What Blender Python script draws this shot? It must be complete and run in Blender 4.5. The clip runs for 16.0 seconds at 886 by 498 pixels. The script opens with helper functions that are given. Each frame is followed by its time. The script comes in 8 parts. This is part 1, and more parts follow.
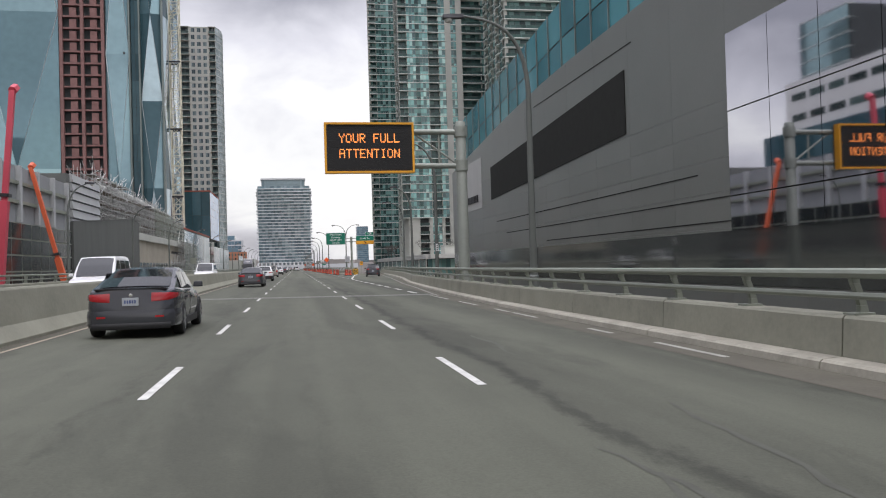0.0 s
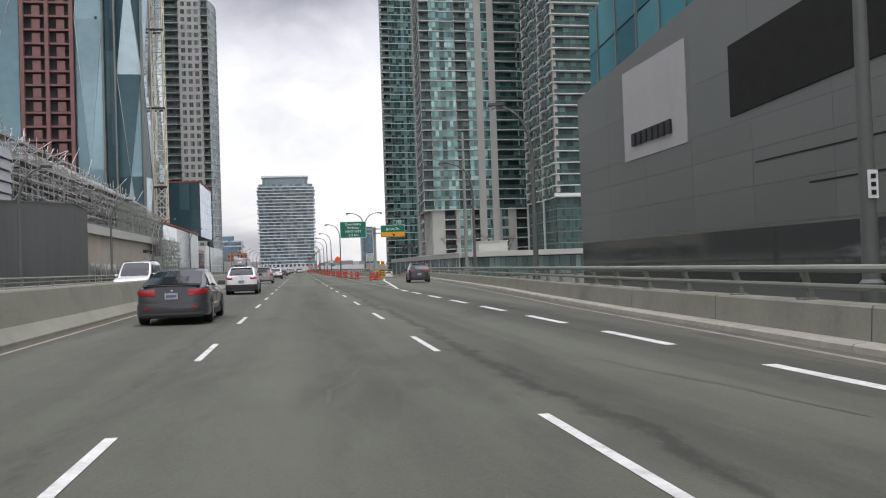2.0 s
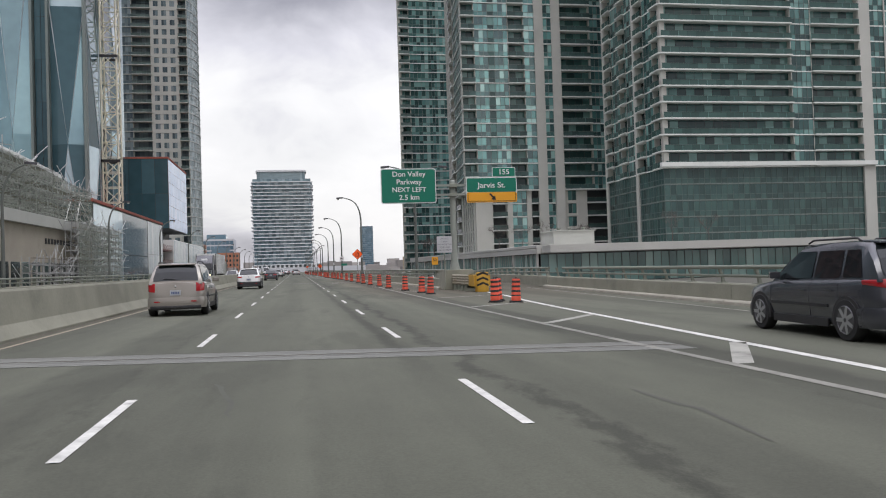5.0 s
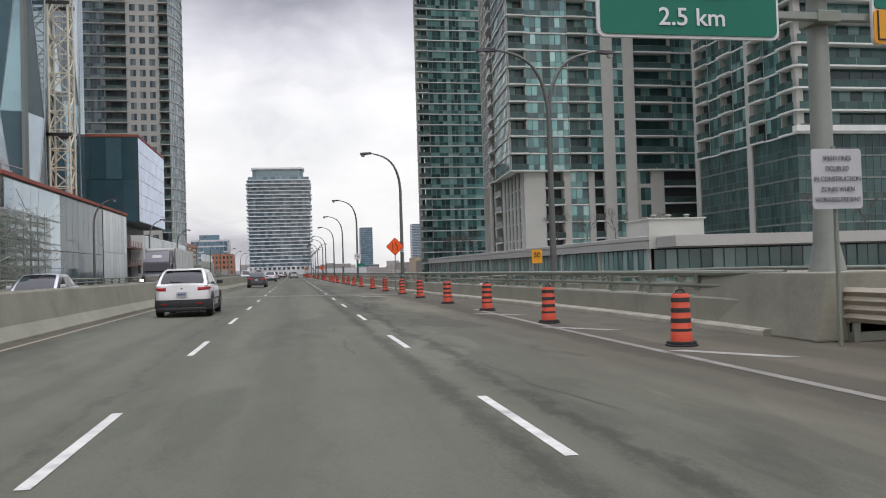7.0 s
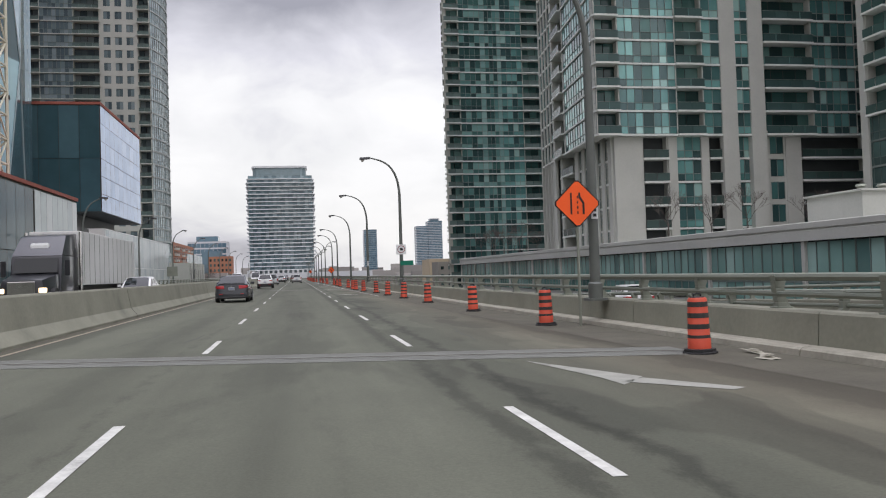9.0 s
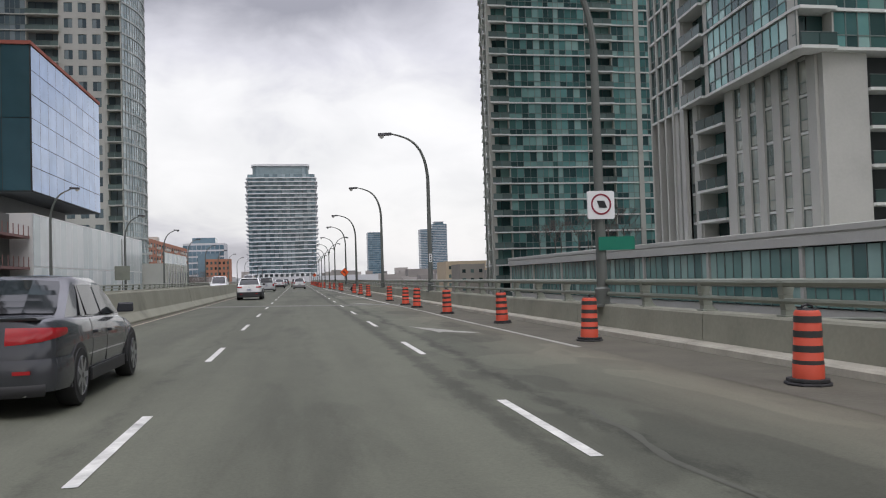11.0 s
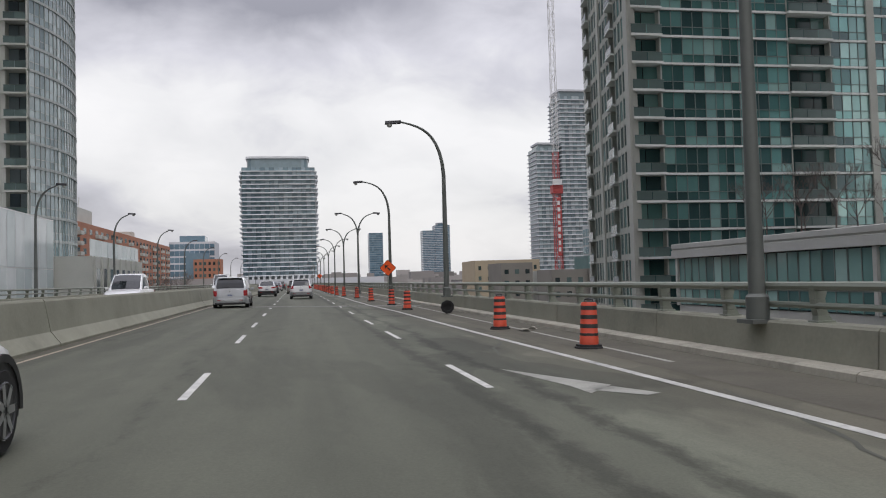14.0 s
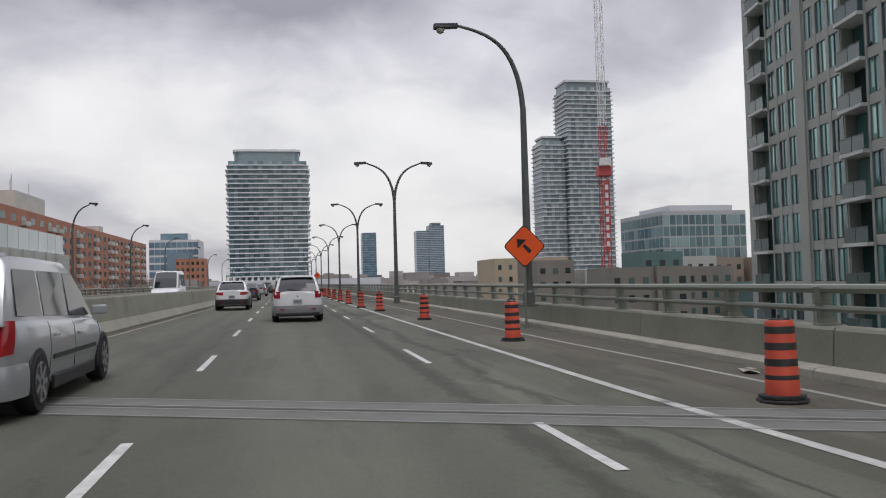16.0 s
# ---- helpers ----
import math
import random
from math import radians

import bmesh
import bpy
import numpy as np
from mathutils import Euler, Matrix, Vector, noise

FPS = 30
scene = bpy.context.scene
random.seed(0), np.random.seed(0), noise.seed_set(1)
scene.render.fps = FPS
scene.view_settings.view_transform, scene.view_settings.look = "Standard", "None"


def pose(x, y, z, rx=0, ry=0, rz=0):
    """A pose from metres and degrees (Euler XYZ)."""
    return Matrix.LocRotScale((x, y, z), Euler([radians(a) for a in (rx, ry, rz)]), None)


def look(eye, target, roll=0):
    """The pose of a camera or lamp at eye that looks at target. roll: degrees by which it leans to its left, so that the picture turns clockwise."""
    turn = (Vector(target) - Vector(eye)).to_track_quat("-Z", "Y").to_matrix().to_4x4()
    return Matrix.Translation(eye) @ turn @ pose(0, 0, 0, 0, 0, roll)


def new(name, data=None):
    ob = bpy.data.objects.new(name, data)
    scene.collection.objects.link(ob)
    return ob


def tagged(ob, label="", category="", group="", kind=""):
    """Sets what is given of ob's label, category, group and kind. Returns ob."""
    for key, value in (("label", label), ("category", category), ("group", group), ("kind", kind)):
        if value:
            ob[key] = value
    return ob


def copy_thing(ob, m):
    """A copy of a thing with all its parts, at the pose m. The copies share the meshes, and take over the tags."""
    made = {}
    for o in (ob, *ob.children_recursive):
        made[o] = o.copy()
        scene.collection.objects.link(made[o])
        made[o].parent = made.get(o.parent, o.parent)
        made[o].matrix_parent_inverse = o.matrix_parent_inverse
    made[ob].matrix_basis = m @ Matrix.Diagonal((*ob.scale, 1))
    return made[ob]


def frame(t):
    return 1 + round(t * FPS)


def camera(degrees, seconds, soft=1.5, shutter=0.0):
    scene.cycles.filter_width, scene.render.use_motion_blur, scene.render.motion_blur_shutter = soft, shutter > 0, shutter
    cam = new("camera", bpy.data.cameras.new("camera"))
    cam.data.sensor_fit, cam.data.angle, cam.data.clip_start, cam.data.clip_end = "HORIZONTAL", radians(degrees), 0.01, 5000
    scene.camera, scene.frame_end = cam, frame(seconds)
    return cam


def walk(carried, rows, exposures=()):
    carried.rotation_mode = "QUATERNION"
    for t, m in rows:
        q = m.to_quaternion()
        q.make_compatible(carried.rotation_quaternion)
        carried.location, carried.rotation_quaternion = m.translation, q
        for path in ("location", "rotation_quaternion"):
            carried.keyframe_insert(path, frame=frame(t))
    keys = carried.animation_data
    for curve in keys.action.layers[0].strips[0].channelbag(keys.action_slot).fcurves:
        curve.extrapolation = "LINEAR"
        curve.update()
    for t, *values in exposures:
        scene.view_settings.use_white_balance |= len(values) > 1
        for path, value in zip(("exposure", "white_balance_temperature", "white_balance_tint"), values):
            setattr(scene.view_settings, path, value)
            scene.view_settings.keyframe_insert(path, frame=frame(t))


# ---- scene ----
cam = camera(57.5, 16.0, soft=1.1)
PATH = [
    (0, 0.058, 0.000, 1.305, -10.288, 1.008, 1.68),
    (0.5, 0.014, 9.140, 1.298, -10.144, 1.027, 1.81),
    (1, -0.013, 18.302, 1.287, -10.092, 1.033, 1.90),
    (1.5, -0.027, 27.561, 1.281, -10.046, 1.052, 1.92),
    (2, -0.019, 36.887, 1.289, -10.097, 1.089, 1.96),
    (2.5, 0.007, 46.129, 1.287, -10.106, 1.086, 1.92),
    (3, 0.050, 55.291, 1.285, -10.128, 1.112, 1.91),
    (3.5, 0.086, 64.387, 1.285, -10.165, 1.122, 1.89),
    (4, 0.122, 73.226, 1.285, -10.238, 1.144, 1.86),
    (6.3, 0.190, 112.876, 1.284, -10.415, 1.275, 1.71),
    (6.5, 0.185, 116.233, 1.285, -10.455, 1.299, 1.70),
    (7, 0.158, 124.420, 1.290, -10.469, 1.360, 1.76),
    (7.5, 0.125, 132.544, 1.288, -10.427, 1.387, 1.82),
    (8, 0.107, 140.722, 1.286, -10.396, 1.429, 1.88),
    (8.5, 0.097, 148.995, 1.284, -10.351, 1.490, 1.90),
    (9, 0.051, 157.285, 1.285, -10.317, 1.587, 1.84),
    (9.2, 0.032, 160.650, 1.286, -10.283, 1.629, 1.83),
    (11.3, -0.064, 196.331, 1.289, -10.164, 1.919, 1.70),
    (11.5, -0.074, 199.759, 1.290, -10.094, 1.936, 1.69),
    (12, -0.108, 208.392, 1.292, -9.822, 1.979, 1.66),
    (12.5, -0.141, 217.060, 1.292, -9.768, 2.003, 1.59),
    (13, -0.186, 225.835, 1.290, -9.819, 2.030, 1.56),
    (13.5, -0.217, 234.694, 1.287, -10.063, 2.066, 1.55),
    (14, -0.237, 243.641, 1.283, -10.344, 2.098, 1.60),
    (14.5, -0.239, 252.654, 1.283, -10.634, 2.182, 1.59),
    (15, -0.241, 261.575, 1.288, -10.830, 2.200, 1.66),
    (15.5, -0.219, 270.391, 1.291, -10.975, 2.217, 1.64),
    (16, -0.200, 279.149, 1.291, -11.003, 2.185, 1.56),
]
walk(cam, [(t, pose(x, y, z, 90 + pitch, roll, yaw)) for t, x, y, z, yaw, pitch, roll in PATH],
     exposures=[(0.0, 0.20), (2.5, 0.20), (4.0, 0.12), (7.0, 0.08), (9.0, 0.07), (12.5, 0.01), (14.0, -0.06), (16.0, -0.15)])

# ---- world, sun, exposure ----
world = bpy.data.worlds.new("overcast_sky")
scene.world = world
world.use_nodes = True


def build_sky():
    nt = world.node_tree
    nt.nodes.clear()
    N, L = nt.nodes.new, nt.links.new
    out, bg = N("ShaderNodeOutputWorld"), N("ShaderNodeBackground")
    sky = N("ShaderNodeTexSky")
    sky.sky_type, sky.sun_disc = "NISHITA", False
    sky.sun_elevation, sky.sun_rotation = radians(38), radians(200)
    sky.air_density, sky.dust_density = 1.0, 3.0
    co, sep = N("ShaderNodeTexCoord"), N("ShaderNodeSeparateXYZ")
    L(co.outputs["Generated"], sep.inputs[0])

    def maths(op, a, b=None, clamp=False):
        n = N("ShaderNodeMath")
        n.operation, n.use_clamp = op, clamp
        for i, v in enumerate((a, b)):
            if v is None:
                continue
            if isinstance(v, (int, float)):
                n.inputs[i].default_value = v
            else:
                L(v, n.inputs[i])
        return n.outputs[0]

    up = maths("MAXIMUM", sep.outputs["Z"], 0.0)
    # flat cloud deck seen in perspective
    den = maths("ADD", up, 0.42)
    comb = N("ShaderNodeCombineXYZ")
    L(maths("DIVIDE", sep.outputs["X"], den), comb.inputs[0])
    L(maths("DIVIDE", sep.outputs["Y"], den), comb.inputs[1])
    big, fine = N("ShaderNodeTexNoise"), N("ShaderNodeTexNoise")
    for n, s, d, r, dist in ((big, 1.7, 5, 0.45, 0.3), (fine, 5.5, 6, 0.55, 0.4)):
        n.inputs["Scale"].default_value, n.inputs["Detail"].default_value = s, d
        n.inputs["Roughness"].default_value, n.inputs["Distortion"].default_value = r, dist
        mp = N("ShaderNodeMapping")
        mp.inputs["Location"].default_value = (4.3, 1.7, 0.4)
        L(comb.outputs[0], mp.inputs[0])
        L(mp.outputs[0], n.inputs["Vector"])
    mixn = maths("ADD", maths("MULTIPLY", big.outputs[0], 0.78), maths("MULTIPLY", fine.outputs[0], 0.22))
    # overcast decks are thin and bright towards the horizon, thicker overhead
    square = maths("MULTIPLY", up, up)
    heavy = maths("ADD", maths("MULTIPLY", square, 1.0), maths("MULTIPLY", maths("MULTIPLY", square, up), 3.3))
    thick = maths("SUBTRACT", maths("ADD", maths("MULTIPLY", mixn, 0.92), heavy), 0.015)
    # the deck is heavier on one side of the road and breaks up on the other
    bank = maths("MULTIPLY", maths("MULTIPLY", sep.outputs["X"], up), -0.75)
    thick = maths("ADD", thick, maths("MAXIMUM", maths("MINIMUM", bank, 0.08), -0.08))
    ramp = N("ShaderNodeValToRGB")
    els = ramp.color_ramp.elements
    els[0].position, els[0].color = 0.33, (0.90, 0.885, 0.89, 1)
    els[1].position, els[1].color = 0.66, (0.27, 0.266, 0.303, 1)
    e = els.new(0.42)
    e.color = (0.80, 0.79, 0.80, 1)
    e = els.new(0.50)
    e.color = (0.60, 0.59, 0.638, 1)
    L(thick, ramp.inputs[0])
    # CIE overcast: the zenith is the brightest part of the deck
    gain = maths("ADD", 0.98, maths("MULTIPLY", maths("MULTIPLY", maths("MULTIPLY", up, up), up), 10.0))
    vm = N("ShaderNodeVectorMath")
    vm.operation = "SCALE"
    L(ramp.outputs[0], vm.inputs[0])
    L(gain, vm.inputs["Scale"])
    add = N("ShaderNodeVectorMath")
    add.operation = "MULTIPLY_ADD"
    L(sky.outputs[0], add.inputs[0])
    add.inputs[1].default_value = (0.012, 0.012, 0.012)
    L(vm.outputs[0], add.inputs[2])
    L(add.outputs[0], bg.inputs["Color"])
    bg.inputs["Strength"].default_value = 1.0
    L(bg.outputs[0], out.inputs[0])


build_sky()
sun = new("sun", bpy.data.lights.new("sun", "SUN"))
sun.data.energy, sun.data.angle, sun.data.color = 0.7, radians(25), (1.0, 0.97, 0.93)
sun.matrix_world = look((0, 0, 100), (-25, 60, 0))

# ---- materials ----
CACHE = {}


def surf(name, col, rough=0.6, metal=0.0, var=0.15, scale=0.6, fine=12.0, bump=0.08, rnd=0.0, isl=0.0, spec=0.5,
         stretch=(1, 1, 1), stain=0.0, coat=0.0, tint=None):
    """Procedural surface: two scales of noise in colour, fine relief, optional variation by object or by island."""
    if name in CACHE:
        return CACHE[name]
    m = bpy.data.materials.new(name)
    CACHE[name] = m
    m.use_nodes = True
    nt = m.node_tree
    N, L = nt.nodes.new, nt.links.new
    p = nt.nodes["Principled BSDF"]
    p.inputs["Roughness"].default_value, p.inputs["Metallic"].default_value = rough, metal
    p.inputs["Specular IOR Level"].default_value = spec
    p.inputs["Coat Weight"].default_value = coat
    co, mp = N("ShaderNodeTexCoord"), N("ShaderNodeMapping")
    mp.inputs["Scale"].default_value = stretch
    L(co.outputs["Object"], mp.inputs[0])
    a, b = N("ShaderNodeTexNoise"), N("ShaderNodeTexNoise")
    for n, s, d in ((a, scale, 5), (b, fine, 3)):
        n.inputs["Scale"].default_value, n.inputs["Detail"].default_value = s, d
        L(mp.outputs[0], n.inputs["Vector"])

    def maths(op, x, y, clamp=False):
        n = N("ShaderNodeMath")
        n.operation, n.use_clamp = op, clamp
        for i, v in enumerate((x, y)):
            if isinstance(v, (int, float)):
                n.inputs[i].default_value = v
            else:
                L(v, n.inputs[i])
        return n.outputs[0]

    f = maths("ADD", maths("MULTIPLY", maths("SUBTRACT", a.outputs[0], 0.5), 2.2 * var),
              maths("MULTIPLY", maths("SUBTRACT", b.outputs[0], 0.5), 1.1 * var))
    if rnd:
        oi = N("ShaderNodeObjectInfo")
        f = maths("ADD", f, maths("MULTIPLY", maths("SUBTRACT", oi.outputs["Random"], 0.5), 2 * rnd))
    if isl:
        ge = N("ShaderNodeNewGeometry")
        f = maths("ADD", f, maths("MULTIPLY", maths("SUBTRACT", ge.outputs["Random Per Island"], 0.5), 2 * isl))
    if stain:
        st = N("ShaderNodeTexNoise")
        st.inputs["Scale"].default_value, st.inputs["Detail"].default_value = scale * 0.37, 8
        st.inputs["Roughness"].default_value = 0.7
        L(mp.outputs[0], st.inputs["Vector"])
        r = N("ShaderNodeMapRange")
        r.inputs["From Min"].default_value, r.inputs["From Max"].default_value = 0.55, 0.72
        L(st.outputs[0], r.inputs["Value"])
        f = maths("SUBTRACT", f, maths("MULTIPLY", r.outputs[0], stain))
    k = maths("MAXIMUM", maths("ADD", f, 1.0), 0.05)
    v = N("ShaderNodeVectorMath")
    v.operation = "SCALE"
    v.inputs[0].default_value = col[:3]
    L(k, v.inputs["Scale"])
    res = v.outputs[0]
    if tint:
        mx = N("ShaderNodeMix")
        mx.data_type = "RGBA"
        L(a.outputs[0], mx.inputs["Factor"])
        L(res, mx.inputs["A"])
        mx.inputs["B"].default_value = (*tint, 1)
        res = mx.outputs["Result"]
    L(res, p.inputs["Base Color"])
    if bump:
        bp = N("ShaderNodeBump")
        bp.inputs["Strength"].default_value, bp.inputs["Distance"].default_value = bump, 0.02
        L(b.outputs[0], bp.inputs["Height"])
        L(bp.outputs[0], p.inputs["Normal"])
    return m


def glow(name, col, strength):
    if name in CACHE:
        return CACHE[name]
    m = bpy.data.materials.new(name)
    CACHE[name] = m
    m.use_nodes = True
    p = m.node_tree.nodes["Principled BSDF"]
    p.inputs["Base Color"].default_value = (*col, 1)
    p.inputs["Emission Color"].default_value = (*col, 1)
    p.inputs["Emission Strength"].default_value = strength
    return m


def road_material():
    """Worn asphalt: lengthwise wheel tracks, dark repairs, sealed cracks and fine aggregate."""
    m = bpy.data.materials.new("worn_asphalt")
    m.use_nodes = True
    nt = m.node_tree
    N, L = nt.nodes.new, nt.links.new
    p = nt.nodes["Principled BSDF"]
    p.inputs["Roughness"].default_value = 0.82
    p.inputs["Specular IOR Level"].default_value = 0.3
    co = N("ShaderNodeTexCoord")

    def noise_at(scale, detail, rough, stretch, offset=(0, 0, 0), distort=0.0):
        mp, n = N("ShaderNodeMapping"), N("ShaderNodeTexNoise")
        mp.inputs["Scale"].default_value, mp.inputs["Location"].default_value = stretch, offset
        L(co.outputs["Object"], mp.inputs[0])
        L(mp.outputs[0], n.inputs["Vector"])
        n.inputs["Scale"].default_value, n.inputs["Detail"].default_value = scale, detail
        n.inputs["Roughness"].default_value, n.inputs["Distortion"].default_value = rough, distort
        return n.outputs[0]

    def rng(v, a, b, c, d):
        r = N("ShaderNodeMapRange")
        for k, x in zip(("From Min", "From Max", "To Min", "To Max"), (a, b, c, d)):
            r.inputs[k].default_value = x
        L(v, r.inputs["Value"])
        return r.outputs[0]

    def mul(a, b):
        n = N("ShaderNodeMath")
        n.operation = "MULTIPLY"
        L(a, n.inputs[0])
        L(b, n.inputs[1])
        return n.outputs[0]

    tracks = rng(noise_at(0.62, 4, 0.55, (1.0, 0.03, 1), (1.3, 0.4, 0)), 0.38, 0.62, 0.80, 1.12)
    patches = rng(noise_at(0.35, 6, 0.62, (1.0, 0.22, 1), (7, 3, 0), 0.4), 0.55, 0.60, 1.0, 0.82)
    blotch = rng(noise_at(1.7, 5, 0.6, (1, 0.4, 1)), 0.3, 0.7, 0.92, 1.07)
    grain = rng(noise_at(38, 4, 0.7, (1, 1, 1)), 0.25, 0.75, 0.82, 1.18)
    crack = rng(noise_at(0.8, 9, 0.72, (1.0, 0.12, 1), (2, 9, 0), 0.9), 0.495, 0.505, 0.0, 1.0)
    # a thin band round one noise level is a crack line
    n1 = N("ShaderNodeMath")
    n1.operation = "PINGPONG"
    L(crack, n1.inputs[0])
    n1.inputs[1].default_value = 0.5
    line = rng(n1.outputs[0], 0.0, 0.5, 1.0, 0.90)
    # dark sealed seam beside the lane line and one faint one on the other side
    sep = N("ShaderNodeSeparateXYZ")
    L(co.outputs["Object"], sep.inputs[0])
    wob = noise_at(0.5, 6, 0.65, (1.0, 0.6, 1), (3, 1, 0), 0.3)
    edge = noise_at(3.5, 8, 0.78, (1.0, 0.45, 1), (5, 2, 0))
    seam = None
    old = rng(sep.outputs["Y"], 98.0, 122.0, 1.0, 0.0)
    for x0, half, depth, wander in ((2.46, 0.10, 0.56, 1.1), (-2.65, 0.2, 0.88, 1.1), (-4.75, 0.25, 0.78, 1.1), (5.7, 0.6, 0.74, 1.1), (-1.85, 0.02, 0.74, 1.1), (0.25, 0.03, 0.88, 1.1), (1.74, 0.13, 0.60, 0.3)):
        a = N("ShaderNodeMath")
        a.operation = "MULTIPLY_ADD"
        L(wob, a.inputs[0])
        a.inputs[1].default_value, a.inputs[2].default_value = wander, -0.5 * wander - x0
        b = N("ShaderNodeMath")
        b.operation = "ADD"
        L(a.outputs[0], b.inputs[0])
        L(sep.outputs["X"], b.inputs[1])
        c = N("ShaderNodeMath")
        c.operation = "ABSOLUTE"
        L(b.outputs[0], c.inputs[0])
        d = N("ShaderNodeMath")
        d.operation = "MULTIPLY_ADD"
        L(edge, d.inputs[0])
        d.inputs[1].default_value = 0.7
        L(c.outputs[0], d.inputs[2])
        one = rng(d.outputs[0], half + 0.27, half + 0.42, depth, 1.0)
        if wander < 1:
            # only the newer stretch has this straight seam
            lim = N("ShaderNodeMath")
            lim.operation = "MAXIMUM"
            L(one, lim.inputs[0])
            L(old, lim.inputs[1])
            one = lim.outputs[0]
        seam = mul(seam, one) if seam else one
    # the stretch before the exit is older and darker, with worn-in wheel tracks
    base_old = rng(old, 0.0, 1.0, 1.0, 0.86)
    lane_tracks = None
    for x0, half, depth in ((2.85, 0.42, 0.80), (4.75, 0.36, 0.84), (-0.8, 0.35, 0.93), (-2.2, 0.3, 0.88), (0.9, 0.35, 0.93)):
        a = N("ShaderNodeMath")
        a.operation = "MULTIPLY_ADD"
        L(wob, a.inputs[0])
        a.inputs[1].default_value, a.inputs[2].default_value = 0.7, -0.35 - x0
        b = N("ShaderNodeMath")
        b.operation = "ADD"
        L(a.outputs[0], b.inputs[0])
        L(sep.outputs["X"], b.inputs[1])
        c = N("ShaderNodeMath")
        c.operation = "ABSOLUTE"
        L(b.outputs[0], c.inputs[0])
        d = N("ShaderNodeMath")
        d.operation = "MULTIPLY_ADD"
        L(edge, d.inputs[0])
        d.inputs[1].default_value = 0.45
        L(c.outputs[0], d.inputs[2])
        one = rng(d.outputs[0], half + 0.10, half + 0.42, depth, 1.0)
        lane_tracks = mul(lane_tracks, one) if lane_tracks else one
    span = rng(noise_at(0.05, 3, 0.5, (0.2, 1.0, 1), (1, 4, 0)), 0.40, 0.56, 0.25, 1.0)
    mixed = N("ShaderNodeMix")
    mixed.inputs["A"].default_value = 1.0
    L(mul(old, span), mixed.inputs["Factor"])
    L(lane_tracks, mixed.inputs["B"])
    k = mul(mul(mul(mul(tracks, patches), mul(blotch, grain)), line), mul(mul(seam, base_old), mixed.outputs["Result"]))
    # past the exit the closed lane is patched and browned by dirt
    closed = rng(sep.outputs["Y"], 116.0, 134.0, 0.0, 1.0)
    drift = N("ShaderNodeMath")
    drift.operation = "MULTIPLY_ADD"
    L(wob, drift.inputs[0])
    drift.inputs[1].default_value = 2.2
    L(sep.outputs["X"], drift.inputs[2])
    side = rng(drift.outputs[0], 3.9, 6.3, 0.0, 0.8)
    lane = mul(rng(drift.outputs[0], 2.7, 3.1, 0.0, 1.0), rng(drift.outputs[0], 5.6, 6.2, 1.0, 0.0))
    cut = noise_at(0.55, 3, 0.5, (0.9, 0.28, 1), (4, 6, 0), 0.2)
    repairs = mul(rng(cut, 0.56, 0.575, 1.0, 1.22), rng(cut, 0.42, 0.44, 0.74, 1.0))
    patched = N("ShaderNodeMix")
    patched.inputs["A"].default_value = 1.0
    L(mul(lane, closed), patched.inputs["Factor"])
    L(repairs, patched.inputs["B"])
    k = mul(k, patched.outputs["Result"])
    tone = N("ShaderNodeMix")
    tone.data_type = "RGBA"
    tone.inputs["A"].default_value, tone.inputs["B"].default_value = (0.098, 0.102, 0.076, 1), (0.092, 0.080, 0.058, 1)
    L(mul(side, closed), tone.inputs["Factor"])
    v = N("ShaderNodeVectorMath")
    v.operation = "SCALE"
    L(tone.outputs["Result"], v.inputs[0])
    L(k, v.inputs["Scale"])
    L(v.outputs[0], p.inputs["Base Color"])
    bp = N("ShaderNodeBump")
    bp.inputs["Strength"].default_value, bp.inputs["Distance"].default_value = 0.25, 0.01
    L(grain, bp.inputs["Height"])
    L(bp.outputs[0], p.inputs["Normal"])
    return m


ASPHALT = road_material()
CONCRETE = surf("barrier_concrete", (0.232, 0.230, 0.178), 0.85, var=0.26, scale=0.9, fine=14, bump=0.15, stain=0.25, rnd=0.06)
KERB = surf("kerb_concrete", (0.30, 0.285, 0.23), 0.9, var=0.32, scale=1.4, fine=16, bump=0.2, stain=0.3)
DIRT = surf("gutter_dirt", (0.078, 0.072, 0.053), 0.95, var=0.35, scale=1.1, fine=18, bump=0.3, stain=0.3)
PAINT = surf("white_road_paint", (0.50, 0.50, 0.46), 0.75, var=0.45, scale=3.5, fine=26, bump=0.1, stain=0.6)
FADED = surf("worn_white_paint", (0.27, 0.27, 0.235), 0.8, var=0.35, scale=2.5, fine=30, bump=0.1, stain=0.5)
EDGEPAINT = surf("scuffed_edge_paint", (0.40, 0.40, 0.365), 0.78, var=0.5, scale=2.2, fine=22, bump=0.1, stain=0.7)
WORN = surf("nearly_gone_paint", (0.19, 0.188, 0.16), 0.8, var=0.5, scale=1.6, fine=18, bump=0.1, stain=0.6)
YELLOW = surf("yellow_road_paint", (0.30, 0.26, 0.19), 0.75, var=0.3, scale=2, fine=24, stain=0.4)
LIP = surf("worn_joint_lip", (0.215, 0.218, 0.195), 0.7, var=0.3, scale=3, fine=25, stain=0.3)
JOINT = surf("joint_concrete", (0.132, 0.135, 0.118), 0.85, var=0.25, scale=2, fine=22, stain=0.3)
GALV = surf("galvanised_steel", (0.255, 0.272, 0.226), 0.5, 0.5, var=0.12, scale=1.5, fine=9, bump=0.03, stain=0.15)
POLE = surf("weathered_pole_steel", (0.27, 0.29, 0.255), 0.55, 0.3, var=0.14, scale=1.2, fine=9, bump=0.03, stain=0.15)
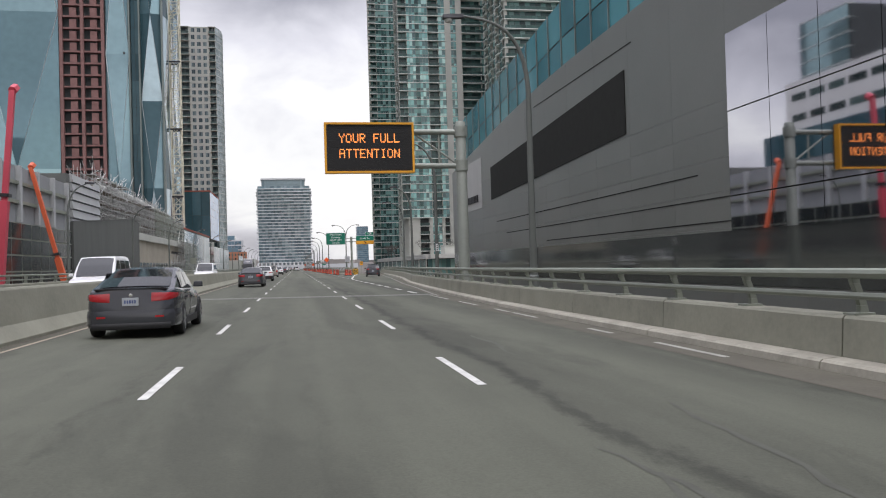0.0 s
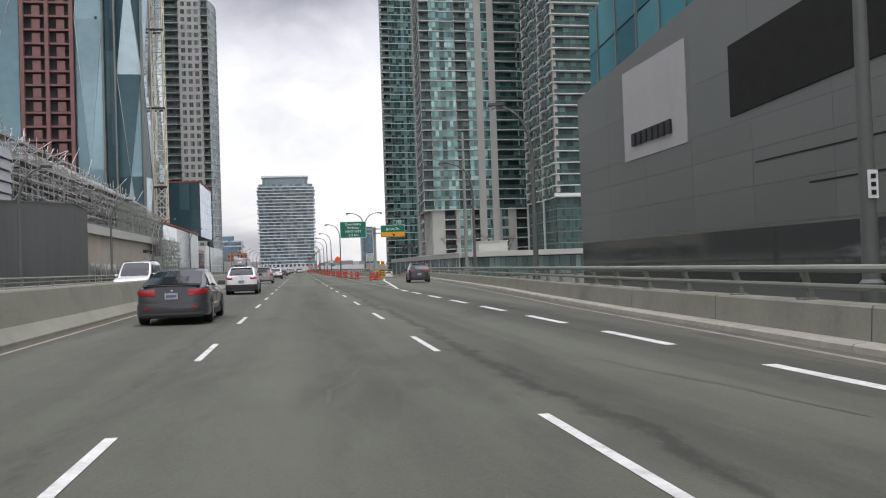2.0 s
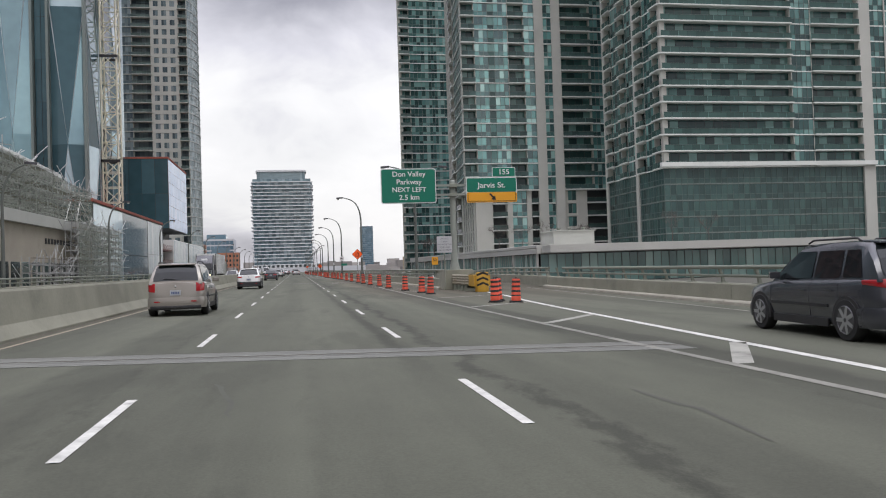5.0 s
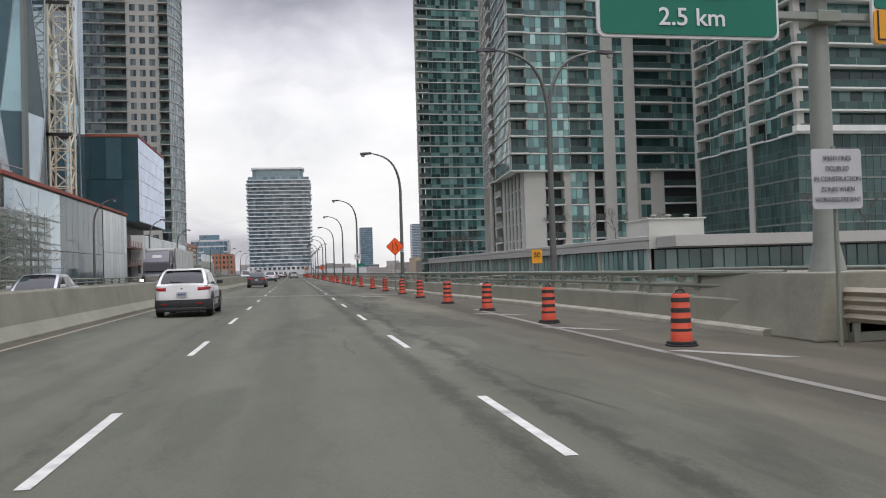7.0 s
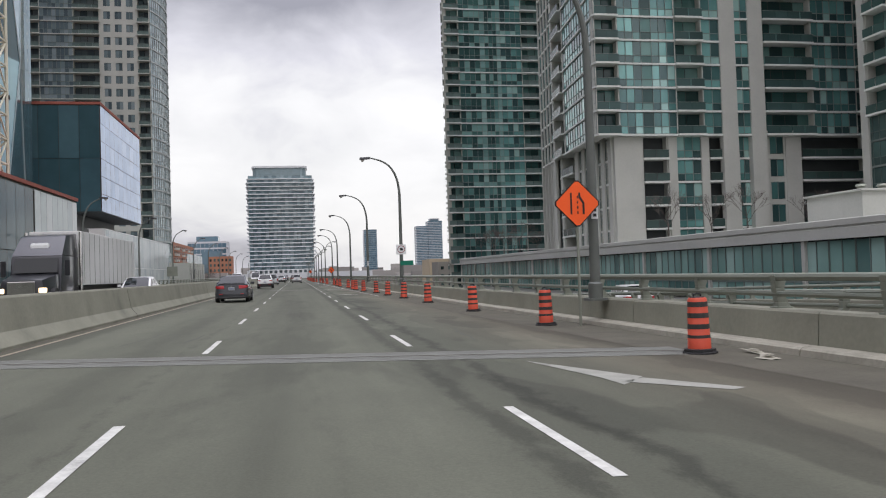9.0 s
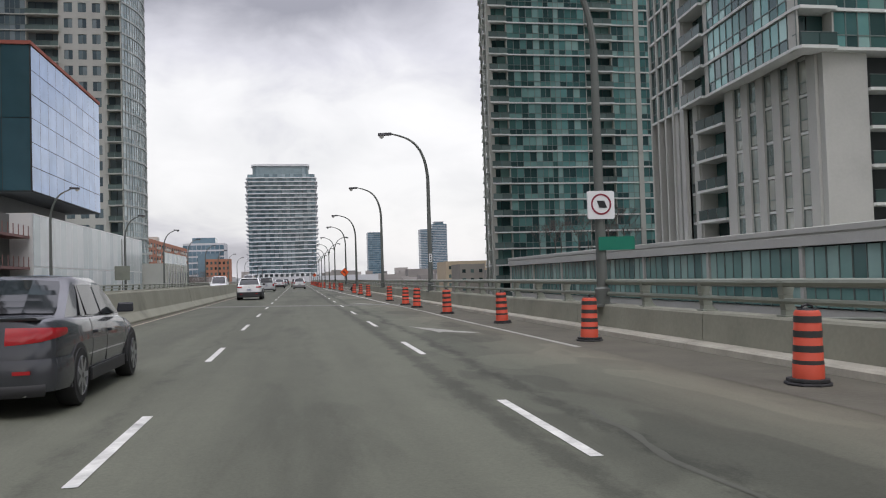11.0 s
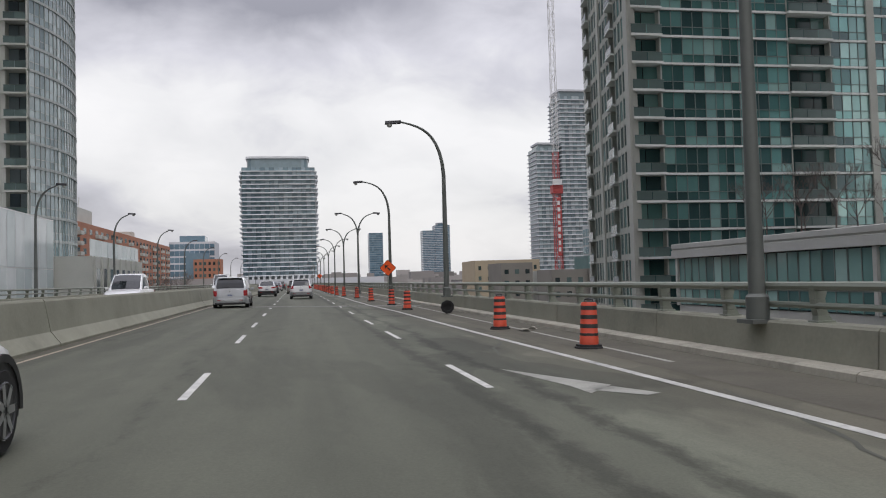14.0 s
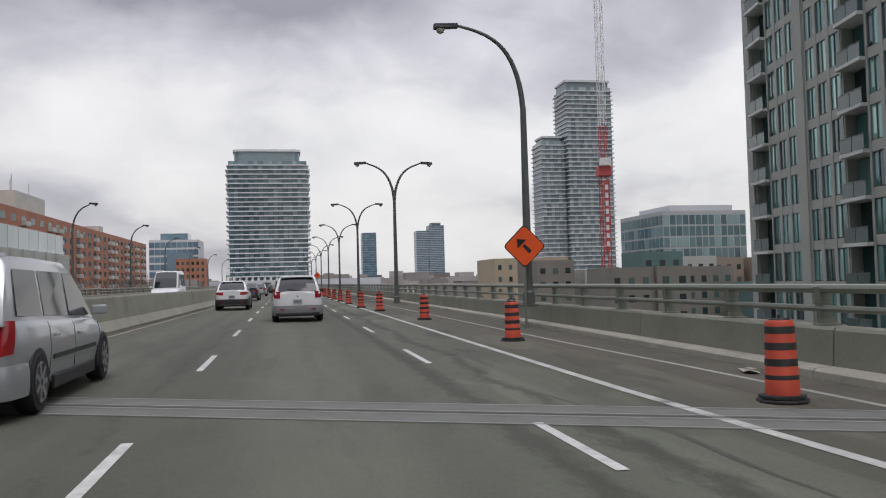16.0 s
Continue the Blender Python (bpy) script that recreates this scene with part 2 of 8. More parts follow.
LAMPSTEEL = surf("dull_lamp_steel", (0.125, 0.135, 0.122), 0.6, 0.3, var=0.16, scale=1.2, fine=9, bump=0.03, stain=0.2)
DARKMETAL = surf("dark_lamp_metal", (0.035, 0.035, 0.038), 0.5, 0.4, var=0.15)
GROUND = surf("city_ground", (0.13, 0.125, 0.115), 0.95, var=0.3, scale=0.02, fine=0.4, bump=0.0, stain=0.2)


def pane_material(name, cols, rough=0.06, spec=0.6, ior=1.5, metal=0.0):
    """Coated facade glass: each pane takes one of several depths of tint, with faint waviness."""
    m = bpy.data.materials.new(name)
    CACHE[name] = m
    m.use_nodes = True
    nt = m.node_tree
    N, L = nt.nodes.new, nt.links.new
    p = nt.nodes["Principled BSDF"]
    p.inputs["Roughness"].default_value, p.inputs["Specular IOR Level"].default_value = rough, spec
    p.inputs["Metallic"].default_value, p.inputs["IOR"].default_value = metal, ior
    oi, ge = N("ShaderNodeObjectInfo"), N("ShaderNodeNewGeometry")
    s = N("ShaderNodeMath")
    s.operation = "ADD"
    L(oi.outputs["Random"], s.inputs[0])
    L(ge.outputs["Random Per Island"], s.inputs[1])
    fr = N("ShaderNodeMath")
    fr.operation = "FRACT"
    L(s.outputs[0], fr.inputs[0])
    ramp = N("ShaderNodeValToRGB")
    ramp.color_ramp.interpolation = "CONSTANT"
    els = ramp.color_ramp.elements
    for i, c in enumerate(cols):
        e = els[i] if i < 2 else els.new(0.99)
        e.position = i / len(cols)
        e.color = (*c, 1)
    L(fr.outputs[0], ramp.inputs[0])
    co, n = N("ShaderNodeTexCoord"), N("ShaderNodeTexNoise")
    n.inputs["Scale"].default_value, n.inputs["Detail"].default_value = 0.5, 3
    L(co.outputs["Object"], n.inputs["Vector"])
    v = N("ShaderNodeMix")
    v.data_type = "RGBA"
    v.blend_type = "MULTIPLY"
    v.inputs["Factor"].default_value = 0.5
    L(ramp.outputs[0], v.inputs["A"])
    mr = N("ShaderNodeMapRange")
    mr.inputs["From Min"].default_value, mr.inputs["From Max"].default_value = 0.3, 0.7
    mr.inputs["To Min"].default_value, mr.inputs["To Max"].default_value = 0.82, 1.1
    L(n.outputs[0], mr.inputs["Value"])
    L(mr.outputs[0], v.inputs["B"])
    L(v.outputs["Result"], p.inputs["Base Color"])
    b = N("ShaderNodeBump")
    b.inputs["Strength"].default_value, b.inputs["Distance"].default_value = 0.04, 0.05
    L(n.outputs[0], b.inputs["Height"])
    L(b.outputs[0], p.inputs["Normal"])
    return m


# the brighter tints carry part of the reflected sky in their colour
TEAL = pane_material("teal_condo_glass", [(0.10, 0.245, 0.232), (0.045, 0.095, 0.096), (0.20, 0.43, 0.405), (0.08, 0.185, 0.178), (0.37, 0.58, 0.535), (0.055, 0.12, 0.12), (0.15, 0.34, 0.32)], spec=0.6, ior=1.8, metal=0.3)
DARKGLASS = pane_material("dark_recess_glass", [(0.035, 0.055, 0.053), (0.06, 0.095, 0.09), (0.022, 0.034, 0.034), (0.085, 0.125, 0.117)], spec=0.35)
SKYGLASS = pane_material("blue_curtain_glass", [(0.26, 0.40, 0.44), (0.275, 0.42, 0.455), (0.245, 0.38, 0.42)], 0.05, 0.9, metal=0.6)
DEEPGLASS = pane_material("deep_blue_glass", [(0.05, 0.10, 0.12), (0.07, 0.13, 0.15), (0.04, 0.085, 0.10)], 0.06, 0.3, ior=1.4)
PALEGLASS = pane_material("pale_frosted_glass", [(0.50, 0.57, 0.56), (0.56, 0.62, 0.61), (0.45, 0.52, 0.52), (0.60, 0.65, 0.64)], 0.18, 0.6)
BLUEWHITE = pane_material("blue_white_glass", [(0.36, 0.53, 0.82), (0.40, 0.57, 0.86), (0.34, 0.51, 0.80)], 0.12, 0.7)
LIGHTTEAL = pane_material("light_teal_glass", [(0.26, 0.45, 0.42), (0.34, 0.53, 0.49), (0.20, 0.36, 0.34)], spec=0.6, ior=1.7, metal=0.3)
GREYGLASS = pane_material("grey_far_glass", [(0.11, 0.15, 0.165), (0.16, 0.21, 0.225), (0.08, 0.11, 0.125), (0.22, 0.27, 0.285)], 0.1)
DARKTEAL = pane_material("dark_teal_glass", [(0.055, 0.125, 0.115), (0.028, 0.058, 0.057), (0.10, 0.21, 0.195), (0.04, 0.09, 0.085), (0.16, 0.29, 0.265), (0.032, 0.07, 0.067)], spec=0.45)
# the pale base colour holds the sky's reflection in these panes
PALESKY = pane_material("sky_reflection_glass", [(0.46, 0.60, 0.65), (0.50, 0.63, 0.68)], 0.06, 0.8, metal=0.3)
FARPALE = pane_material("far_pale_glass", [(0.17, 0.225, 0.235), (0.22, 0.275, 0.285), (0.13, 0.175, 0.19), (0.28, 0.335, 0.34)], 0.12)
FARBLUE = pane_material("far_blue_glass", [(0.10, 0.17, 0.22), (0.13, 0.21, 0.26), (0.08, 0.14, 0.18)], 0.1)
MULLION = surf("mullion_metal", (0.155, 0.19, 0.178), 0.5, 0.2, var=0.1)
DARKBAR = surf("dark_mullion", (0.09, 0.125, 0.115), 0.5, 0.2, var=0.1)
SLAB = surf("slab_concrete", (0.60, 0.62, 0.585), 0.8, var=0.14, scale=0.3, fine=5, bump=0.05, stain=0.15)
PIER = surf("precast_panel", (0.43, 0.435, 0.395), 0.8, var=0.12, scale=0.25, fine=6, bump=0.05, stain=0.12)
BEIGE = surf("beige_precast", (0.45, 0.458, 0.415), 0.85, var=0.14, scale=0.3, fine=6, bump=0.06, stain=0.15)
WHITEWALL = surf("white_panel", (0.66, 0.66, 0.64), 0.7, var=0.1, scale=0.4, fine=6, stain=0.12)
CORE = surf("dark_interior", (0.05, 0.057, 0.058), 0.9, var=0.2)
RAILGLASS = surf("balcony_glass", (0.040, 0.066, 0.060), 0.2, spec=0.3, var=0.15, scale=0.7, rnd=0.1, isl=0.25)
BRICK = surf("orange_brick", (0.34, 0.155, 0.095), 0.9, var=0.16, scale=0.2, fine=5, bump=0.05, stain=0.15)
GREYPANEL = surf("dark_grey_panel", (0.185, 0.19, 0.172), 0.32, 0.25, var=0.10, scale=0.25, fine=7, bump=0.02, rnd=0.05, stain=0.08)
MESHSCREEN = surf("black_mesh_screen", (0.026, 0.027, 0.024), 0.85, spec=0.15, var=0.2, scale=2, fine=60, bump=0.2)
MIRROR = surf("mirror_glass", (0.62, 0.62, 0.66), 0.03, 1.0, var=0.03, scale=0.2, fine=0.8, bump=0.02, rnd=0.03)
RUST = surf("red_oxide_floors", (0.21, 0.115, 0.105), 0.85, var=0.3, scale=0.4, fine=4, stain=0.2)
DARKWALL = surf("charcoal_wall", (0.10, 0.105, 0.097), 0.6, var=0.2, scale=0.3, fine=8, stain=0.15)
SCAFF = surf("scaffold_steel", (0.42, 0.425, 0.41), 0.6, 0.2, var=0.25, isl=0.35)
CREAM = surf("cream_crane_paint", (0.68, 0.65, 0.52), 0.6, var=0.15, stain=0.15)
RED = surf("red_paint", (0.42, 0.065, 0.06), 0.45, var=0.15, stain=0.1)
BROWNWALL = surf("brown_low_wall", (0.28, 0.225, 0.175), 0.9, var=0.2, scale=0.1, fine=2)
TREE = surf("bare_twigs", (0.10, 0.085, 0.075), 0.95, var=0.3, isl=0.3)

# ---- mesh helpers ----
FALL = -0.012        # crossfall of the roadway


def deck(x):
    return FALL * x


class Geo:
    """Collects vertices and faces of one mesh."""

    def __init__(self):
        self.v, self.f = [], []

    def face(self, *pts):
        n = len(self.v)
        self.v.extend(tuple(p) for p in pts)
        self.f.append(tuple(range(n, n + len(pts))))

    def hexa(self, p):
        """A block from its eight corners: four below, four above."""
        n = len(self.v)
        self.v.extend(tuple(q) for q in p)
        self.f.extend(tuple(n + i for i in q) for q in ((3, 2, 1, 0), (4, 5, 6, 7), (0, 1, 5, 4), (1, 2, 6, 5), (2, 3, 7, 6), (3, 0, 4, 7)))

    def box(self, x0, x1, y0, y1, z0, z1):
        self.hexa([(x0, y0, z0), (x1, y0, z0), (x1, y1, z0), (x0, y1, z0), (x0, y0, z1), (x1, y0, z1), (x1, y1, z1), (x0, y1, z1)])

    def tube(self, pts, radii, n=8, caps=True):
        pts = [Vector(p) for p in pts]
        if isinstance(radii, (int, float)):
            radii = [radii] * len(pts)
        start = len(self.v)
        side = None
        for i, p in enumerate(pts):
            d = (pts[min(i + 1, len(pts) - 1)] - pts[max(i - 1, 0)]).normalized()
            if side is None:
                side = d.orthogonal().normalized()
            side = (side - d * side.dot(d)).normalized()
            other = d.cross(side)
            for k in range(n):
                a = 2 * math.pi * k / n
                self.v.append(tuple(p + (side * math.cos(a) + other * math.sin(a)) * radii[i]))
        for i in range(len(pts) - 1):
            for k in range(n):
                a, b = start + i * n + k, start + i * n + (k + 1) % n
                self.f.append((a, b, b + n, a + n))
        if caps:
            self.f.append(tuple(start + k for k in reversed(range(n))))
            self.f.append(tuple(start + (len(pts) - 1) * n + k for k in range(n)))

    def lathe(self, profile, n=16, centre=(0, 0, 0), axis="z"):
        """profile: (radius, height) pairs."""
        start = len(self.v)
        for r, h in profile:
            for k in range(n):
                a = 2 * math.pi * k / n
                c, s = r * math.cos(a), r * math.sin(a)
                q = (c, s, h) if axis == "z" else (h, c, s) if axis == "x" else (c, h, s)
                self.v.append(tuple(q[i] + centre[i] for i in range(3)))
        for i in range(len(profile) - 1):
            for k in range(n):
                a, b = start + i * n + k, start + i * n + (k + 1) % n
                self.f.append((a, b, b + n, a + n))
        self.f.append(tuple(start + k for k in reversed(range(n))))
        self.f.append(tuple(start + (len(profile) - 1) * n + k for k in range(n)))

    def sweep(self, profile, rows):
        """profile: (across, up) pairs, carried along rows of (x, y, z)."""
        start, n = len(self.v), len(profile)
        for x, y, z in rows:
            self.v.extend((x + a, y, z + b) for a, b in profile)
        for i in range(len(rows) - 1):
            for k in range(n):
                a, b = start + i * n + k, start + i * n + (k + 1) % n
                self.f.append((a, b, b + n, a + n))
        self.f.append(tuple(start + k for k in reversed(range(n))))
        self.f.append(tuple(start + (len(rows) - 1) * n + k for k in range(n)))

    def mesh(self, name, mat, smooth=False, bevel=0.0):
        me = bpy.data.meshes.new(name)
        me.from_pydata(self.v, [], self.f)
        bm = bmesh.new()
        bm.from_mesh(me)
        bmesh.ops.recalc_face_normals(bm, faces=bm.faces)
        if bevel:
            bmesh.ops.bevel(bm, geom=[e for e in bm.edges if e.calc_face_angle(0) > 0.6], offset=bevel, segments=2, affect="EDGES", profile=0.6)
        bm.to_mesh(me)
        bm.free()
        me.materials.append(mat)
        if smooth:
            me.polygons.foreach_set("use_smooth", [True] * len(me.polygons))
            me.set_sharp_from_angle(angle=radians(38))
        return me


def big_mesh(geo, name, mat):
    """As Geo.mesh, for large joined meshes whose faces already turn outwards."""
    me = bpy.data.meshes.new(name)
    me.from_pydata(geo.v, [], geo.f)
    me.materials.append(mat)
    return me


def part(name, geo, mat, parent, label="", smooth=False, bevel=0.0, kind=""):
    me = geo if isinstance(geo, bpy.types.Mesh) else geo.mesh(name, mat, smooth, bevel)
    ob = new(name, me)
    ob.parent = parent
    return tagged(ob, label=label, kind=kind)


def thing(name, label, category, at=(0, 0, 0), rz=0.0, group="", kind=""):
    ob = new(name)
    ob.empty_display_size = 0.3
    ob.matrix_basis = pose(*at, 0, 0, rz)
    return tagged(ob, label, category, group, kind)


def solid(name, geo, mat, label, category, group="", kind="", smooth=False, bevel=0.0, at=None, rz=0.0):
    ob = new(name, geo.mesh(name, mat, smooth, bevel))
    if at:
        ob.matrix_basis = pose(*at, 0, 0, rz)
    return tagged(ob, label, category, group, kind)


def along(table, y):
    return float(np.interp(y, [a for a, _ in table], [b for _, b in table]))


# ---- plan of the edges: (y, x) ----
KERB_RIGHT = [(-60, 6.0), (18, 6.08), (25, 6.15), (36, 6.62), (46, 7.2), (57, 7.95), (66, 8.8), (77, 10.0), (85, 10.7), (137, 14.6), (200, 20.0), (300, 28.5)]
KERB_MAIN = [(137.5, 8.36), (148, 8.3), (167, 7.1), (185, 6.55), (228, 6.1), (242, 6.2), (287, 6.28), (300, 6.6), (340, 6.9), (700, 7.0)]
RAMP_LEFT = [(137.5, 10.0), (165, 10.6), (200, 13.0), (300, 21.5)]
BARRIER_LEFT = [(-60, -5.15), (30, -5.12), (70, -5.4), (145, -5.4), (190, -5.4), (236, -5.25), (292, -5.3), (305, -5.0), (330, -4.6), (700, -4.6)]
FAR_LEFT = -16.2


def ramp_z(y):
    return -0.16 if y < 150 else -0.16 - 6.0 * min(1.0, ((y - 150) / 150)) ** 1.5


# ---- setting ----
g = Geo()
g.face((-3500, -1500, -8), (3500, -1500, -8), (3500, 4200, -8), (-3500, 4200, -8))
tagged(new("ground", g.mesh("ground", GROUND)), "grey city ground far below the elevated road", "ground", kind="structure")


def strip(x0, x1, y0, y1, lift, step=20):
    """A thin sheet laid on the sloping deck; x0 and x1 are numbers or functions of y."""
    s = Geo()
    n = max(1, int(abs(y1 - y0) / step))
    ys = [y0 + (y1 - y0) * i / n for i in range(n + 1)]
    fa = x0 if callable(x0) else lambda y: x0
    fb = x1 if callable(x1) else lambda y: x1
    for a, b in zip(ys, ys[1:]):
        s.face((fa(a), a, deck(fa(a)) + lift), (fb(a), a, deck(fb(a)) + lift), (fb(b), b, deck(fb(b)) + lift), (fa(b), b, deck(fa(b)) + lift))
    return s


road_edge = lambda y: along(KERB_RIGHT, y) + 0.3 if y <= 137.5 else along(KERB_MAIN, y) + 0.3
g = strip(-16.4, road_edge, -60, 137.5, 0.0, 4)
h = strip(-16.4, road_edge, 137.5, 700, 0.0, 6)
o = len(g.v)
g.v += h.v
g.f += [tuple(i + o for i in q) for q in h.f]
g.box(-16.4, 6.0, -60, 700, -1.6, -0.35)
road = tagged(new("road", g.mesh("road", ASPHALT)), "worn grey asphalt of an elevated expressway", "road", kind="structure")
# ramp that leaves to the side and sinks
g = Geo()
ys = [137.4 + 6 * i for i in range(28)]
for a, b in zip(ys, ys[1:]):
    g.face((along(RAMP_LEFT, a) - 1.2 * (a < 138), a, ramp_z(a)), (along(KERB_RIGHT, a) + 0.3, a, ramp_z(a)), (along(KERB_RIGHT, b) + 0.3, b, ramp_z(b)), (along(RAMP_LEFT, b), b, ramp_z(b)))
tagged(new("exit_ramp", g.mesh("exit_ramp", ASPHALT)), "asphalt exit ramp sinking beside the expressway", "road", kind="structure")
g = Geo()
g.box(-15.6, 5.4, -60, 700, -8, -1.6)
tagged(new("viaduct_base", g.mesh("viaduct_base", CONCRETE)), "plain concrete base under the road", "wall", kind="structure")

# left concrete barrier: safety-shape pieces that meet at joints
barrier = thing("median_barrier", "stained grey concrete median barrier in long pieces", "barrier", kind="structure")
SHAPE = [(0.12, 0.0), (0.12, 0.08), (-0.08, 0.34), (-0.2, 0.98), (-0.23, 1.03), (-0.42, 1.03), (-0.45, 0.98), (-0.57, 0.34), (-0.78, 0.08), (-0.78, 0.0)]
cuts = [-60, -28, 3.5, 35.6, 68.3, 101, 133, 160, 186.2, 210, 233.6, 262, 290.4, 322, 354, 386, 420, 460, 500, 560, 620, 700]
for a, b in zip(cuts, cuts[1:]):
    g = Geo()
    n = max(2, int((b - a) / 8))
    g.sweep(SHAPE, [(along(BARRIER_LEFT, y), y, deck(-5.2) - 0.01) for y in np.linspace(a + 0.03, b - 0.03, n)])
    part("barrier_segment", g, CONCRETE, barrier)
g = Geo()
for y0 in np.arange(-60, 690, 10):
    xa, xb = along(BARRIER_LEFT, y0) + 0.1, along(BARRIER_LEFT, y0 + 10) + 0.1
    g.face((xa, y0, deck(xa) + 0.003), (xa + 0.22, y0, deck(xa) + 0.003), (xb + 0.22, y0 + 10, deck(xb) + 0.003), (xb, y0 + 10, deck(xb) + 0.003))
tagged(new("gutter", g.mesh("gutter", DIRT)), "dark dirt gathered along the barrier foot", "dirt", kind="structure")


def parapet(name, table, y0, y1, base, piece, label, spacing=2.35, kerb=True, flip=1, slim=False):
    """Concrete parapet with kerb and a two-bar steel railing on stub posts."""
    root = thing(name, label, "parapet", kind="structure")
    n = max(1, round((y1 - y0) / piece))
    edges = np.linspace(y0, y1, n + 1)
    wall = [(0.30, -0.02), (0.34, 0.585), (0.37, 0.62), (0.72, 0.62), (0.76, 0.585), (0.76, -0.9), (0.30, -0.9)]
    step = [(0.0, -0.02), (0.02, 0.09), (0.06, 0.12), (0.30, 0.135), (0.30, -0.02)]
    if flip < 0:
        wall, step = [(-a, b) for a, b in wall], [(-a, b) for a, b in step]
    for a, b in zip(edges, edges[1:]):
        rows = [(along(table, y), y, base(y)) for y in np.linspace(a + 0.012, b - 0.012, 3)]
        g = Geo()
        g.sweep(wall, rows)
        part("parapet_segment", g, CONCRETE, root)
        if kerb:
            g = Geo()
            g.sweep(step, rows)
            part("kerb", g, KERB, root)
    for up, r, name2 in ((1.115, 0.062, "top_rail"), (0.85, 0.045, "lower_rail")):
        g = Geo()
        ys = np.arange(y0, y1 + 0.1, 4.0)
        g.tube([(along(table, y) + flip * 0.48, y, base(y) + up) for y in ys], r, 8)
        part(name2, g, GALV, root, smooth=True)
    # stub post: foot plate, leaning web and saddle
    g = Geo()
    g.box(-0.13, 0.15, -0.11, 0.11, 0.0, 0.035)
    spine = [(0.02, 0.03, 0.115), (0.0, 0.10, 0.09), (-0.03, 0.20, 0.075), (-0.045, 0.33, 0.08), (-0.03, 0.44, 0.10), (-0.055, 0.53, 0.085)]
    th = 0.065
    if slim:
        spine, th = [(0.06, 0.03, 0.06), (0.05, 0.12, 0.05), (0.02, 0.24, 0.045), (-0.035, 0.38, 0.05), (-0.06, 0.53, 0.065)], 0.04
    for (xa, za, wa), (xb, zb, wb) in zip(spine, spine[1:]):
        g.hexa([(xa - wa, -th, za), (xa + wa, -th, za), (xa + wa, th, za), (xa - wa, th, za), (xb - wb, -th, zb), (xb + wb, -th, zb), (xb + wb, th, zb), (xb - wb, th, zb)])
    me = g.mesh("post", GALV, bevel=0.008)
    for y in np.arange(y0 + 0.8, y1, spacing):
        p = part("post", me, GALV, root)
        p.location = (along(table, y) + flip * 0.56, y, base(y) + 0.612)
        if flip < 0:
            p.rotation_euler = (0, 0, math.pi)
    return root


parapet("parapet_right", KERB_RIGHT, -58, 137, lambda y: deck(along(KERB_RIGHT, y)), 4.7, "weathered concrete parapet with kerb and steel railing", slim=True)
parapet("parapet_main", KERB_MAIN, 137.6, 620, lambda y: deck(along(KERB_MAIN, y)), 6.0, "weathered concrete parapet with kerb and two-bar railing")
parapet("parapet_ramp", RAMP_LEFT, 140, 300, ramp_z, 6.0, "concrete parapet with railing along the ramp", kerb=False, flip=-1)
parapet("parapet_ramp_outer", KERB_RIGHT, 137.2, 300, ramp_z, 6.0, "concrete parapet with railing on the ramp's outer side", kerb=False)
parapet("parapet_left", [(-60, FAR_LEFT), (700, FAR_LEFT)], -58, 620, lambda y: deck(FAR_LEFT), 9.0, "concrete parapet with railing beyond the opposite lanes", spacing=3.2, flip=-1)
# gutter dirt at the right kerb
tagged(new("gutter", strip(lambda y: along(KERB_RIGHT, y) - 0.75, lambda y: along(KERB_RIGHT, y) + 0.02, -60, 90, 0.003, 5).mesh("gutter", DIRT)), "dark dirt along the kerb", "dirt", kind="structure")
tagged(new("gutter", strip(lambda y: along(KERB_MAIN, y) - 1.45, lambda y: along(KERB_MAIN, y) + 0.02, 138, 330, 0.003, 5).mesh("gutter", DIRT)), "dark brown dirt along the closed shoulder", "dirt", kind="structure")

# ---- road markings ----
marks = thing("road_markings", "white and yellow painted lines on the asphalt", "road marking", kind="structure")


def mark(x0, x1, y0, y1, mat=None, skew=0.0, name="line_dash"):
    """A painted bar from (x0) to (x1), y0 to y1, its far end shifted by skew."""
    g = Geo()
    z = 0.006
    g.face((x0, y0, deck(x0) + z), (x1, y0, deck(x1) + z), (x1 + skew, y1, deck(x1 + skew) + z), (x0 + skew, y1, deck(x0 + skew) + z))
    return part(name, g, mat or PAINT, marks)


ENDS = [35.5 + 8.08 * k for k in range(-11, 5)] + [75.3, 82.95, 90.8, 99.3, 107.8] + [35.5 + 8.08 * k for k in range(10, 17)] + [174.2, 182.8, 191.0, 199.4, 207.4, 215.6, 223.4, 231.3, 239.5, 247.6, 255.7, 264.2, 270.5, 278.55, 286.2, 294.5] + [302.8 + 8.1 * k for k in range(24)]
for y in ENDS:
    size = 1.9 if y == 286.2 else 2.72
    mark(-1.55, -1.45, y - size, y)
    mark(1.95, 2.05, y - size + 0.45 * (75 < y < 108), y + 0.45 * (75 < y < 108))
for y in (40.4, 45.9, 51.3, 56.4, 61.6, 66.8, 72.0, 77.4, 82.0):
    mark(5.47, 5.67, y - 2.8, y)
tagged(part("yellow_edge_line", strip(lambda y: along(BARRIER_LEFT, y) + 0.37, lambda y: along(BARRIER_LEFT, y) + 0.46, -60, 420, 0.005, 8), YELLOW, marks))
EDGE = [(205, 4.85), (216, 4.66), (223, 4.68), (233, 4.42), (244, 4.35), (262, 4.05), (278, 3.92), (288, 3.62), (330, 3.5), (420, 3.4)]
part("edge_line", strip(lambda y: along(EDGE, y) - 0.06, lambda y: along(EDGE, y) + 0.06, 205, 232, 0.005, 5), FADED, marks)
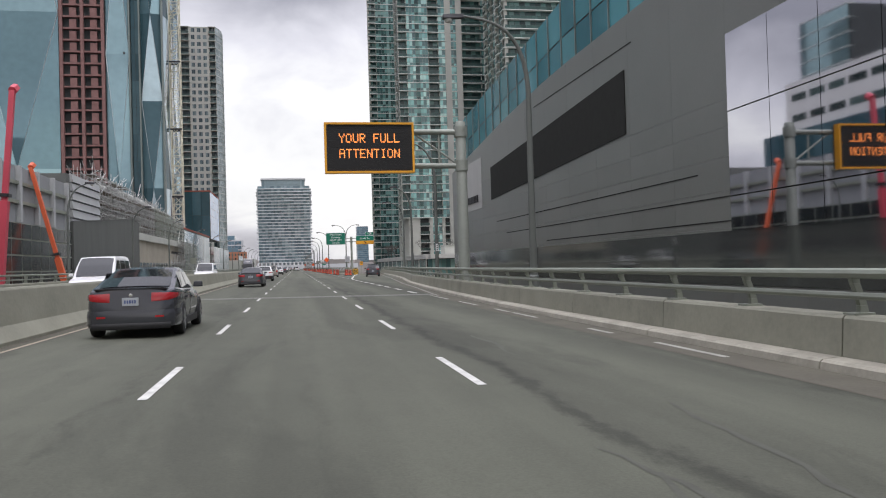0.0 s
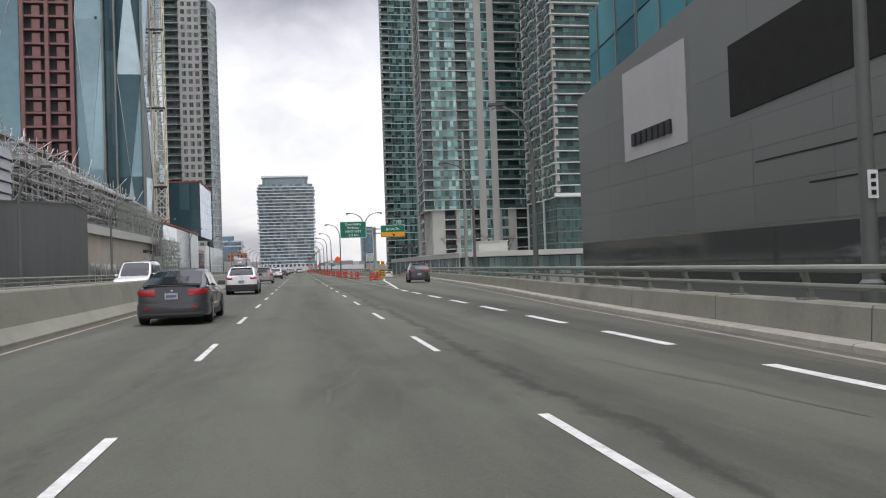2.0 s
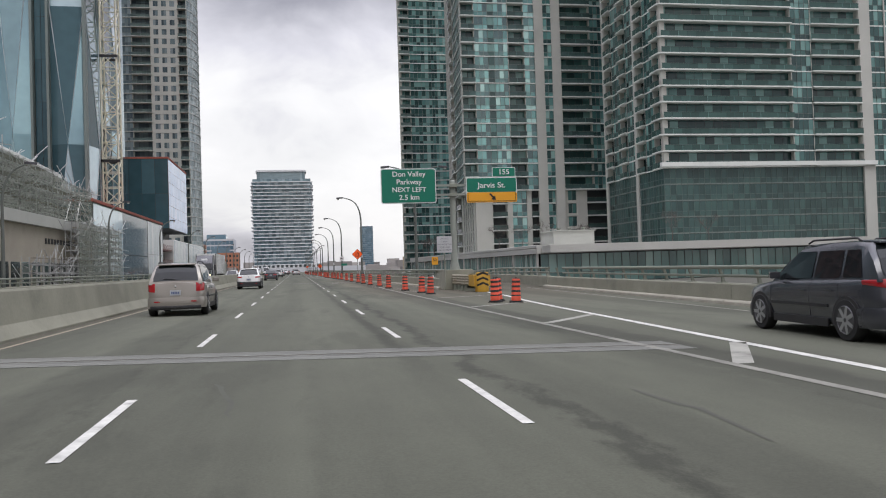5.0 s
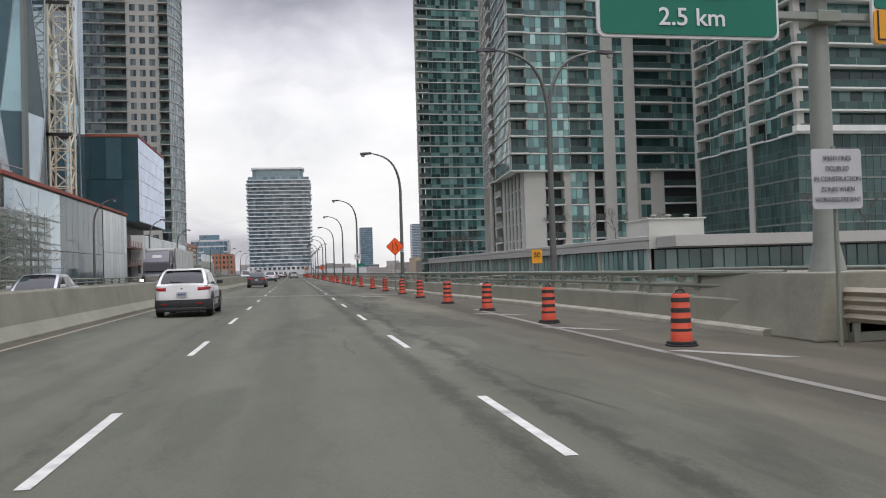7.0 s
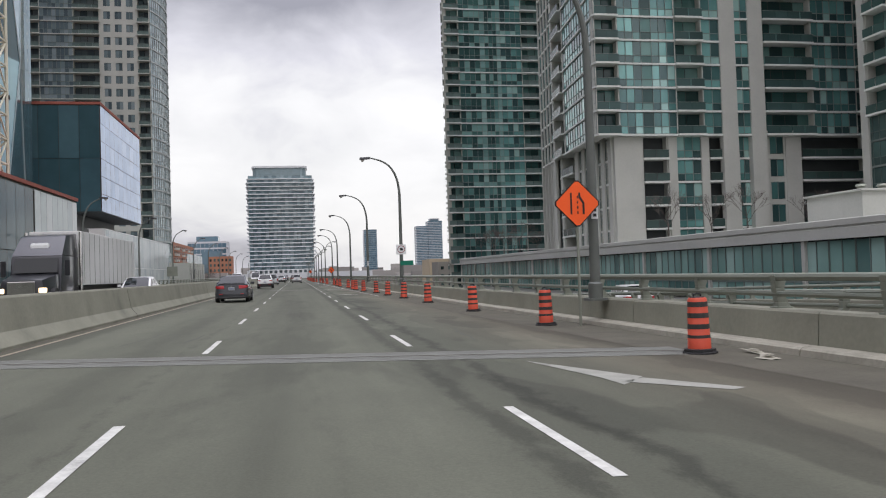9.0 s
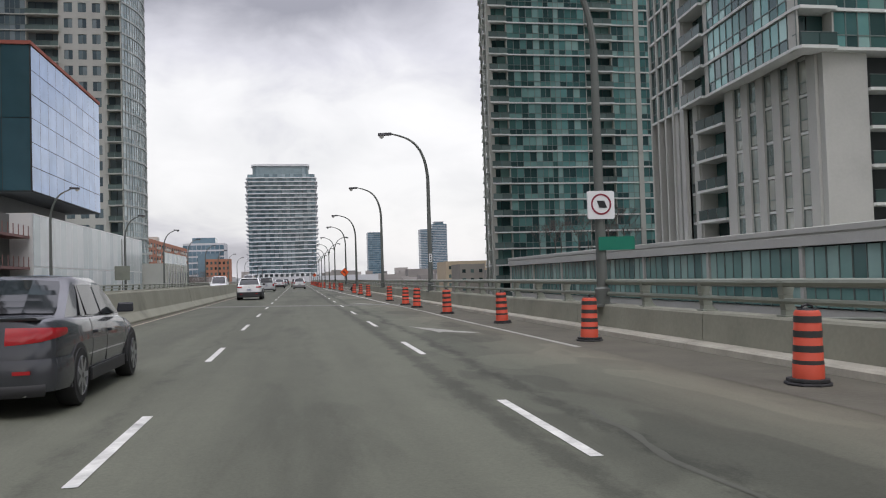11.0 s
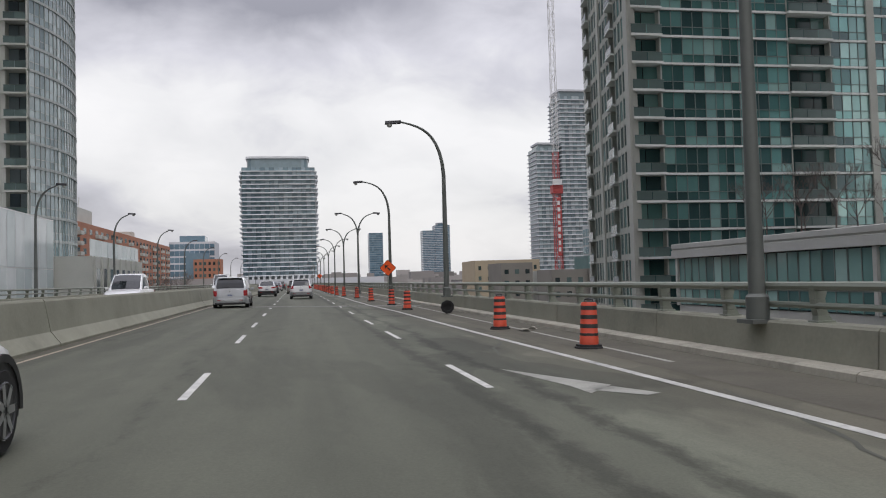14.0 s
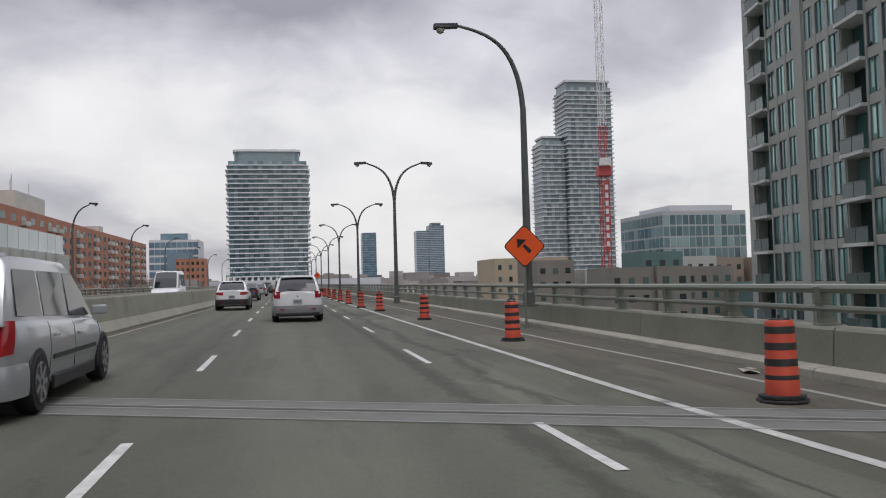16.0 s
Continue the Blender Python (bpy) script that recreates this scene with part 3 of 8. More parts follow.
part("edge_line", strip(lambda y: along(EDGE, y) - 0.07, lambda y: along(EDGE, y) + 0.07, 232, 420, 0.006, 5), EDGEPAINT, marks)
EDGE0 = [(-60, 5.85), (30, 5.75), (36, 6.1), (49, 7.1), (59, 7.7), (85, 9.9), (137, 13.6)]
part("edge_line", strip(lambda y: along(EDGE0, y) - 0.06, lambda y: along(EDGE0, y) + 0.06, 34, 137, 0.005, 5), WORN, marks)
EDGE1 = [(255, 5.3), (280, 5.55), (288, 5.56), (295, 5.4), (330, 5.3)]
part("edge_line", strip(lambda y: along(EDGE1, y) - 0.05, lambda y: along(EDGE1, y) + 0.05, 255, 330, 0.005, 5), FADED, marks)
for y0, y1 in ((10.0, 12.2), (14.0, 15.2), (18.7, 20.9), (21.3, 22.9), (25.2, 28.1), (30.2, 34.5)):
    mark(5.65, 5.76, y0, y1, FADED, name="worn_edge_dash")
# gore where the exit parts from the through lanes
GL, GR = [(84.7, 5.64), (103, 5.5), (127, 5.55), (139, 5.6), (150, 5.9)], [(84.7, 5.7), (92, 6.3), (118, 8.3), (126, 9.3), (131, 9.6)]
part("gore_line", strip(lambda y: along(GL, y) - 0.08, lambda y: along(GL, y) + 0.08, 84.7, 150, 0.006, 5), WORN, marks)
part("gore_line", strip(lambda y: along(GR, y) - 0.09, lambda y: along(GR, y) + 0.09, 84.7, 130, 0.006, 5), PAINT, marks)
for y in (92, 100, 108, 116, 124):
    a, b = along(GL, y), along(GR, y + 2.5)
    mark(a, a + 0.3, y, y + 2.5, FADED, skew=b - a - 0.2, name="gore_bar")
for y0, x0 in ((140, 6.9), (146, 6.7), (134.5, 7.2)):
    mark(x0 - 0.5, x0 - 0.2, y0, y0 + 1.4, FADED, skew=-1.0, name="gore_bar")


def arrow(x, y, mat, tail):
    """A merge arrow: slanting shaft and a barbed head that points ahead and to the left."""
    g = Geo()
    q = lambda u, v: (x + u, y + v, deck(x + u) + 0.006)
    g.face(q(0.66 * tail, -0.66 * tail), q(0.66 * tail + 0.2, -0.66 * tail + 0.12), q(0.50, 0.2), q(0.14, -0.05))
    g.face(q(0.54, 0.3), q(-0.30, 2.4), q(0.04, 0.35), q(0.06, -0.3))
    part("merge_arrow", g, mat, marks)


for x, y, tail in ((3.55, 166.1, 1.5), (3.1, 210.1, 1.15), (2.95, 233.0, 1.0), (2.9, 252.5, 0.9)):
    arrow(x, y, FADED, tail)

# expansion joints: a band of newer concrete with two steel lips
joints = thing("expansion_joints", "concrete expansion joints across the road with steel lips", "road joint", kind="structure")
for y, slant in ((36.0, -0.03), (103.4, -0.1), (170.6, -0.17), (233.0, -0.28), (288.8, -0.42), (340, -0.34)):
    for d0, d1, mat, lift in ((-0.62, 0.66, JOINT, 0.0036), (-0.60, -0.55, LIP, 0.007), (-0.12, -0.06, LIP, 0.007), (0.10, 0.15, LIP, 0.007), (0.58, 0.62, LIP, 0.007), (-0.02, 0.05, DIRT, 0.0065)):
        g = Geo()
        f = lambda x, d: (x, y + slant * (x + 3) + d, deck(x) + lift)
        g.face(f(-5.0, d0), f(6.05, d0), f(6.05, d1), f(-5.0, d1))
        part("joint_band" if mat is JOINT else "joint_lip", g, mat, joints)

# sealed cracks and dark repairs that follow the lane seam
seals = thing("crack_seals", "dark tar repairs and sealed cracks in the asphalt", "road repair", kind="structure")
TAR = surf("tar_repair", (0.058, 0.060, 0.045), 0.8, var=0.3, scale=1.5, fine=20, stain=0.2)
rs = random.Random(4)
for k in range(60):
    y, x = rs.uniform(-10, 330), rs.choice((rs.uniform(2.2, 4.6), rs.uniform(2.2, 4.6), rs.uniform(-1.2, 1.8), rs.uniform(-4.4, -1.8)))
    g = Geo()
    pts, turn = [], rs.uniform(-0.25, 0.25)
    n = rs.randint(6, 12)
    for i in range(n):
        x += turn * 0.3 + rs.uniform(-0.07, 0.07)
        y += rs.uniform(0.2, 0.55)
        pts.append((x, y, 0.03 * math.sin(math.pi * (i + 0.3) / n) * rs.uniform(0.6, 1.4) + 0.008))
    for (xa, ya, wa), (xb, yb, wb) in zip(pts, pts[1:]):
        g.face((xa - wa, ya, deck(xa) + 0.0032), (xa + wa, ya, deck(xa) + 0.0032), (xb + wb, yb, deck(xb) + 0.0032), (xb - wb, yb, deck(xb) + 0.0032))
    part("crack_seal", g, TAR, seals)

# ---- buildings ----
class Face:
    """One facade: u runs along it, n stands out of it. way 'y': it looks to -y; 'x': it looks to -x; 'X': it looks to +x."""

    def __init__(self, way, x, y, slant=0.0):
        self.way, self.x, self.y, self.slant = way, x, y, slant

    def at(self, u, n, z):
        return (self.x + u, self.y - n, z) if self.way == "y" else (self.x - n + self.slant * u, self.y + u, z) if self.way == "x" else (self.x + n, self.y + u, z)

    def block(self, g, u0, u1, n0, n1, z0, z1):
        g.hexa([self.at(u, n, z) for z in (z0, z1) for u, n in ((u0, n0), (u1, n0), (u1, n1), (u0, n1))])

    def stand(self, u, z):
        return pose(*self.at(u, 0, z), 0, 0, {"y": 0, "x": -90, "X": 90}[self.way] - math.degrees(math.atan(self.slant)))


def make_window(w, h, glass, cols, low):
    key = (round(w, 2), round(h, 2), glass.name, cols, low)
    if key not in CACHE:
        g, m = Geo(), Geo()
        step = w / cols
        rows = ((0.06, h * 0.33), (h * 0.36, h - 0.05)) if low else ((0.06, h - 0.05),)
        for i in range(cols):
            for z0, z1 in rows:
                g.face((i * step + 0.03, 0.0, z0), ((i + 1) * step - 0.03, 0.0, z0), ((i + 1) * step - 0.03, 0.0, z1), (i * step + 0.03, 0.0, z1))
        for i in range(cols + 1):
            m.box(max(0, i * step - 0.035), min(w, i * step + 0.035), -0.05, 0.03, 0, h)
        if low:
            m.box(0, w, -0.045, 0.03, h * 0.33, h * 0.36)
        CACHE[key] = (g, m)
    return CACHE[key]


def window_object(geos, glass, bars=None):
    g, m = geos
    key = ("mesh", id(g), bars.name if bars else "")
    if key not in CACHE:
        me = bpy.data.meshes.new("window")
        o = len(g.v)
        me.from_pydata(g.v + m.v, [], g.f + [tuple(i + o for i in f) for f in m.f])
        me.materials.append(glass)
        me.materials.append(bars or MULLION)
        me.polygons.foreach_set("material_index", [0] * len(g.f) + [1] * len(m.f))
        CACHE[key] = me
    return CACHE[key]


def put(dst, src, m):
    o = len(dst.v)
    dst.v.extend(tuple(m @ Vector(v)) for v in src.v)
    dst.f.extend(tuple(i + o for i in f) for f in src.f)


def tower(name, label, faces, z0, floors, h, core, glass=None, slab=None, pier=None, first=0, singles=145, deep=1.3, band=0.2, ground=-8.0, root=None, recess=None, rail=None, bars=None, lip=0.17):
    """A block of flats. faces: list of (Face, bays); a bay is (width, kind): w windows, n narrow window, b balcony, c pier, s solid panel."""
    glass, slab, pier = glass or TEAL, slab or SLAB, pier or PIER
    root = root or thing(name, label, "tower block")
    cx0, cx1, cy0, cy1 = core
    top = z0 + floors * h
    g = Geo()
    g.box(cx0, cx1, cy0, cy1, ground, top)
    part("core", g, CORE, root)
    far_bars, rails, piers, backs = Geo(), Geo(), Geo(), Geo()
    far_glass = {"": Geo(), "d": Geo(), "l": Geo()}
    tints = {"": glass, "d": DARKTEAL, "l": LIGHTTEAL}
    slabs = {k: Geo() for k in range(first, floors + 1)}
    made = 0
    for face, bays in faces:
        u = 0.0
        for w, kind in bays:
            tint = kind if kind in "dl" else ""
            kind = "w" if tint else kind
            if kind == "c":
                p = Geo()
                face.block(p, u, u + w, -0.6, 0.22, ground, top + 0.6)
                part("pier", p, pier, root)
            for k in range(first, floors):
                z = z0 + k * h
                if kind in "wn":
                    mg = 0.0 if kind == "w" else 0.18
                    cols = max(1, round((w - 2 * mg) / 0.95)) if kind == "w" else 2
                    bd = band if kind == "w" else 0.58
                    geos = make_window(w - 2 * mg, h - bd, tints[tint], cols, kind == "w")
                    m = face.stand(u + w - mg if face.way == "x" else u + mg, z + bd)
                    if made < singles and k < 14:
                        ob = new("window", window_object(geos, tints[tint], bars))
                        ob.parent, ob.matrix_basis = root, m
                        made += 1
                    else:
                        put(far_glass[tint], geos[0], m)
                        put(far_bars, geos[1], m)
                    if kind == "n":
                        face.block(piers, u, u + mg, -0.4, 0.10, z, z + h)
                        face.block(piers, u + w - mg, u + w, -0.4, 0.10, z, z + h)
                        face.block(piers, u + mg, u + w - mg, -0.4, 0.07, z, z + bd)
                if kind == "q":
                    ww, wh = w * 0.6, h * 0.6
                    a, c = u + (w - ww) / 2, z + h * 0.25
                    geos = make_window(ww, wh, glass, 2, False)
                    m = face.stand(a + ww if face.way == "x" else a, c)
                    if made < singles and k < 22:
                        ob = new("window", window_object(geos, tints[tint], bars))
                        ob.parent, ob.matrix_basis = root, m
                        made += 1
                    else:
                        put(far_glass[tint], geos[0], m)
                        put(far_bars, geos[1], m)
                    for b0, b1, d0, d1 in ((u, a, z, z + h), (a + ww, u + w, z, z + h), (a, a + ww, z, c), (a, a + ww, c + wh, z + h)):
                        face.block(piers, b0, b1, -0.4, 0.09, d0, d1)
                if kind == "s":
                    face.block(piers, u + 0.01, u + w - 0.01, -0.3, 0.02, z + band, z + h)
                if kind == "b":
                    n = max(1, round(w / 1.5))
                    for i in range(n):
                        a, b = u + w * i / n + 0.04, u + w * (i + 1) / n - 0.04
                        backs.face(*[face.at(*q) for q in ((a, -deep, z + 0.1), (b, -deep, z + 0.1), (b, -deep, z + h - 0.05), (a, -deep, z + h - 0.05))])
                        rails.face(*[face.at(*q) for q in ((a, 0.42, z + 0.24), (b, 0.42, z + 0.24), (b, 0.42, z + 1.02), (a, 0.42, z + 1.02))])
                    face.block(far_bars, u, u + w, 0.40, 0.45, z + 1.02, z + 1.06)
                    face.block(piers, u, u + 0.12, -deep, 0.05, z, z + h)
                    face.block(piers, u + w - 0.12, u + w, -deep, 0.05, z, z + h)
            u += w
    # each storey's slab is one plate whose edge follows the bays
    def chain(face, bays):
        pts, u = [], 0.0
        for w, kind in bays:
            n = 0.5 if kind == "b" else -0.35 if kind in "cnq" else lip
            pts += [(u, n), (u + w, n)]
            u += w
        return [face.at(a, n, 0.0)[:2] for a, n in pts], [face.at(u, -deep - 0.3, 0.0)[:2], face.at(deep + 0.3, -deep - 0.3, 0.0)[:2], face.at(0, -deep - 0.3, 0.0)[:2]]

    (rim, (far_end, elbow, near_end)), *rest = [chain(f, b) for f, b in faces]
    if not rest:
        ring = rim + [far_end, near_end]
    elif faces[1][0].way == "x":
        ring = list(reversed(rest[0][0])) + rim + [far_end, elbow, rest[0][1][0]]
    else:
        ring = rim + rest[0][0] + [rest[0][1][0], rest[0][1][2], near_end]
    for k in range(first, floors + 1):
        z = z0 + k * h
        n = len(ring)
        slabs[k].v = [(x, y, z) for x, y in ring] + [(x, y, z + max(band, 0.19)) for x, y in ring]
        slabs[k].f = [tuple(reversed(range(n))), tuple(range(n, 2 * n))] + [(i, (i + 1) % n, n + (i + 1) % n, n + i) for i in range(n)]
    for k, geo in slabs.items():
        part("floor_slab", big_mesh(geo, "floor_slab", slab), slab, root)
    for nm, geo, mat in (("balcony_glazing", rails, rail or RAILGLASS), ("wall_cladding", piers, pier), ("recess_glazing", backs, recess or DARKGLASS), *[("upper_glazing", far_glass[t], tints[t]) for t in far_glass], ("upper_framing", far_bars, bars or MULLION)):
        if geo.f:
            part(nm, big_mesh(geo, nm, mat), mat, root, kind="stuff")
    return root


def rep(n, *bays):
    return list(bays) * n


# condo tower farthest along the right side
tower("condo_tower", "tall teal-glass condominium tower with stacked balconies", [
    (Face("y", 29.6, 311.0), [(3.0, "b"), (4.2, "d"), (1.0, "l"), (2.4, "d"), (0.8, "l"), (4.2, "w"), (4.5, "b"), (2.0, "w"), (1.8, "l"), (0.8, "c"), (3.0, "w"), (0.9, "c"), (4.6, "b"), (1.4, "w"), (0.9, "c"), (5.6, "w")]),
    (Face("x", 29.6, 311.0, 0.19), [(1.5, "c"), (1.5, "n"), (1.5, "n"), (1.5, "n"), (2.6, "b"), (1.5, "n"), (1.5, "n"), (1.5, "n"), (1.2, "c"), (1.5, "n"), (1.5, "n"), (1.5, "n"), (2.6, "b"), (1.0, "c")])],
    -2.5, 43, 2.5, (35.2, 70.0, 312.5, 334.0), recess=DARKTEAL, deep=0.7, rail=surf("pale_balcony_glass", (0.105, 0.145, 0.135), 0.15, var=0.15, isl=0.2), pier=surf("pale_green_precast", (0.38, 0.39, 0.345), 0.8, var=0.12, scale=0.25, fine=6, bump=0.05, stain=0.12))
# middle tower with the ribbed corner pillar
middle = tower("condo_tower", "tall grey and teal condominium tower with concrete pilasters", [
    (Face("y", 31.4, 237.0), [(2.6, "b"), (2.6, "w"), (1.2, "d"), (2.6, "w"), (3.2, "b"), (2.0, "w"), (1.8, "c"), (1.6, "w"), (1.7, "c"), (6.0, "b"), (2.4, "w"), (2.8, "w"), (3.2, "b"), (2.8, "c")]),
    (Face("x", 31.4, 237.0, 0.09), [(2.2, "w"), (2.2, "w"), (2.2, "w"), (2.2, "w"), (2.2, "w"), (2.2, "w"), (0.6, "s"), (4.4, "b"), (0.8, "c"), (1.5, "d"), (0.3, "c"), (1.5, "d"), (0.3, "c"), (1.5, "d"), (0.3, "c"), (1.5, "d"), (0.3, "c")])],
    14.9, 38, 2.52, (35.4, 68.0, 238.5, 264.5), recess=DARKTEAL, deep=0.9, rail=surf("smoked_balcony_glass", (0.05, 0.088, 0.083), 0.2, spec=0.3, var=0.15, isl=0.25))
# its lower storeys, under the projecting corner
tower("condo_base", "lower storeys of the tower with tall concrete corner pillar", [
    (Face("y", 33.4, 237.6), [(3.2, "c"), (2.9, "b"), (1.0, "c"), (2.8, "w"), (0.9, "c"), (2.2, "b"), (3.0, "w"), (1.9, "c"), (2.0, "n"), (1.9, "c"), (8.0, "b"), (3.2, "w"), (3.0, "b")]),
    ],
    -7.5, 9, 2.49, (34.8, 68.0, 239.0, 264.0), root=middle)
# pale part-metal colour puts the bright reflected sky into these windows
FLANKGLASS = pane_material("sky_bright_flank_glass", [(0.66, 0.68, 0.62), (0.55, 0.58, 0.54), (0.74, 0.75, 0.69), (0.34, 0.40, 0.38)], 0.08, 0.8, metal=0.7)
tower("condo_flank", "tall windows, pale with reflected sky, between the piers of the lower storeys", [
    (Face("x", 33.4, 237.9), [(0.9, "c"), (1.1, "w"), (0.9, "c"), (1.1, "w"), (0.9, "c"), (1.1, "w"), (0.9, "c"), (1.1, "w"), (0.9, "c"), (1.1, "w"), (1.2, "c"), (4.4, "b"), (0.8, "c"), (0.9, "w"), (0.8, "c"), (0.9, "w"), (0.8, "c")])],
    -7.5, 9, 2.49, (34.9, 60.0, 239.5, 258.0), root=middle, glass=FLANKGLASS, singles=60, lip=0.02, bars=DARKBAR, recess=DARKTEAL)
# wide tower beside the exit ramp: balconies above a cornice, dark glass below it
wide_tower = tower("condo_tower", "wide dark condominium tower banded with pale balcony slabs", [
    (Face("y", 55.6, 205.0), [(22.0, "b"), (3.4, "w"), (8.6, "b"), (2.0, "c"), (2.6, "w"), (0.2, "c"), (2.6, "w"), (0.2, "c"), (2.6, "w"), (0.2, "c"), (2.6, "w"), (0.2, "c"), (2.2, "w"), (4.2, "b")]),
    (Face("x", 55.6, 205.0), [(3.0, "b"), (3.0, "w"), (3.0, "b"), (1.0, "c"), (3.0, "w"), (3.0, "b"), (3.0, "w"), (3.0, "b"), (1.0, "c")])],
    -7.5, 44, 2.5, (57.2, 106.0, 206.6, 227.0), glass=DARKTEAL, band=0.13, first=9, deep=0.8, recess=DARKTEAL, bars=DARKBAR, lip=0.05, slab=surf("pale_slab_edge", (0.62, 0.65, 0.61), 0.8, var=0.14, scale=0.3, fine=5, stain=0.15), rail=surf("dark_green_balcony_glass", (0.045, 0.09, 0.08), 0.2, spec=0.3, var=0.15, isl=0.25))
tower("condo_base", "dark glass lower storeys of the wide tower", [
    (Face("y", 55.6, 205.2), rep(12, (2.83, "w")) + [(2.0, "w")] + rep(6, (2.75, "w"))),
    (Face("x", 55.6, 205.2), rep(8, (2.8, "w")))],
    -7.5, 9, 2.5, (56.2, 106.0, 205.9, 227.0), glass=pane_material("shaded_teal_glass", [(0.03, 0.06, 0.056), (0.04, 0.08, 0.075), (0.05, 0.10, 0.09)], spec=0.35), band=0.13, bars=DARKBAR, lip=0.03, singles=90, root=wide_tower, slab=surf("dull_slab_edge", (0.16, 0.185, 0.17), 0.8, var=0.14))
g = Geo()
g.box(54.9, 91.6, 204.2, 205.0, 15.2, 15.85)
part("cornice", g, SLAB, wide_tower, "pale concrete band round the tower")
# a paler tower far behind
tower("glass_tower", "pale green glass tower with balconies", [
    (Face("y", 197, 330.0), [(4, "b"), (6, "w"), (4, "b"), (6, "w"), (4, "b"), (6, "w"), (4, "b")])],
    -7.5, 35, 2.6, (198.6, 231, 331.6, 350), glass=PALEGLASS, singles=60)

# long low podium in front of the towers
PODGLASS = pane_material("podium_glass", [(0.15, 0.275, 0.25), (0.20, 0.345, 0.315), (0.09, 0.175, 0.165), (0.14, 0.26, 0.24), (0.30, 0.45, 0.41)])
PODWALL = surf("pale_podium_concrete", (0.42, 0.42, 0.385), 0.8, var=0.12, scale=0.25, fine=5, stain=0.12)
podium = thing("podium_building", "long low concrete podium with a band of green windows", "building")
g = Geo()
g.box(30.7, 75.0, 190, 305.4, -8, -1.4)
part("wall", g, PODWALL, podium)
g = Geo()
g.sweep([(0.0, 2.42), (0.0, 3.02), (0.10, 3.06), (0.10, 3.14), (0.0, 3.18), (0.0, 3.5), (0.05, 3.55), (44.9, 3.55), (44.9, 2.42)], [(30.3, 189.6, 0), (30.3, 305.8, 0)])
part("roof_slab", g, PODWALL, podium, "pale concrete roof edge")
g = Geo()
g.box(31.1, 74.8, 190.4, 305, -1.4, 2.42)
part("window_back", g, CORE, podium)
g = Geo()
g.box(74.0, 75.2, 186, 189.5, -8, 2.9)
g.box(31, 75.2, 186, 189.5, 2.5, 3.4)
part("canopy_frame", g, PODWALL, podium)
for k in range(50):
    y = 190.3 + 2.3 * k
    ob = new("window", window_object(make_window(2.26, 3.75, PODGLASS, 2, True), PODGLASS))
    ob.parent, ob.matrix_basis = podium, pose(30.62, y + 2.26, -1.37, 0, 0, -90)
for k in range(20):
    ob = new("window", window_object(make_window(2.16, 3.7, PODGLASS, 2, True), PODGLASS))
    ob.parent, ob.matrix_basis = podium, pose(30.9 + 2.2 * k, 189.92, -1.35)
for k in range(11):
    y = 190.2 + 11.5 * k
    g = Geo()
    g.box(30.42, 30.68, y - 0.16, y + 0.16, -1.4, 2.42)
    part("pillar", g, PODWALL, podium)
box = thing("roof_plant", "pale rooftop plant housing with vents", "plant room")
g = Geo()
g.box(38, 44.4, 206, 212, 3.5, 5.9)
g.box(37.8, 44.6, 205.8, 212.2, 5.85, 6.0)
part("housing", g, BEIGE, box, bevel=0.03)
for x in (39.5, 41.2, 43.4):
    g = Geo()
    g.lathe([(0.25, 5.95), (0.25, 6.3), (0.4, 6.35), (0.32, 6.5)], 12, (x, 208, 0))
    part("vent", g, GALV, box)

# ---- dark panelled building beside the road ----
mall = thing("panelled_building", "long dark grey metal-panelled building with glass upper storey", "building")
WX = 16.0
TOP = [(-60, 13.4), (34, 13.05), (48, 12.9), (60, 12.2), (81, 10.45)]      # (y, height) of the panelled wall
GLASSTOP = [(-60, 18.6), (48, 17.6), (60, 16.8), (70, 16.2), (81, 15.4)]
g = Geo()
for a, b in zip(range(-60, 81, 3), range(-57, 82, 3)):
    b = min(b, 81)
    g.hexa([(WX + 0.3, a, -8), (60, a, -8), (60, b, -8), (WX + 0.3, b, -8), (WX + 0.3, a, along(TOP, a)), (60, a, along(TOP, a)), (60, b, along(TOP, b)), (WX + 0.3, b, along(TOP, b))])
part("body", g, GREYPANEL, mall)
rows = [-1.0, 0.9, 2.3, 3.7, 5.0, 6.1]
cuts = [-60] + [27.6 + 4.45 * k for k in range(-14, 12)] + [81]
cuts = sorted(set(c for c in cuts if c > -40)) 
for a, b in zip(cuts, cuts[1:]):
    ends = rows + [7.15, along(TOP, (a + b) / 2)] if b < 66.5 else rows + [8.2, along(TOP, (a + b) / 2)]
    for i, (z0, z1) in enumerate(zip(ends, ends[1:])):
        last = i == len(ends) - 2
        g = Geo()
        ta, tb = (along(TOP, a), along(TOP, b)) if last else (z1, z1)
        e = 0.0045
        g.hexa([(WX, a + e, z0 + e), (WX + 0.28, a + e, z0 + e), (WX + 0.28, b - e, z0 + e), (WX, b - e, z0 + e), (WX, a + e, ta - e), (WX + 0.28, a + e, ta - e), (WX + 0.28, b - e, tb - e), (WX, b - e, tb - e)])
        part("wall_panel", g, GREYPANEL, mall)
# black mesh screen, set into the wall
MB, MT = 7.32, 10.45
g = Geo()
g.hexa([(WX - 0.05, 36.9, MB), (WX, 36.9, MB), (WX, 64.5, 6.40), (WX - 0.05, 64.5, 6.40), (WX - 0.05, 36.9, MT), (WX, 36.9, MT), (WX, 64.5, 9.05), (WX - 0.05, 64.5, 9.05)])
part("mesh_screen", g, MESHSCREEN, mall, "black mesh screen band")
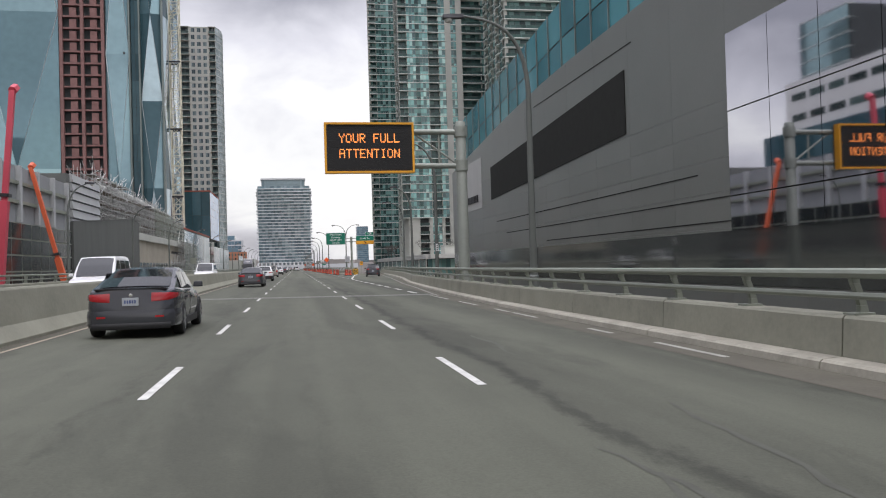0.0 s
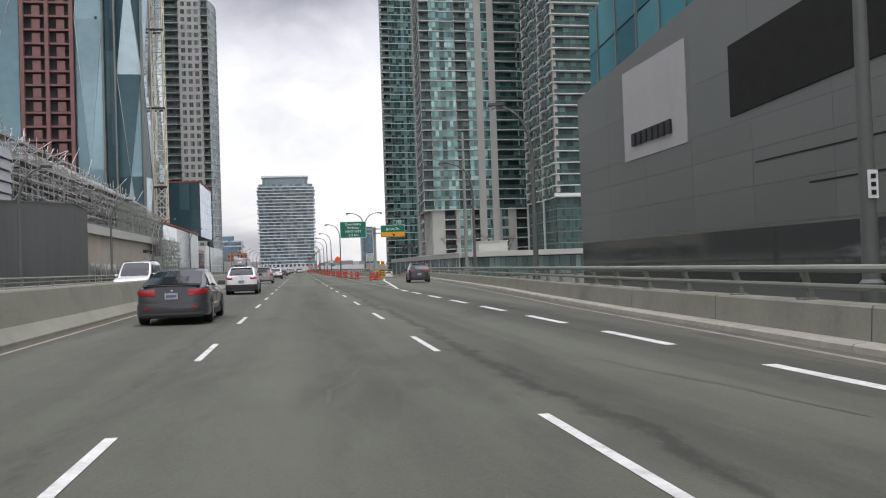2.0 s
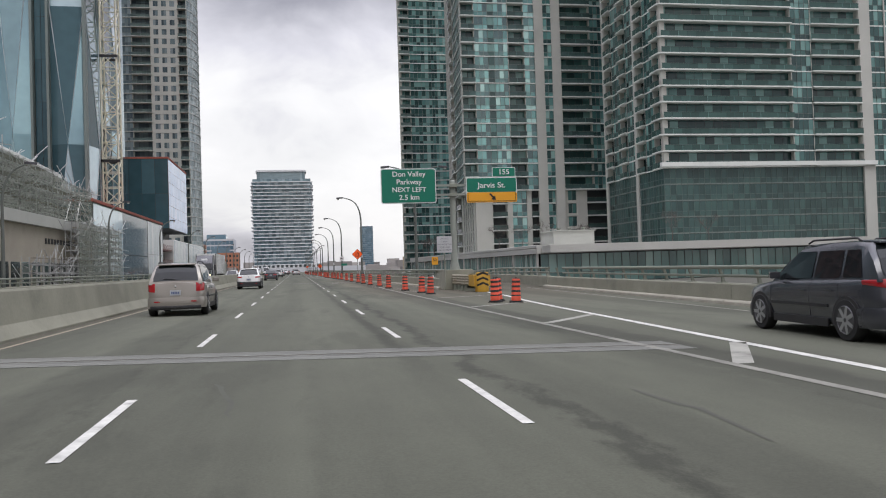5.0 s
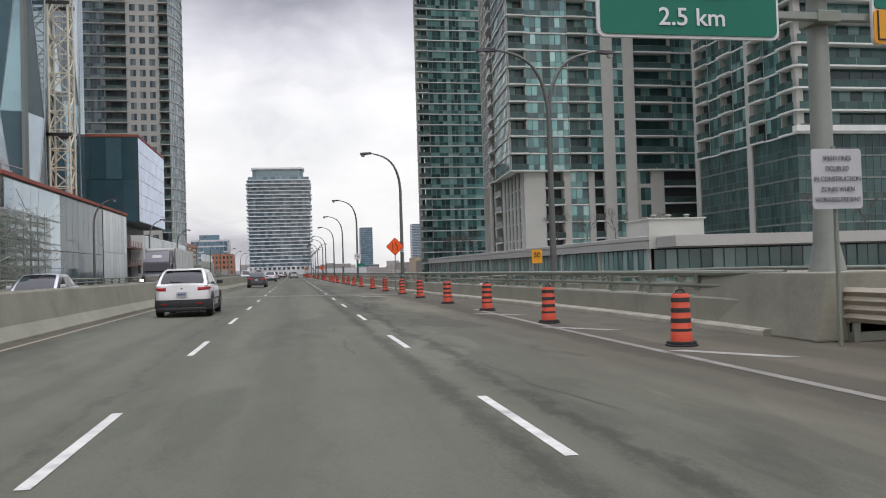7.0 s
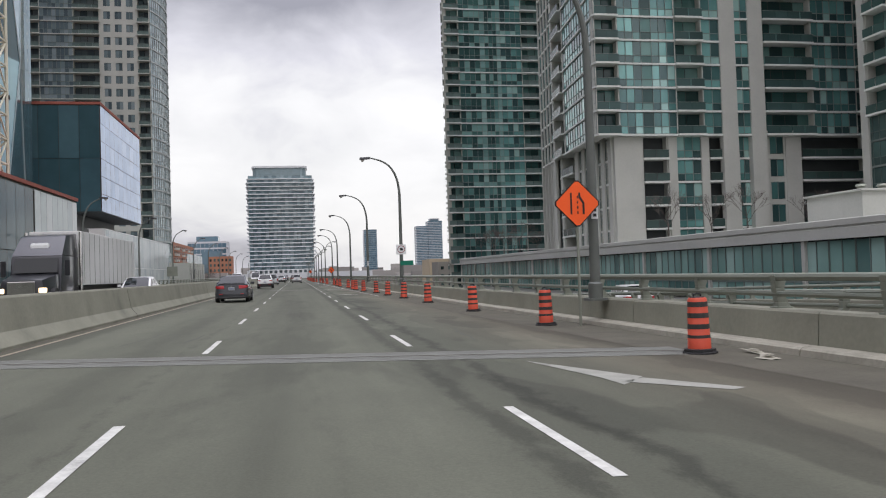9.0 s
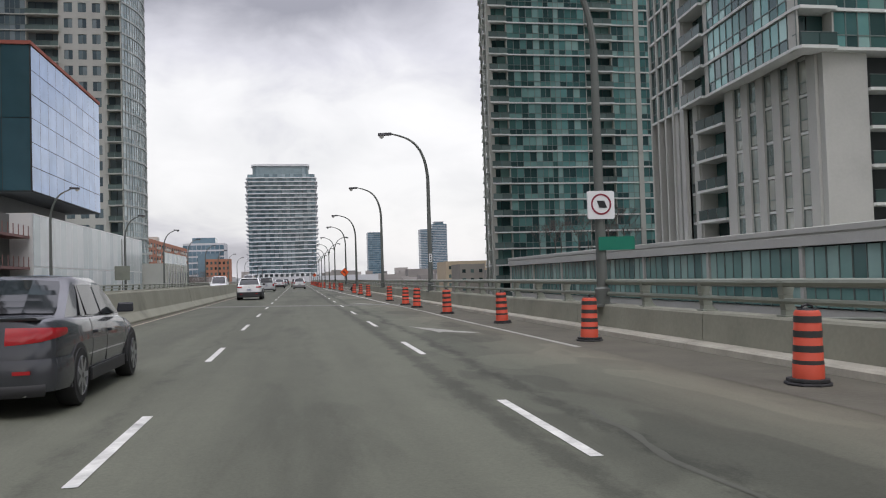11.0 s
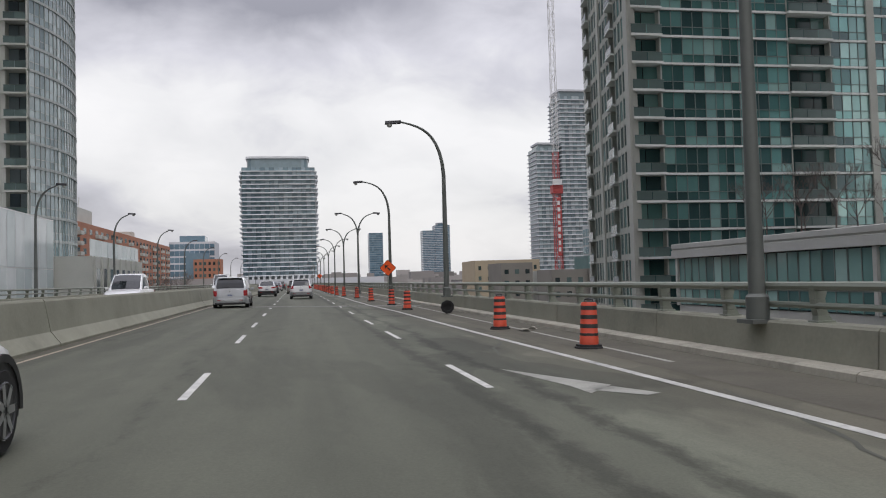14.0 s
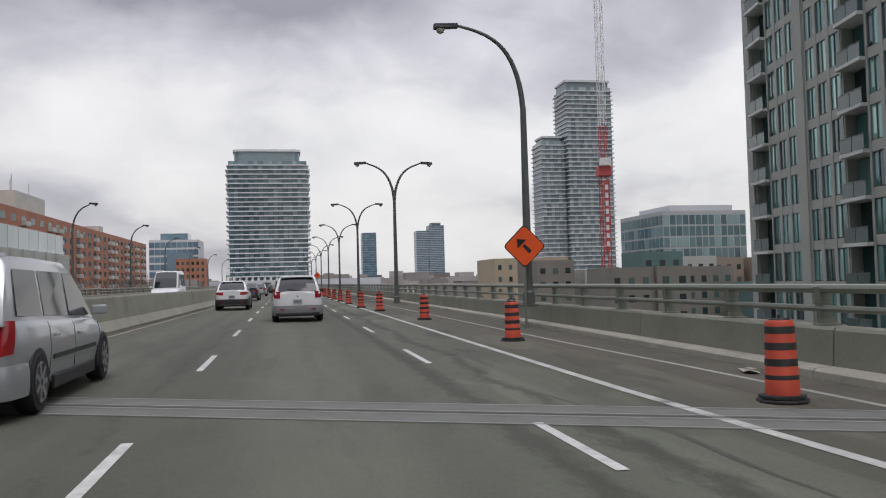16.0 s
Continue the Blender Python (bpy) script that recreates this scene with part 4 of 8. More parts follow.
# pale sign panel with its dark lettering as plain bars
g = Geo()
g.box(WX - 0.04, WX, 67.9, 74.4, 6.0, 10.35)
sign = part("sign_panel", g, surf("pale_sign_panel", (0.40, 0.40, 0.38), 0.5, var=0.08, scale=0.6, stain=0.08), mall, "pale grey sign panel")
for k in range(7):
    g = Geo()
    a = 69.25 + k * 0.61
    g.box(WX - 0.16, WX - 0.05, a, a + 0.42, 6.62, 7.22)
    part("sign_bar", g, DARKMETAL, sign, bevel=0.02)
# mirror glass at the near end
for i, a in enumerate(np.arange(-40, 27.4, 2.7)):
    b = min(a + 2.7, 27.5)
    for z0, z1 in ((2.2, 3.45), (3.5, 6.6), (6.65, 9.5)):
        g = Geo()
        g.box(WX - 0.06, WX - 0.02, a + 0.015, b - 0.015, z0, z1)
        part("mirror_pane", g, MIRROR, mall, "mirror glass pane" if i == 0 else "")
g = Geo()
g.box(WX - 0.03, WX, -40, 80.9, 0.2, 2.2)
part("glazed_strip", g, surf("dark_strip_glass", (0.16, 0.17, 0.16), 0.06, 0.7, var=0.12, scale=0.4, bump=0.02, spec=0.9), mall, "dark reflective glass strip")
# thin shadow-gap reveals that run along the wall
for a, b, z in ((-40, 60, 3.47), (20, 50, 2.55), (30, 63, 4.5), (36, 52, 11.55)):
    g = Geo()
    g.box(WX - 0.02, WX + 0.01, a, b, z, z + 0.05)
    part("reveal", g, MESHSCREEN, mall)
# teal glass storey above, with its own panes
g = Geo()
for a, b in zip(range(-60, 81, 3), range(-57, 82, 3)):
    b = min(b, 81)
    g.hexa([(WX + 0.9, a, along(TOP, a)), (58, a, along(TOP, a)), (58, b, along(TOP, b)), (WX + 0.9, b, along(TOP, b)), (WX + 0.9, a, along(GLASSTOP, a)), (58, a, along(GLASSTOP, a)), (58, b, along(GLASSTOP, b)), (WX + 0.9, b, along(GLASSTOP, b))])
part("upper_body", g, CORE, mall)
BLUETEAL = pane_material("blue_teal_glass", [(0.05, 0.19, 0.22), (0.04, 0.16, 0.19), (0.065, 0.23, 0.26), (0.09, 0.27, 0.30)], 0.07, 0.55)
for a in np.arange(-40, 80.5, 2.6):
    b = min(a + 2.6, 81)
    g = Geo()
    za, zb, ya, yb = along(TOP, a) + 0.05, along(TOP, b) + 0.05, along(GLASSTOP, a), along(GLASSTOP, b)
    ma, mb = (za + ya) / 2, (zb + yb) / 2
    g.face((WX + 0.85, a + 0.03, ma + 0.05), (WX + 0.85, b - 0.03, mb + 0.05), (WX + 0.85, b - 0.03, yb), (WX + 0.85, a + 0.03, ya))
    g.face((WX + 0.85, a + 0.03, za), (WX + 0.85, b - 0.03, zb), (WX + 0.85, b - 0.03, mb - 0.05), (WX + 0.85, a + 0.03, ma - 0.05))
    part("window", g, BLUETEAL, mall)
    g = Geo()
    g.box(WX + 0.76, WX + 0.86, a - 0.05, a + 0.05, za - 0.05, ya)
    part("mullion", g, MULLION, mall)
for x in np.arange(WX + 1.2, 40, 2.6):
    g = Geo()
    g.face((x + 0.03, 81.05, 10.5), (x + 2.57, 81.05, 10.5), (x + 2.57, 81.05, 15.4), (x + 0.03, 81.05, 15.4))
    part("window", g, BLUETEAL, mall)

# ---- left side: glass office tower under construction ----
office = thing("glass_office_tower", "tall blue glass office tower with folded triangular facets under construction", "tower")
g = Geo()
g.box(-104, -38.5, 251.5, 284.6, -8, 150)
part("core", g, CORE, office)


FACETBAR = surf("facet_joint", (0.09, 0.13, 0.14), 0.5, 0.3, var=0.1)
RIDGE = surf("pale_ridge_metal", (0.42, 0.47, 0.48), 0.4, 0.3, var=0.1)


def facets(face, u0, u1, z0, tall, count, tones, out=1.2):
    """Folded curtain wall: tall triangles that point up and down in turn, each cut into storey-high panes."""
    mid = (u0 + u1) / 2
    for k in range(count):
        za, zt = z0 + tall * k, z0 + tall * (k + 1)
        if k % 2:
            za, zt = zt, za
        lo0, lo1, apex = face.at(u0, 0.0, za), face.at(u1, 0.0, za), face.at(mid, out, zt)
        g = Geo()
        g.tube([lo0, apex, lo1], 0.13, 4)
        part("ridge_trim", g, RIDGE, office)
        for i, (A, B, C) in enumerate(((lo0, lo1, apex), (face.at(u0, 0.0, zt), apex, lo0), (apex, face.at(u1, 0.0, zt), lo1))):
            A, B, C = Vector(A), Vector(B), Vector(C)
            n, cols = max(4, round(tall / 4)), 3
            bm = bmesh.new()
            grid = [[bm.verts.new(A.lerp(C, r / n * 0.998).lerp(B.lerp(C, r / n * 0.998), c / cols)) for c in range(cols + 1)] for r in range(n + 1)]
            for r in range(n):
                for c in range(cols):
                    bm.faces.new((grid[r][c], grid[r][c + 1], grid[r + 1][c + 1], grid[r + 1][c]))
            glazed = list(bm.faces)
            frame_faces = bmesh.ops.inset_individual(bm, faces=glazed, thickness=0.05, depth=0.0)["faces"]
            for q in frame_faces:
                q.material_index = 1
            me = bpy.data.meshes.new("facet")
            bm.to_mesh(me)
            bm.free()
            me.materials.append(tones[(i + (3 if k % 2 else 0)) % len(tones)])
            me.materials.append(FACETBAR)
            part("facet", me, None, office)


def curtain(root, face, u0, u1, z0, z1, w, h, glass, name="pane"):
    """Flat curtain wall of single panes."""
    nu, nz = max(1, round((u1 - u0) / w)), max(1, round((z1 - z0) / h))
    du, dz = (u1 - u0) / nu, (z1 - z0) / nz
    for i in range(nu):
        for k in range(nz):
            g = Geo()
            a, b, c, d = u0 + i * du + 0.04, u0 + (i + 1) * du - 0.04, z0 + k * dz + 0.04, z0 + (k + 1) * dz - 0.04
            g.face(face.at(a, 0, c), face.at(b, 0, c), face.at(b, 0, d), face.at(a, 0, d))
            part(name, g, glass, root)


front, flank = Face("y", -104.0, 250.6), Face("X", -37.6, 250.6)
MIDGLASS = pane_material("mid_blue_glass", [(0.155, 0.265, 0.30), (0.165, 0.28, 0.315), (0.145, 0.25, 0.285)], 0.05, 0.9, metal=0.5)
# lighter and darker glass colours paint how each folded triangle catches the sky
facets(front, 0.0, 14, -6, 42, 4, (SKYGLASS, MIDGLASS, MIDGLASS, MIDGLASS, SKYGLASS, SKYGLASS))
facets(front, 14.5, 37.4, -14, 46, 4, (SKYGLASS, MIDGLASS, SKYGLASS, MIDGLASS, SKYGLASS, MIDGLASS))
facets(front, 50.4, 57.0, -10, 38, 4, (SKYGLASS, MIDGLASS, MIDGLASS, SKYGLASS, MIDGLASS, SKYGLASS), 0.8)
curtain(office, front, 57.5, 59.8, 2, 130, 1.1, 8, DEEPGLASS)
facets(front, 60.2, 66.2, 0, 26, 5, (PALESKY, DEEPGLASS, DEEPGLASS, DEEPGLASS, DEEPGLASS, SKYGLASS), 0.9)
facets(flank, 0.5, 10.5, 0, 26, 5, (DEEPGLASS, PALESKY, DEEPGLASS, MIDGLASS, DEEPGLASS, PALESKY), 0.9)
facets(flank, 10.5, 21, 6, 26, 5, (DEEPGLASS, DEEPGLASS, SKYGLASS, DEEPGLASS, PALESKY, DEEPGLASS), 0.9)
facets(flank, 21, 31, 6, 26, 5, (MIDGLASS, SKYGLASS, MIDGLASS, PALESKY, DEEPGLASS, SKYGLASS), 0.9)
curtain(office, flank, 31, 33.9, 8, 130, 1.45, 8, MIDGLASS)
for u in (14.2, 57.2, 60.0, 66.4):
    g = Geo()
    front.block(g, u - 0.22, u + 0.22, -0.3, 1.3, 0, 150)
    part("fin", g, MULLION, office, "pale vertical fin")
# recessed hoist bay: raw red-brown floors, not yet glazed
for k in range(42):
    g = Geo()
    z = 4 + 3.45 * k
    front.block(g, 37.8, 50.0, -3.0, 0.5, z, z + 0.5)
    part("bare_floor", g, RUST, office, "raw red-brown floor edge" if k == 0 else "")
for u in (38.2, 44.0, 49.7):
    g = Geo()
    front.block(g, u - 0.45, u + 0.45, -0.4, 0.75, 0, 150)
    part("hoist_mast", g, RUST, office)
for k in range(30):
    for u in (40.5, 46.2):
        g = Geo()
        front.block(g, u, u + 1.9, -0.6, 0.2, 4.6 + 3.45 * k, 6.9 + 3.45 * k)
        part("guard_panel", g, RUST, office)
cab = Geo()
front.block(cab, 44.5, 48.6, 0.8, 2.6, 17.5, 21)
solid("hoist_cabin", cab, WHITEWALL, "pale builders' hoist cabin on the tower", "hoist", bevel=0.05)


def lattice(root, x, y, z0, z1, w, bay, r, mat, name="mast"):
    """Square lattice mast: four legs, girts and diagonals, one part per bay."""
    z = z0
    k = 0
    while z < z1 - 0.01:
        g = Geo()
        t = min(z + bay, z1)
        c = [(x - w / 2, y - w / 2), (x + w / 2, y - w / 2), (x + w / 2, y + w / 2), (x - w / 2, y + w / 2)]
        for i in range(4):
            a, b = c[i], c[(i + 1) % 4]
            g.tube([(*a, z), (*a, t)], r, 5)
            g.tube([(*a, t), (*b, t)], r * 0.6, 4)
            g.tube([(*a, z), (*b, t)] if (k + i) % 2 else [(*b, z), (*a, t)], r * 0.6, 4)
        part(name, g, mat(k) if callable(mat) else mat, root)
        z, k = t, k + 1


crane = thing("tower_crane", "cream lattice tower crane mast tied to the glass tower", "crane")
lattice(crane, -35.6, 261.7, -8, 150, 3.0, 3.0, 0.21, CREAM, "mast_section")
for z in (24, 45, 66, 87, 108):
    g = Geo()
    g.box(-37.4, -33.8, 259.9, 260.2, z, z + 0.5)
    g.box(-37.4, -33.8, 263.2, 263.5, z, z + 0.5)
    g.box(-48.5, -37.0, 259.9, 260.25, z + 0.05, z + 0.45)
    g.box(-48.5, -37.0, 263.2, 263.5, z + 0.05, z + 0.45)
    g.box(-48.8, -48.2, 250.5, 263.5, z - 0.1, z + 0.6)
    part("tie_collar", g, DARKMETAL, crane)

# ---- left side: low buildings in a row along the road ----
def block(name, label, x0, x1, y0, y1, z1, mat, z0=-8.0, category="building"):
    root = thing(name, label, category)
    g = Geo()
    g.box(x0, x1, y0, y1, z0, z1)
    part("wall", g, mat, root)
    return root


LX = -27.0
low = block("concrete_frame_building", "grey concrete building with ribbed wall and black tiled base", -45, LX, 40, 104, 12.2, surf("grey_ribbed_wall", (0.24, 0.25, 0.255), 0.8, var=0.15, scale=0.3, stain=0.2))
for y in np.arange(41, 103, 5.6):
    g = Geo()
    g.box(LX, LX + 0.45, y, y + 0.6, 6.6, 12.2)
    part("rib", g, surf("pale_rib", (0.36, 0.37, 0.37), 0.8, var=0.15), low)
for z in (8.4, 10.3):
    g = Geo()
    g.box(LX, LX + 0.3, 40, 104, z, z + 0.35)
    part("ledge", g, GALV, low)
BLACKTILE = pane_material("black_tile", [(0.012, 0.014, 0.017), (0.02, 0.022, 0.026), (0.016, 0.018, 0.02)], 0.15)
g = Geo()
g.box(LX + 0.02, LX + 0.40, 56, 104, 0.1, 6.5)
part("tile_backing", g, GALV, low)
for i in range(16):
    for k in range(4):
        g = Geo()
        y, z = 56 + i * 3.0, 0.1 + k * 1.6
        g.box(LX + 0.3, LX + 0.42, y + 0.09, y + 2.91, z + 0.08, z + 1.52)
        part("tile", g, BLACKTILE, low)
louvre = block("louvred_plant_building", "grey building clad in long horizontal louvres", -45, LX - 0.2, 104.5, 119.4, 13.6, DARKWALL)
for z in np.arange(7.2, 13.4, 1.1):
    g = Geo()
    g.hexa([(LX - 0.2, 106, z), (LX + 0.2, 106, z), (LX + 0.2, 120, z), (LX - 0.2, 120, z), (LX - 0.2, 106, z + 0.95), (LX + 0.05, 106, z + 0.95), (LX + 0.05, 120, z + 0.95), (LX - 0.2, 120, z + 0.95)])
    part("louvre", g, surf("pale_louvre", (0.36, 0.37, 0.37), 0.6, var=0.12), louvre)
dark = thing("charcoal_box_building", "plain charcoal-grey box building with pale streaks", "building")
STREAKED = surf("streaked_charcoal", (0.085, 0.09, 0.083), 0.55, var=0.35, scale=0.5, fine=5, bump=0.04, stain=0.3, stretch=(1, 1, 0.12))
RISE = [(104.2, 7.6), (140.0, 10.0), (146.0, 9.6)]
for (ya, za), (yb, zb) in zip(RISE, RISE[1:]):
    g = Geo()
    g.hexa([(-44, ya, -8), (LX + 0.6, ya, -8), (LX + 0.6, yb - 0.03, -8), (-44, yb - 0.03, -8), (-44, ya, za), (LX + 0.6, ya, za), (LX + 0.6, yb - 0.03, zb), (-44, yb - 0.03, zb)])
    part("wall", g, STREAKED, dark)
g = Geo()
g.sweep([(-0.3, 0.0), (0.08, 0.0), (0.08, 0.14), (-0.3, 0.14)], [(LX + 0.6, y, z) for y, z in RISE])
part("coping", g, DARKWALL, dark)
TAN = surf("tan_station_wall", (0.36, 0.33, 0.265), 0.85, var=0.2, scale=0.3, fine=6, bump=0.06, stain=0.25)
beige = block("beige_station_building", "long beige concrete building with a recessed window band", -44, LX, 146.2, 207, 7.9, TAN)
g = Geo()
g.box(LX, LX + 0.5, 146.2, 207, 6.9, 8.1)
part("cornice", g, BEIGE, beige)
for i in range(17):
    g = Geo()
    y = 149 + i * 3.25
    g.box(LX, LX + 0.05, y, y + 2.5, 0.6, 3.0)
    part("window", g, DARKGLASS, beige)
for i in range(14):
    g = Geo()
    y = 186 + i * 1.15
    g.box(LX + 0.01, LX + 0.07, y, y + 0.65, 5.1, 5.7)
    part("letter_bar", g, DARKMETAL, beige)
upper = block("setback_storeys", "dark bare concrete storeys behind the scaffolding", -60, -31.5, 128, 207, 14.6, surf("bare_concrete_dark", (0.13, 0.125, 0.115), 0.9, var=0.3, scale=0.2, stain=0.2), z0=-8)
for z in (10.2, 12.4, 14.7):
    g = Geo()
    g.box(-31.5, -30.6, 128, 207, z - 0.25, z)
    part("floor_edge", g, SLAB, upper)


def scaffold(y0, y1, z_low, z_high, xs, dense, seed, singles=90):
    """Tube scaffolding in several rows: standards, ledgers, boards and long braces; the tubes nearest the road are single parts."""
    rnd = random.Random(seed)
    root = thing("scaffolding", "dense grey tube scaffolding with braces and boards", "scaffolding", group="scaffolding bays")
    rest, boards, made = Geo(), Geo(), 0

    def pole(a, b, name, r=0.045):
        nonlocal made
        if made < singles and a[0] == xs[-1]:
            g = Geo()
            g.tube([a, b], r, 4)
            part(name, g, SCAFF, root)
            made += 1
        else:
            rest.tube([a, b], r, 4)

    for y in np.arange(y0, y1, dense):
        lo, hi = z_low(y), z_high(y)
        for x in xs:
            pole((x, y, lo), (x, y, hi + rnd.choice((0, 0, 0.1, 0.3, 1.0))), "standard")
        for x in xs:
            for z in np.arange(lo + 0.6, hi, 0.85):
                dz = rnd.uniform(-0.08, 0.08)
                pole((x, y - 0.3, z + dz), (x, y + dense * rnd.choice((1, 2, 3)) + 0.4, z + rnd.uniform(-0.25, 0.2)), "ledger")
                if rnd.random() < 0.42:
                    pole((x, y, z), (x + rnd.uniform(-0.4, 0.2), y + dense * rnd.choice((1, 2, 3, 4, -1, -2)), z + rnd.choice((0.9, 1.8, 2.6, -1.0, -1.8))), "brace", 0.04)
                if rnd.random() < 0.3:
                    pole((xs[0], y, z + 0.1), (xs[-1] + 0.3, y, z + 0.1), "transom", 0.04)
        for z in np.arange(lo + 1.9, hi, 1.9):
            if rnd.random() < 0.75:
                boards.box(xs[-2] + 0.1, xs[-1] - 0.1, y + 0.05, y + dense - 0.05, z, z + 0.06)
    part("tube_lattice", big_mesh(rest, "tube_lattice", SCAFF), SCAFF, root, kind="stuff")
    part("board_deck", big_mesh(boards, "board_deck", PLANK), PLANK, root, kind="stuff")
    return root


PLANK = surf("weathered_planks", (0.22, 0.19, 0.15), 0.9, var=0.3, isl=0.3)
scaffold(118, 168, lambda y: 7.9 if y > 146 else 9.4, lambda y: 15.6 - 0.02 * (y - 118), (-30.2, -28.8, -27.3), 1.9, 3)
scaffold(168, 212, lambda y: 7.9, lambda y: 14.4 - 0.035 * (y - 168), (-30.2, -28.8, -27.2), 2.0, 5)
scaffold(176, 214, lambda y: -0.5, lambda y: 7.8 if y > 190 else 3.4, (LX + 0.7, LX + 1.4, LX + 2.1), 2.2, 7)
# thin debris netting hung over the far bays
NET = surf("debris_net", (0.27, 0.30, 0.24), 0.9, var=0.3, scale=0.5, fine=9, bump=0.3, stain=0.2)
NET.node_tree.nodes["Principled BSDF"].inputs["Alpha"].default_value = 0.45
rn = random.Random(31)
for y0, y1, x, lo, hi in ((166, 208, LX - 0.05, lambda y: 8.0, lambda y: 14.0 - 0.035 * (y - 168)), (191, 215, LX + 2.25, lambda y: -0.6, lambda y: 7.7)):
    net = thing("debris_netting", "translucent grey-green debris netting over the scaffolding", "netting", group="debris nets")
    ys = list(range(y0, y1 + 1, 6))
    for ya, yb in zip(ys, ys[1:]):
        g = Geo()
        cols = [[(x + rn.uniform(-0.09, 0.09), ya + (yb - ya) * i / 4, lo(ya) + (hi(ya + (yb - ya) * i / 4) - lo(ya)) * k / 4) for k in range(5)] for i in range(5)]
        for c0, c1 in zip(cols, cols[1:]):
            for k in range(4):
                g.face(c0[k], c1[k], c1[k + 1], c0[k + 1])
        part("net_sheet", g, NET, net, smooth=True)
# rounded concrete rim above the scaffolding
g = Geo()
g.sweep([(0.0, 0.0), (1.0, 0.15), (1.25, 0.5), (1.2, 0.95), (0.8, 1.2), (0.0, 1.2)], [(-31.4, y, 14.9 - 0.00022 * (y - 140) ** 2) for y in range(140, 206, 5)])
part("rim", g, SLAB, upper)
# glazed corner pavilion with a red band
pav = block("glass_pavilion", "low glass-fronted building with red edge protection on the roof", -46, LX - 0.1, 207.5, 266, 11.6, DARKWALL)
# this group is coloured pale for the sky it reflects
curtain(pav, Face("X", LX, 0), 208, 227, -2, 11.4, 2.7, 3.3, PALESKY)
curtain(pav, Face("X", LX, 0), 227, 248.6, -2, 11.4, 2.7, 6.6, DEEPGLASS)
curtain(pav, Face("X", LX + 0.02, 0), 249, 265.8, -1, 11.4, 2.0, 6.2, PALEGLASS)
curtain(pav, Face("y", -46, 207.4), 0.5, 18.8, 8.2, 11.4, 3, 3.2, DEEPGLASS)
g = Geo()
g.box(-46, LX + 0.15, 207.4, 266.1, 11.6, 12.0)
part("roof_edge", g, surf("red_edge_boards", (0.34, 0.10, 0.07), 0.8, var=0.25), pav, "red edge boards")
link_b = block("link_block", "small set-back block with a balcony between glass walls", -44, LX - 2.2, 266.2, 281, 9.0, DARKWALL)
for z in (3.2, 6.4):
    g = Geo()
    g.box(LX - 2.2, LX - 0.2, 266.4, 280.8, z, z + 0.25)
    part("balcony_slab", g, RUST, link_b)
    for y in np.arange(267, 280.8, 1.5):
        g = Geo()
        g.box(LX - 0.28, LX - 0.2, y, y + 0.08, z + 0.25, z + 1.3)
        part("baluster", g, RUST, link_b)
white = block("white_glass_building", "low building faced in pale frosted glass panels", -45, LX, 281, 341, 9.1, WHITEWALL)
curtain(white, Face("X", LX + 0.03, 0), 281.2, 340.8, -2, 9.0, 2.5, 5.5, PALEGLASS)
hang = block("cantilevered_glass_box", "big cantilevered box with pale blue glass side and dark end", -52, -28.6, 286.2, 317.5, 28.2, CORE, z0=11.9)
curtain(hang, Face("X", -28.5, 0), 286.3, 317.4, 12.0, 28.1, 3.1, 2.7, BLUEWHITE)
curtain(hang, Face("y", -52, 286.1), 0.2, 23.4, 12.0, 28.1, 2.9, 8.0, DEEPGLASS)
g = Geo()
g.box(-52, -28.4, 286.0, 317.6, 28.2, 28.6)
part("roof_edge", g, surf("red_edge_boards", (0.34, 0.10, 0.07)), hang)
g = Geo()
g.box(-50, -33, 288, 316, 9.0, 11.9)
part("stem", g, DARKWALL, hang)

# beige condo tower behind the glass box, with a gently rounded glass flank
beige_tower = tower("beige_condo_tower", "beige precast condominium tower with a rounded glass corner", [
    (Face("y", -57.0, 345.0), [(3.3, "b"), (3.4, "w"), (3.4, "w"), (5.6, "b"), (0.4, "s"), (2.4, "q"), (2.4, "q"), (2.4, "q"), (0.4, "s"), (2.5, "b")])],
    -7.4, 38, 2.88, (-56.0, -32.6, 346.5, 372), pier=BEIGE, slab=BEIGE, glass=GREYGLASS, singles=120, recess=GREYGLASS, rail=CACHE["pale_balcony_glass"])
BOWGLASS = pane_material("bowed_flank_glass", [(0.20, 0.275, 0.285), (0.27, 0.35, 0.36), (0.15, 0.215, 0.225), (0.34, 0.42, 0.43)], 0.07, 0.8, ior=1.8)
BOWFRAME = surf("pale_grey_frame", (0.36, 0.385, 0.37), 0.6, 0.2, var=0.1)
BOW = (-51.7, 355.0, 23.0)


def on_bow(deg, out=0.0):
    return (BOW[0] + (BOW[2] + out) * math.cos(radians(deg)), BOW[1] + (BOW[2] + out) * math.sin(radians(deg)))


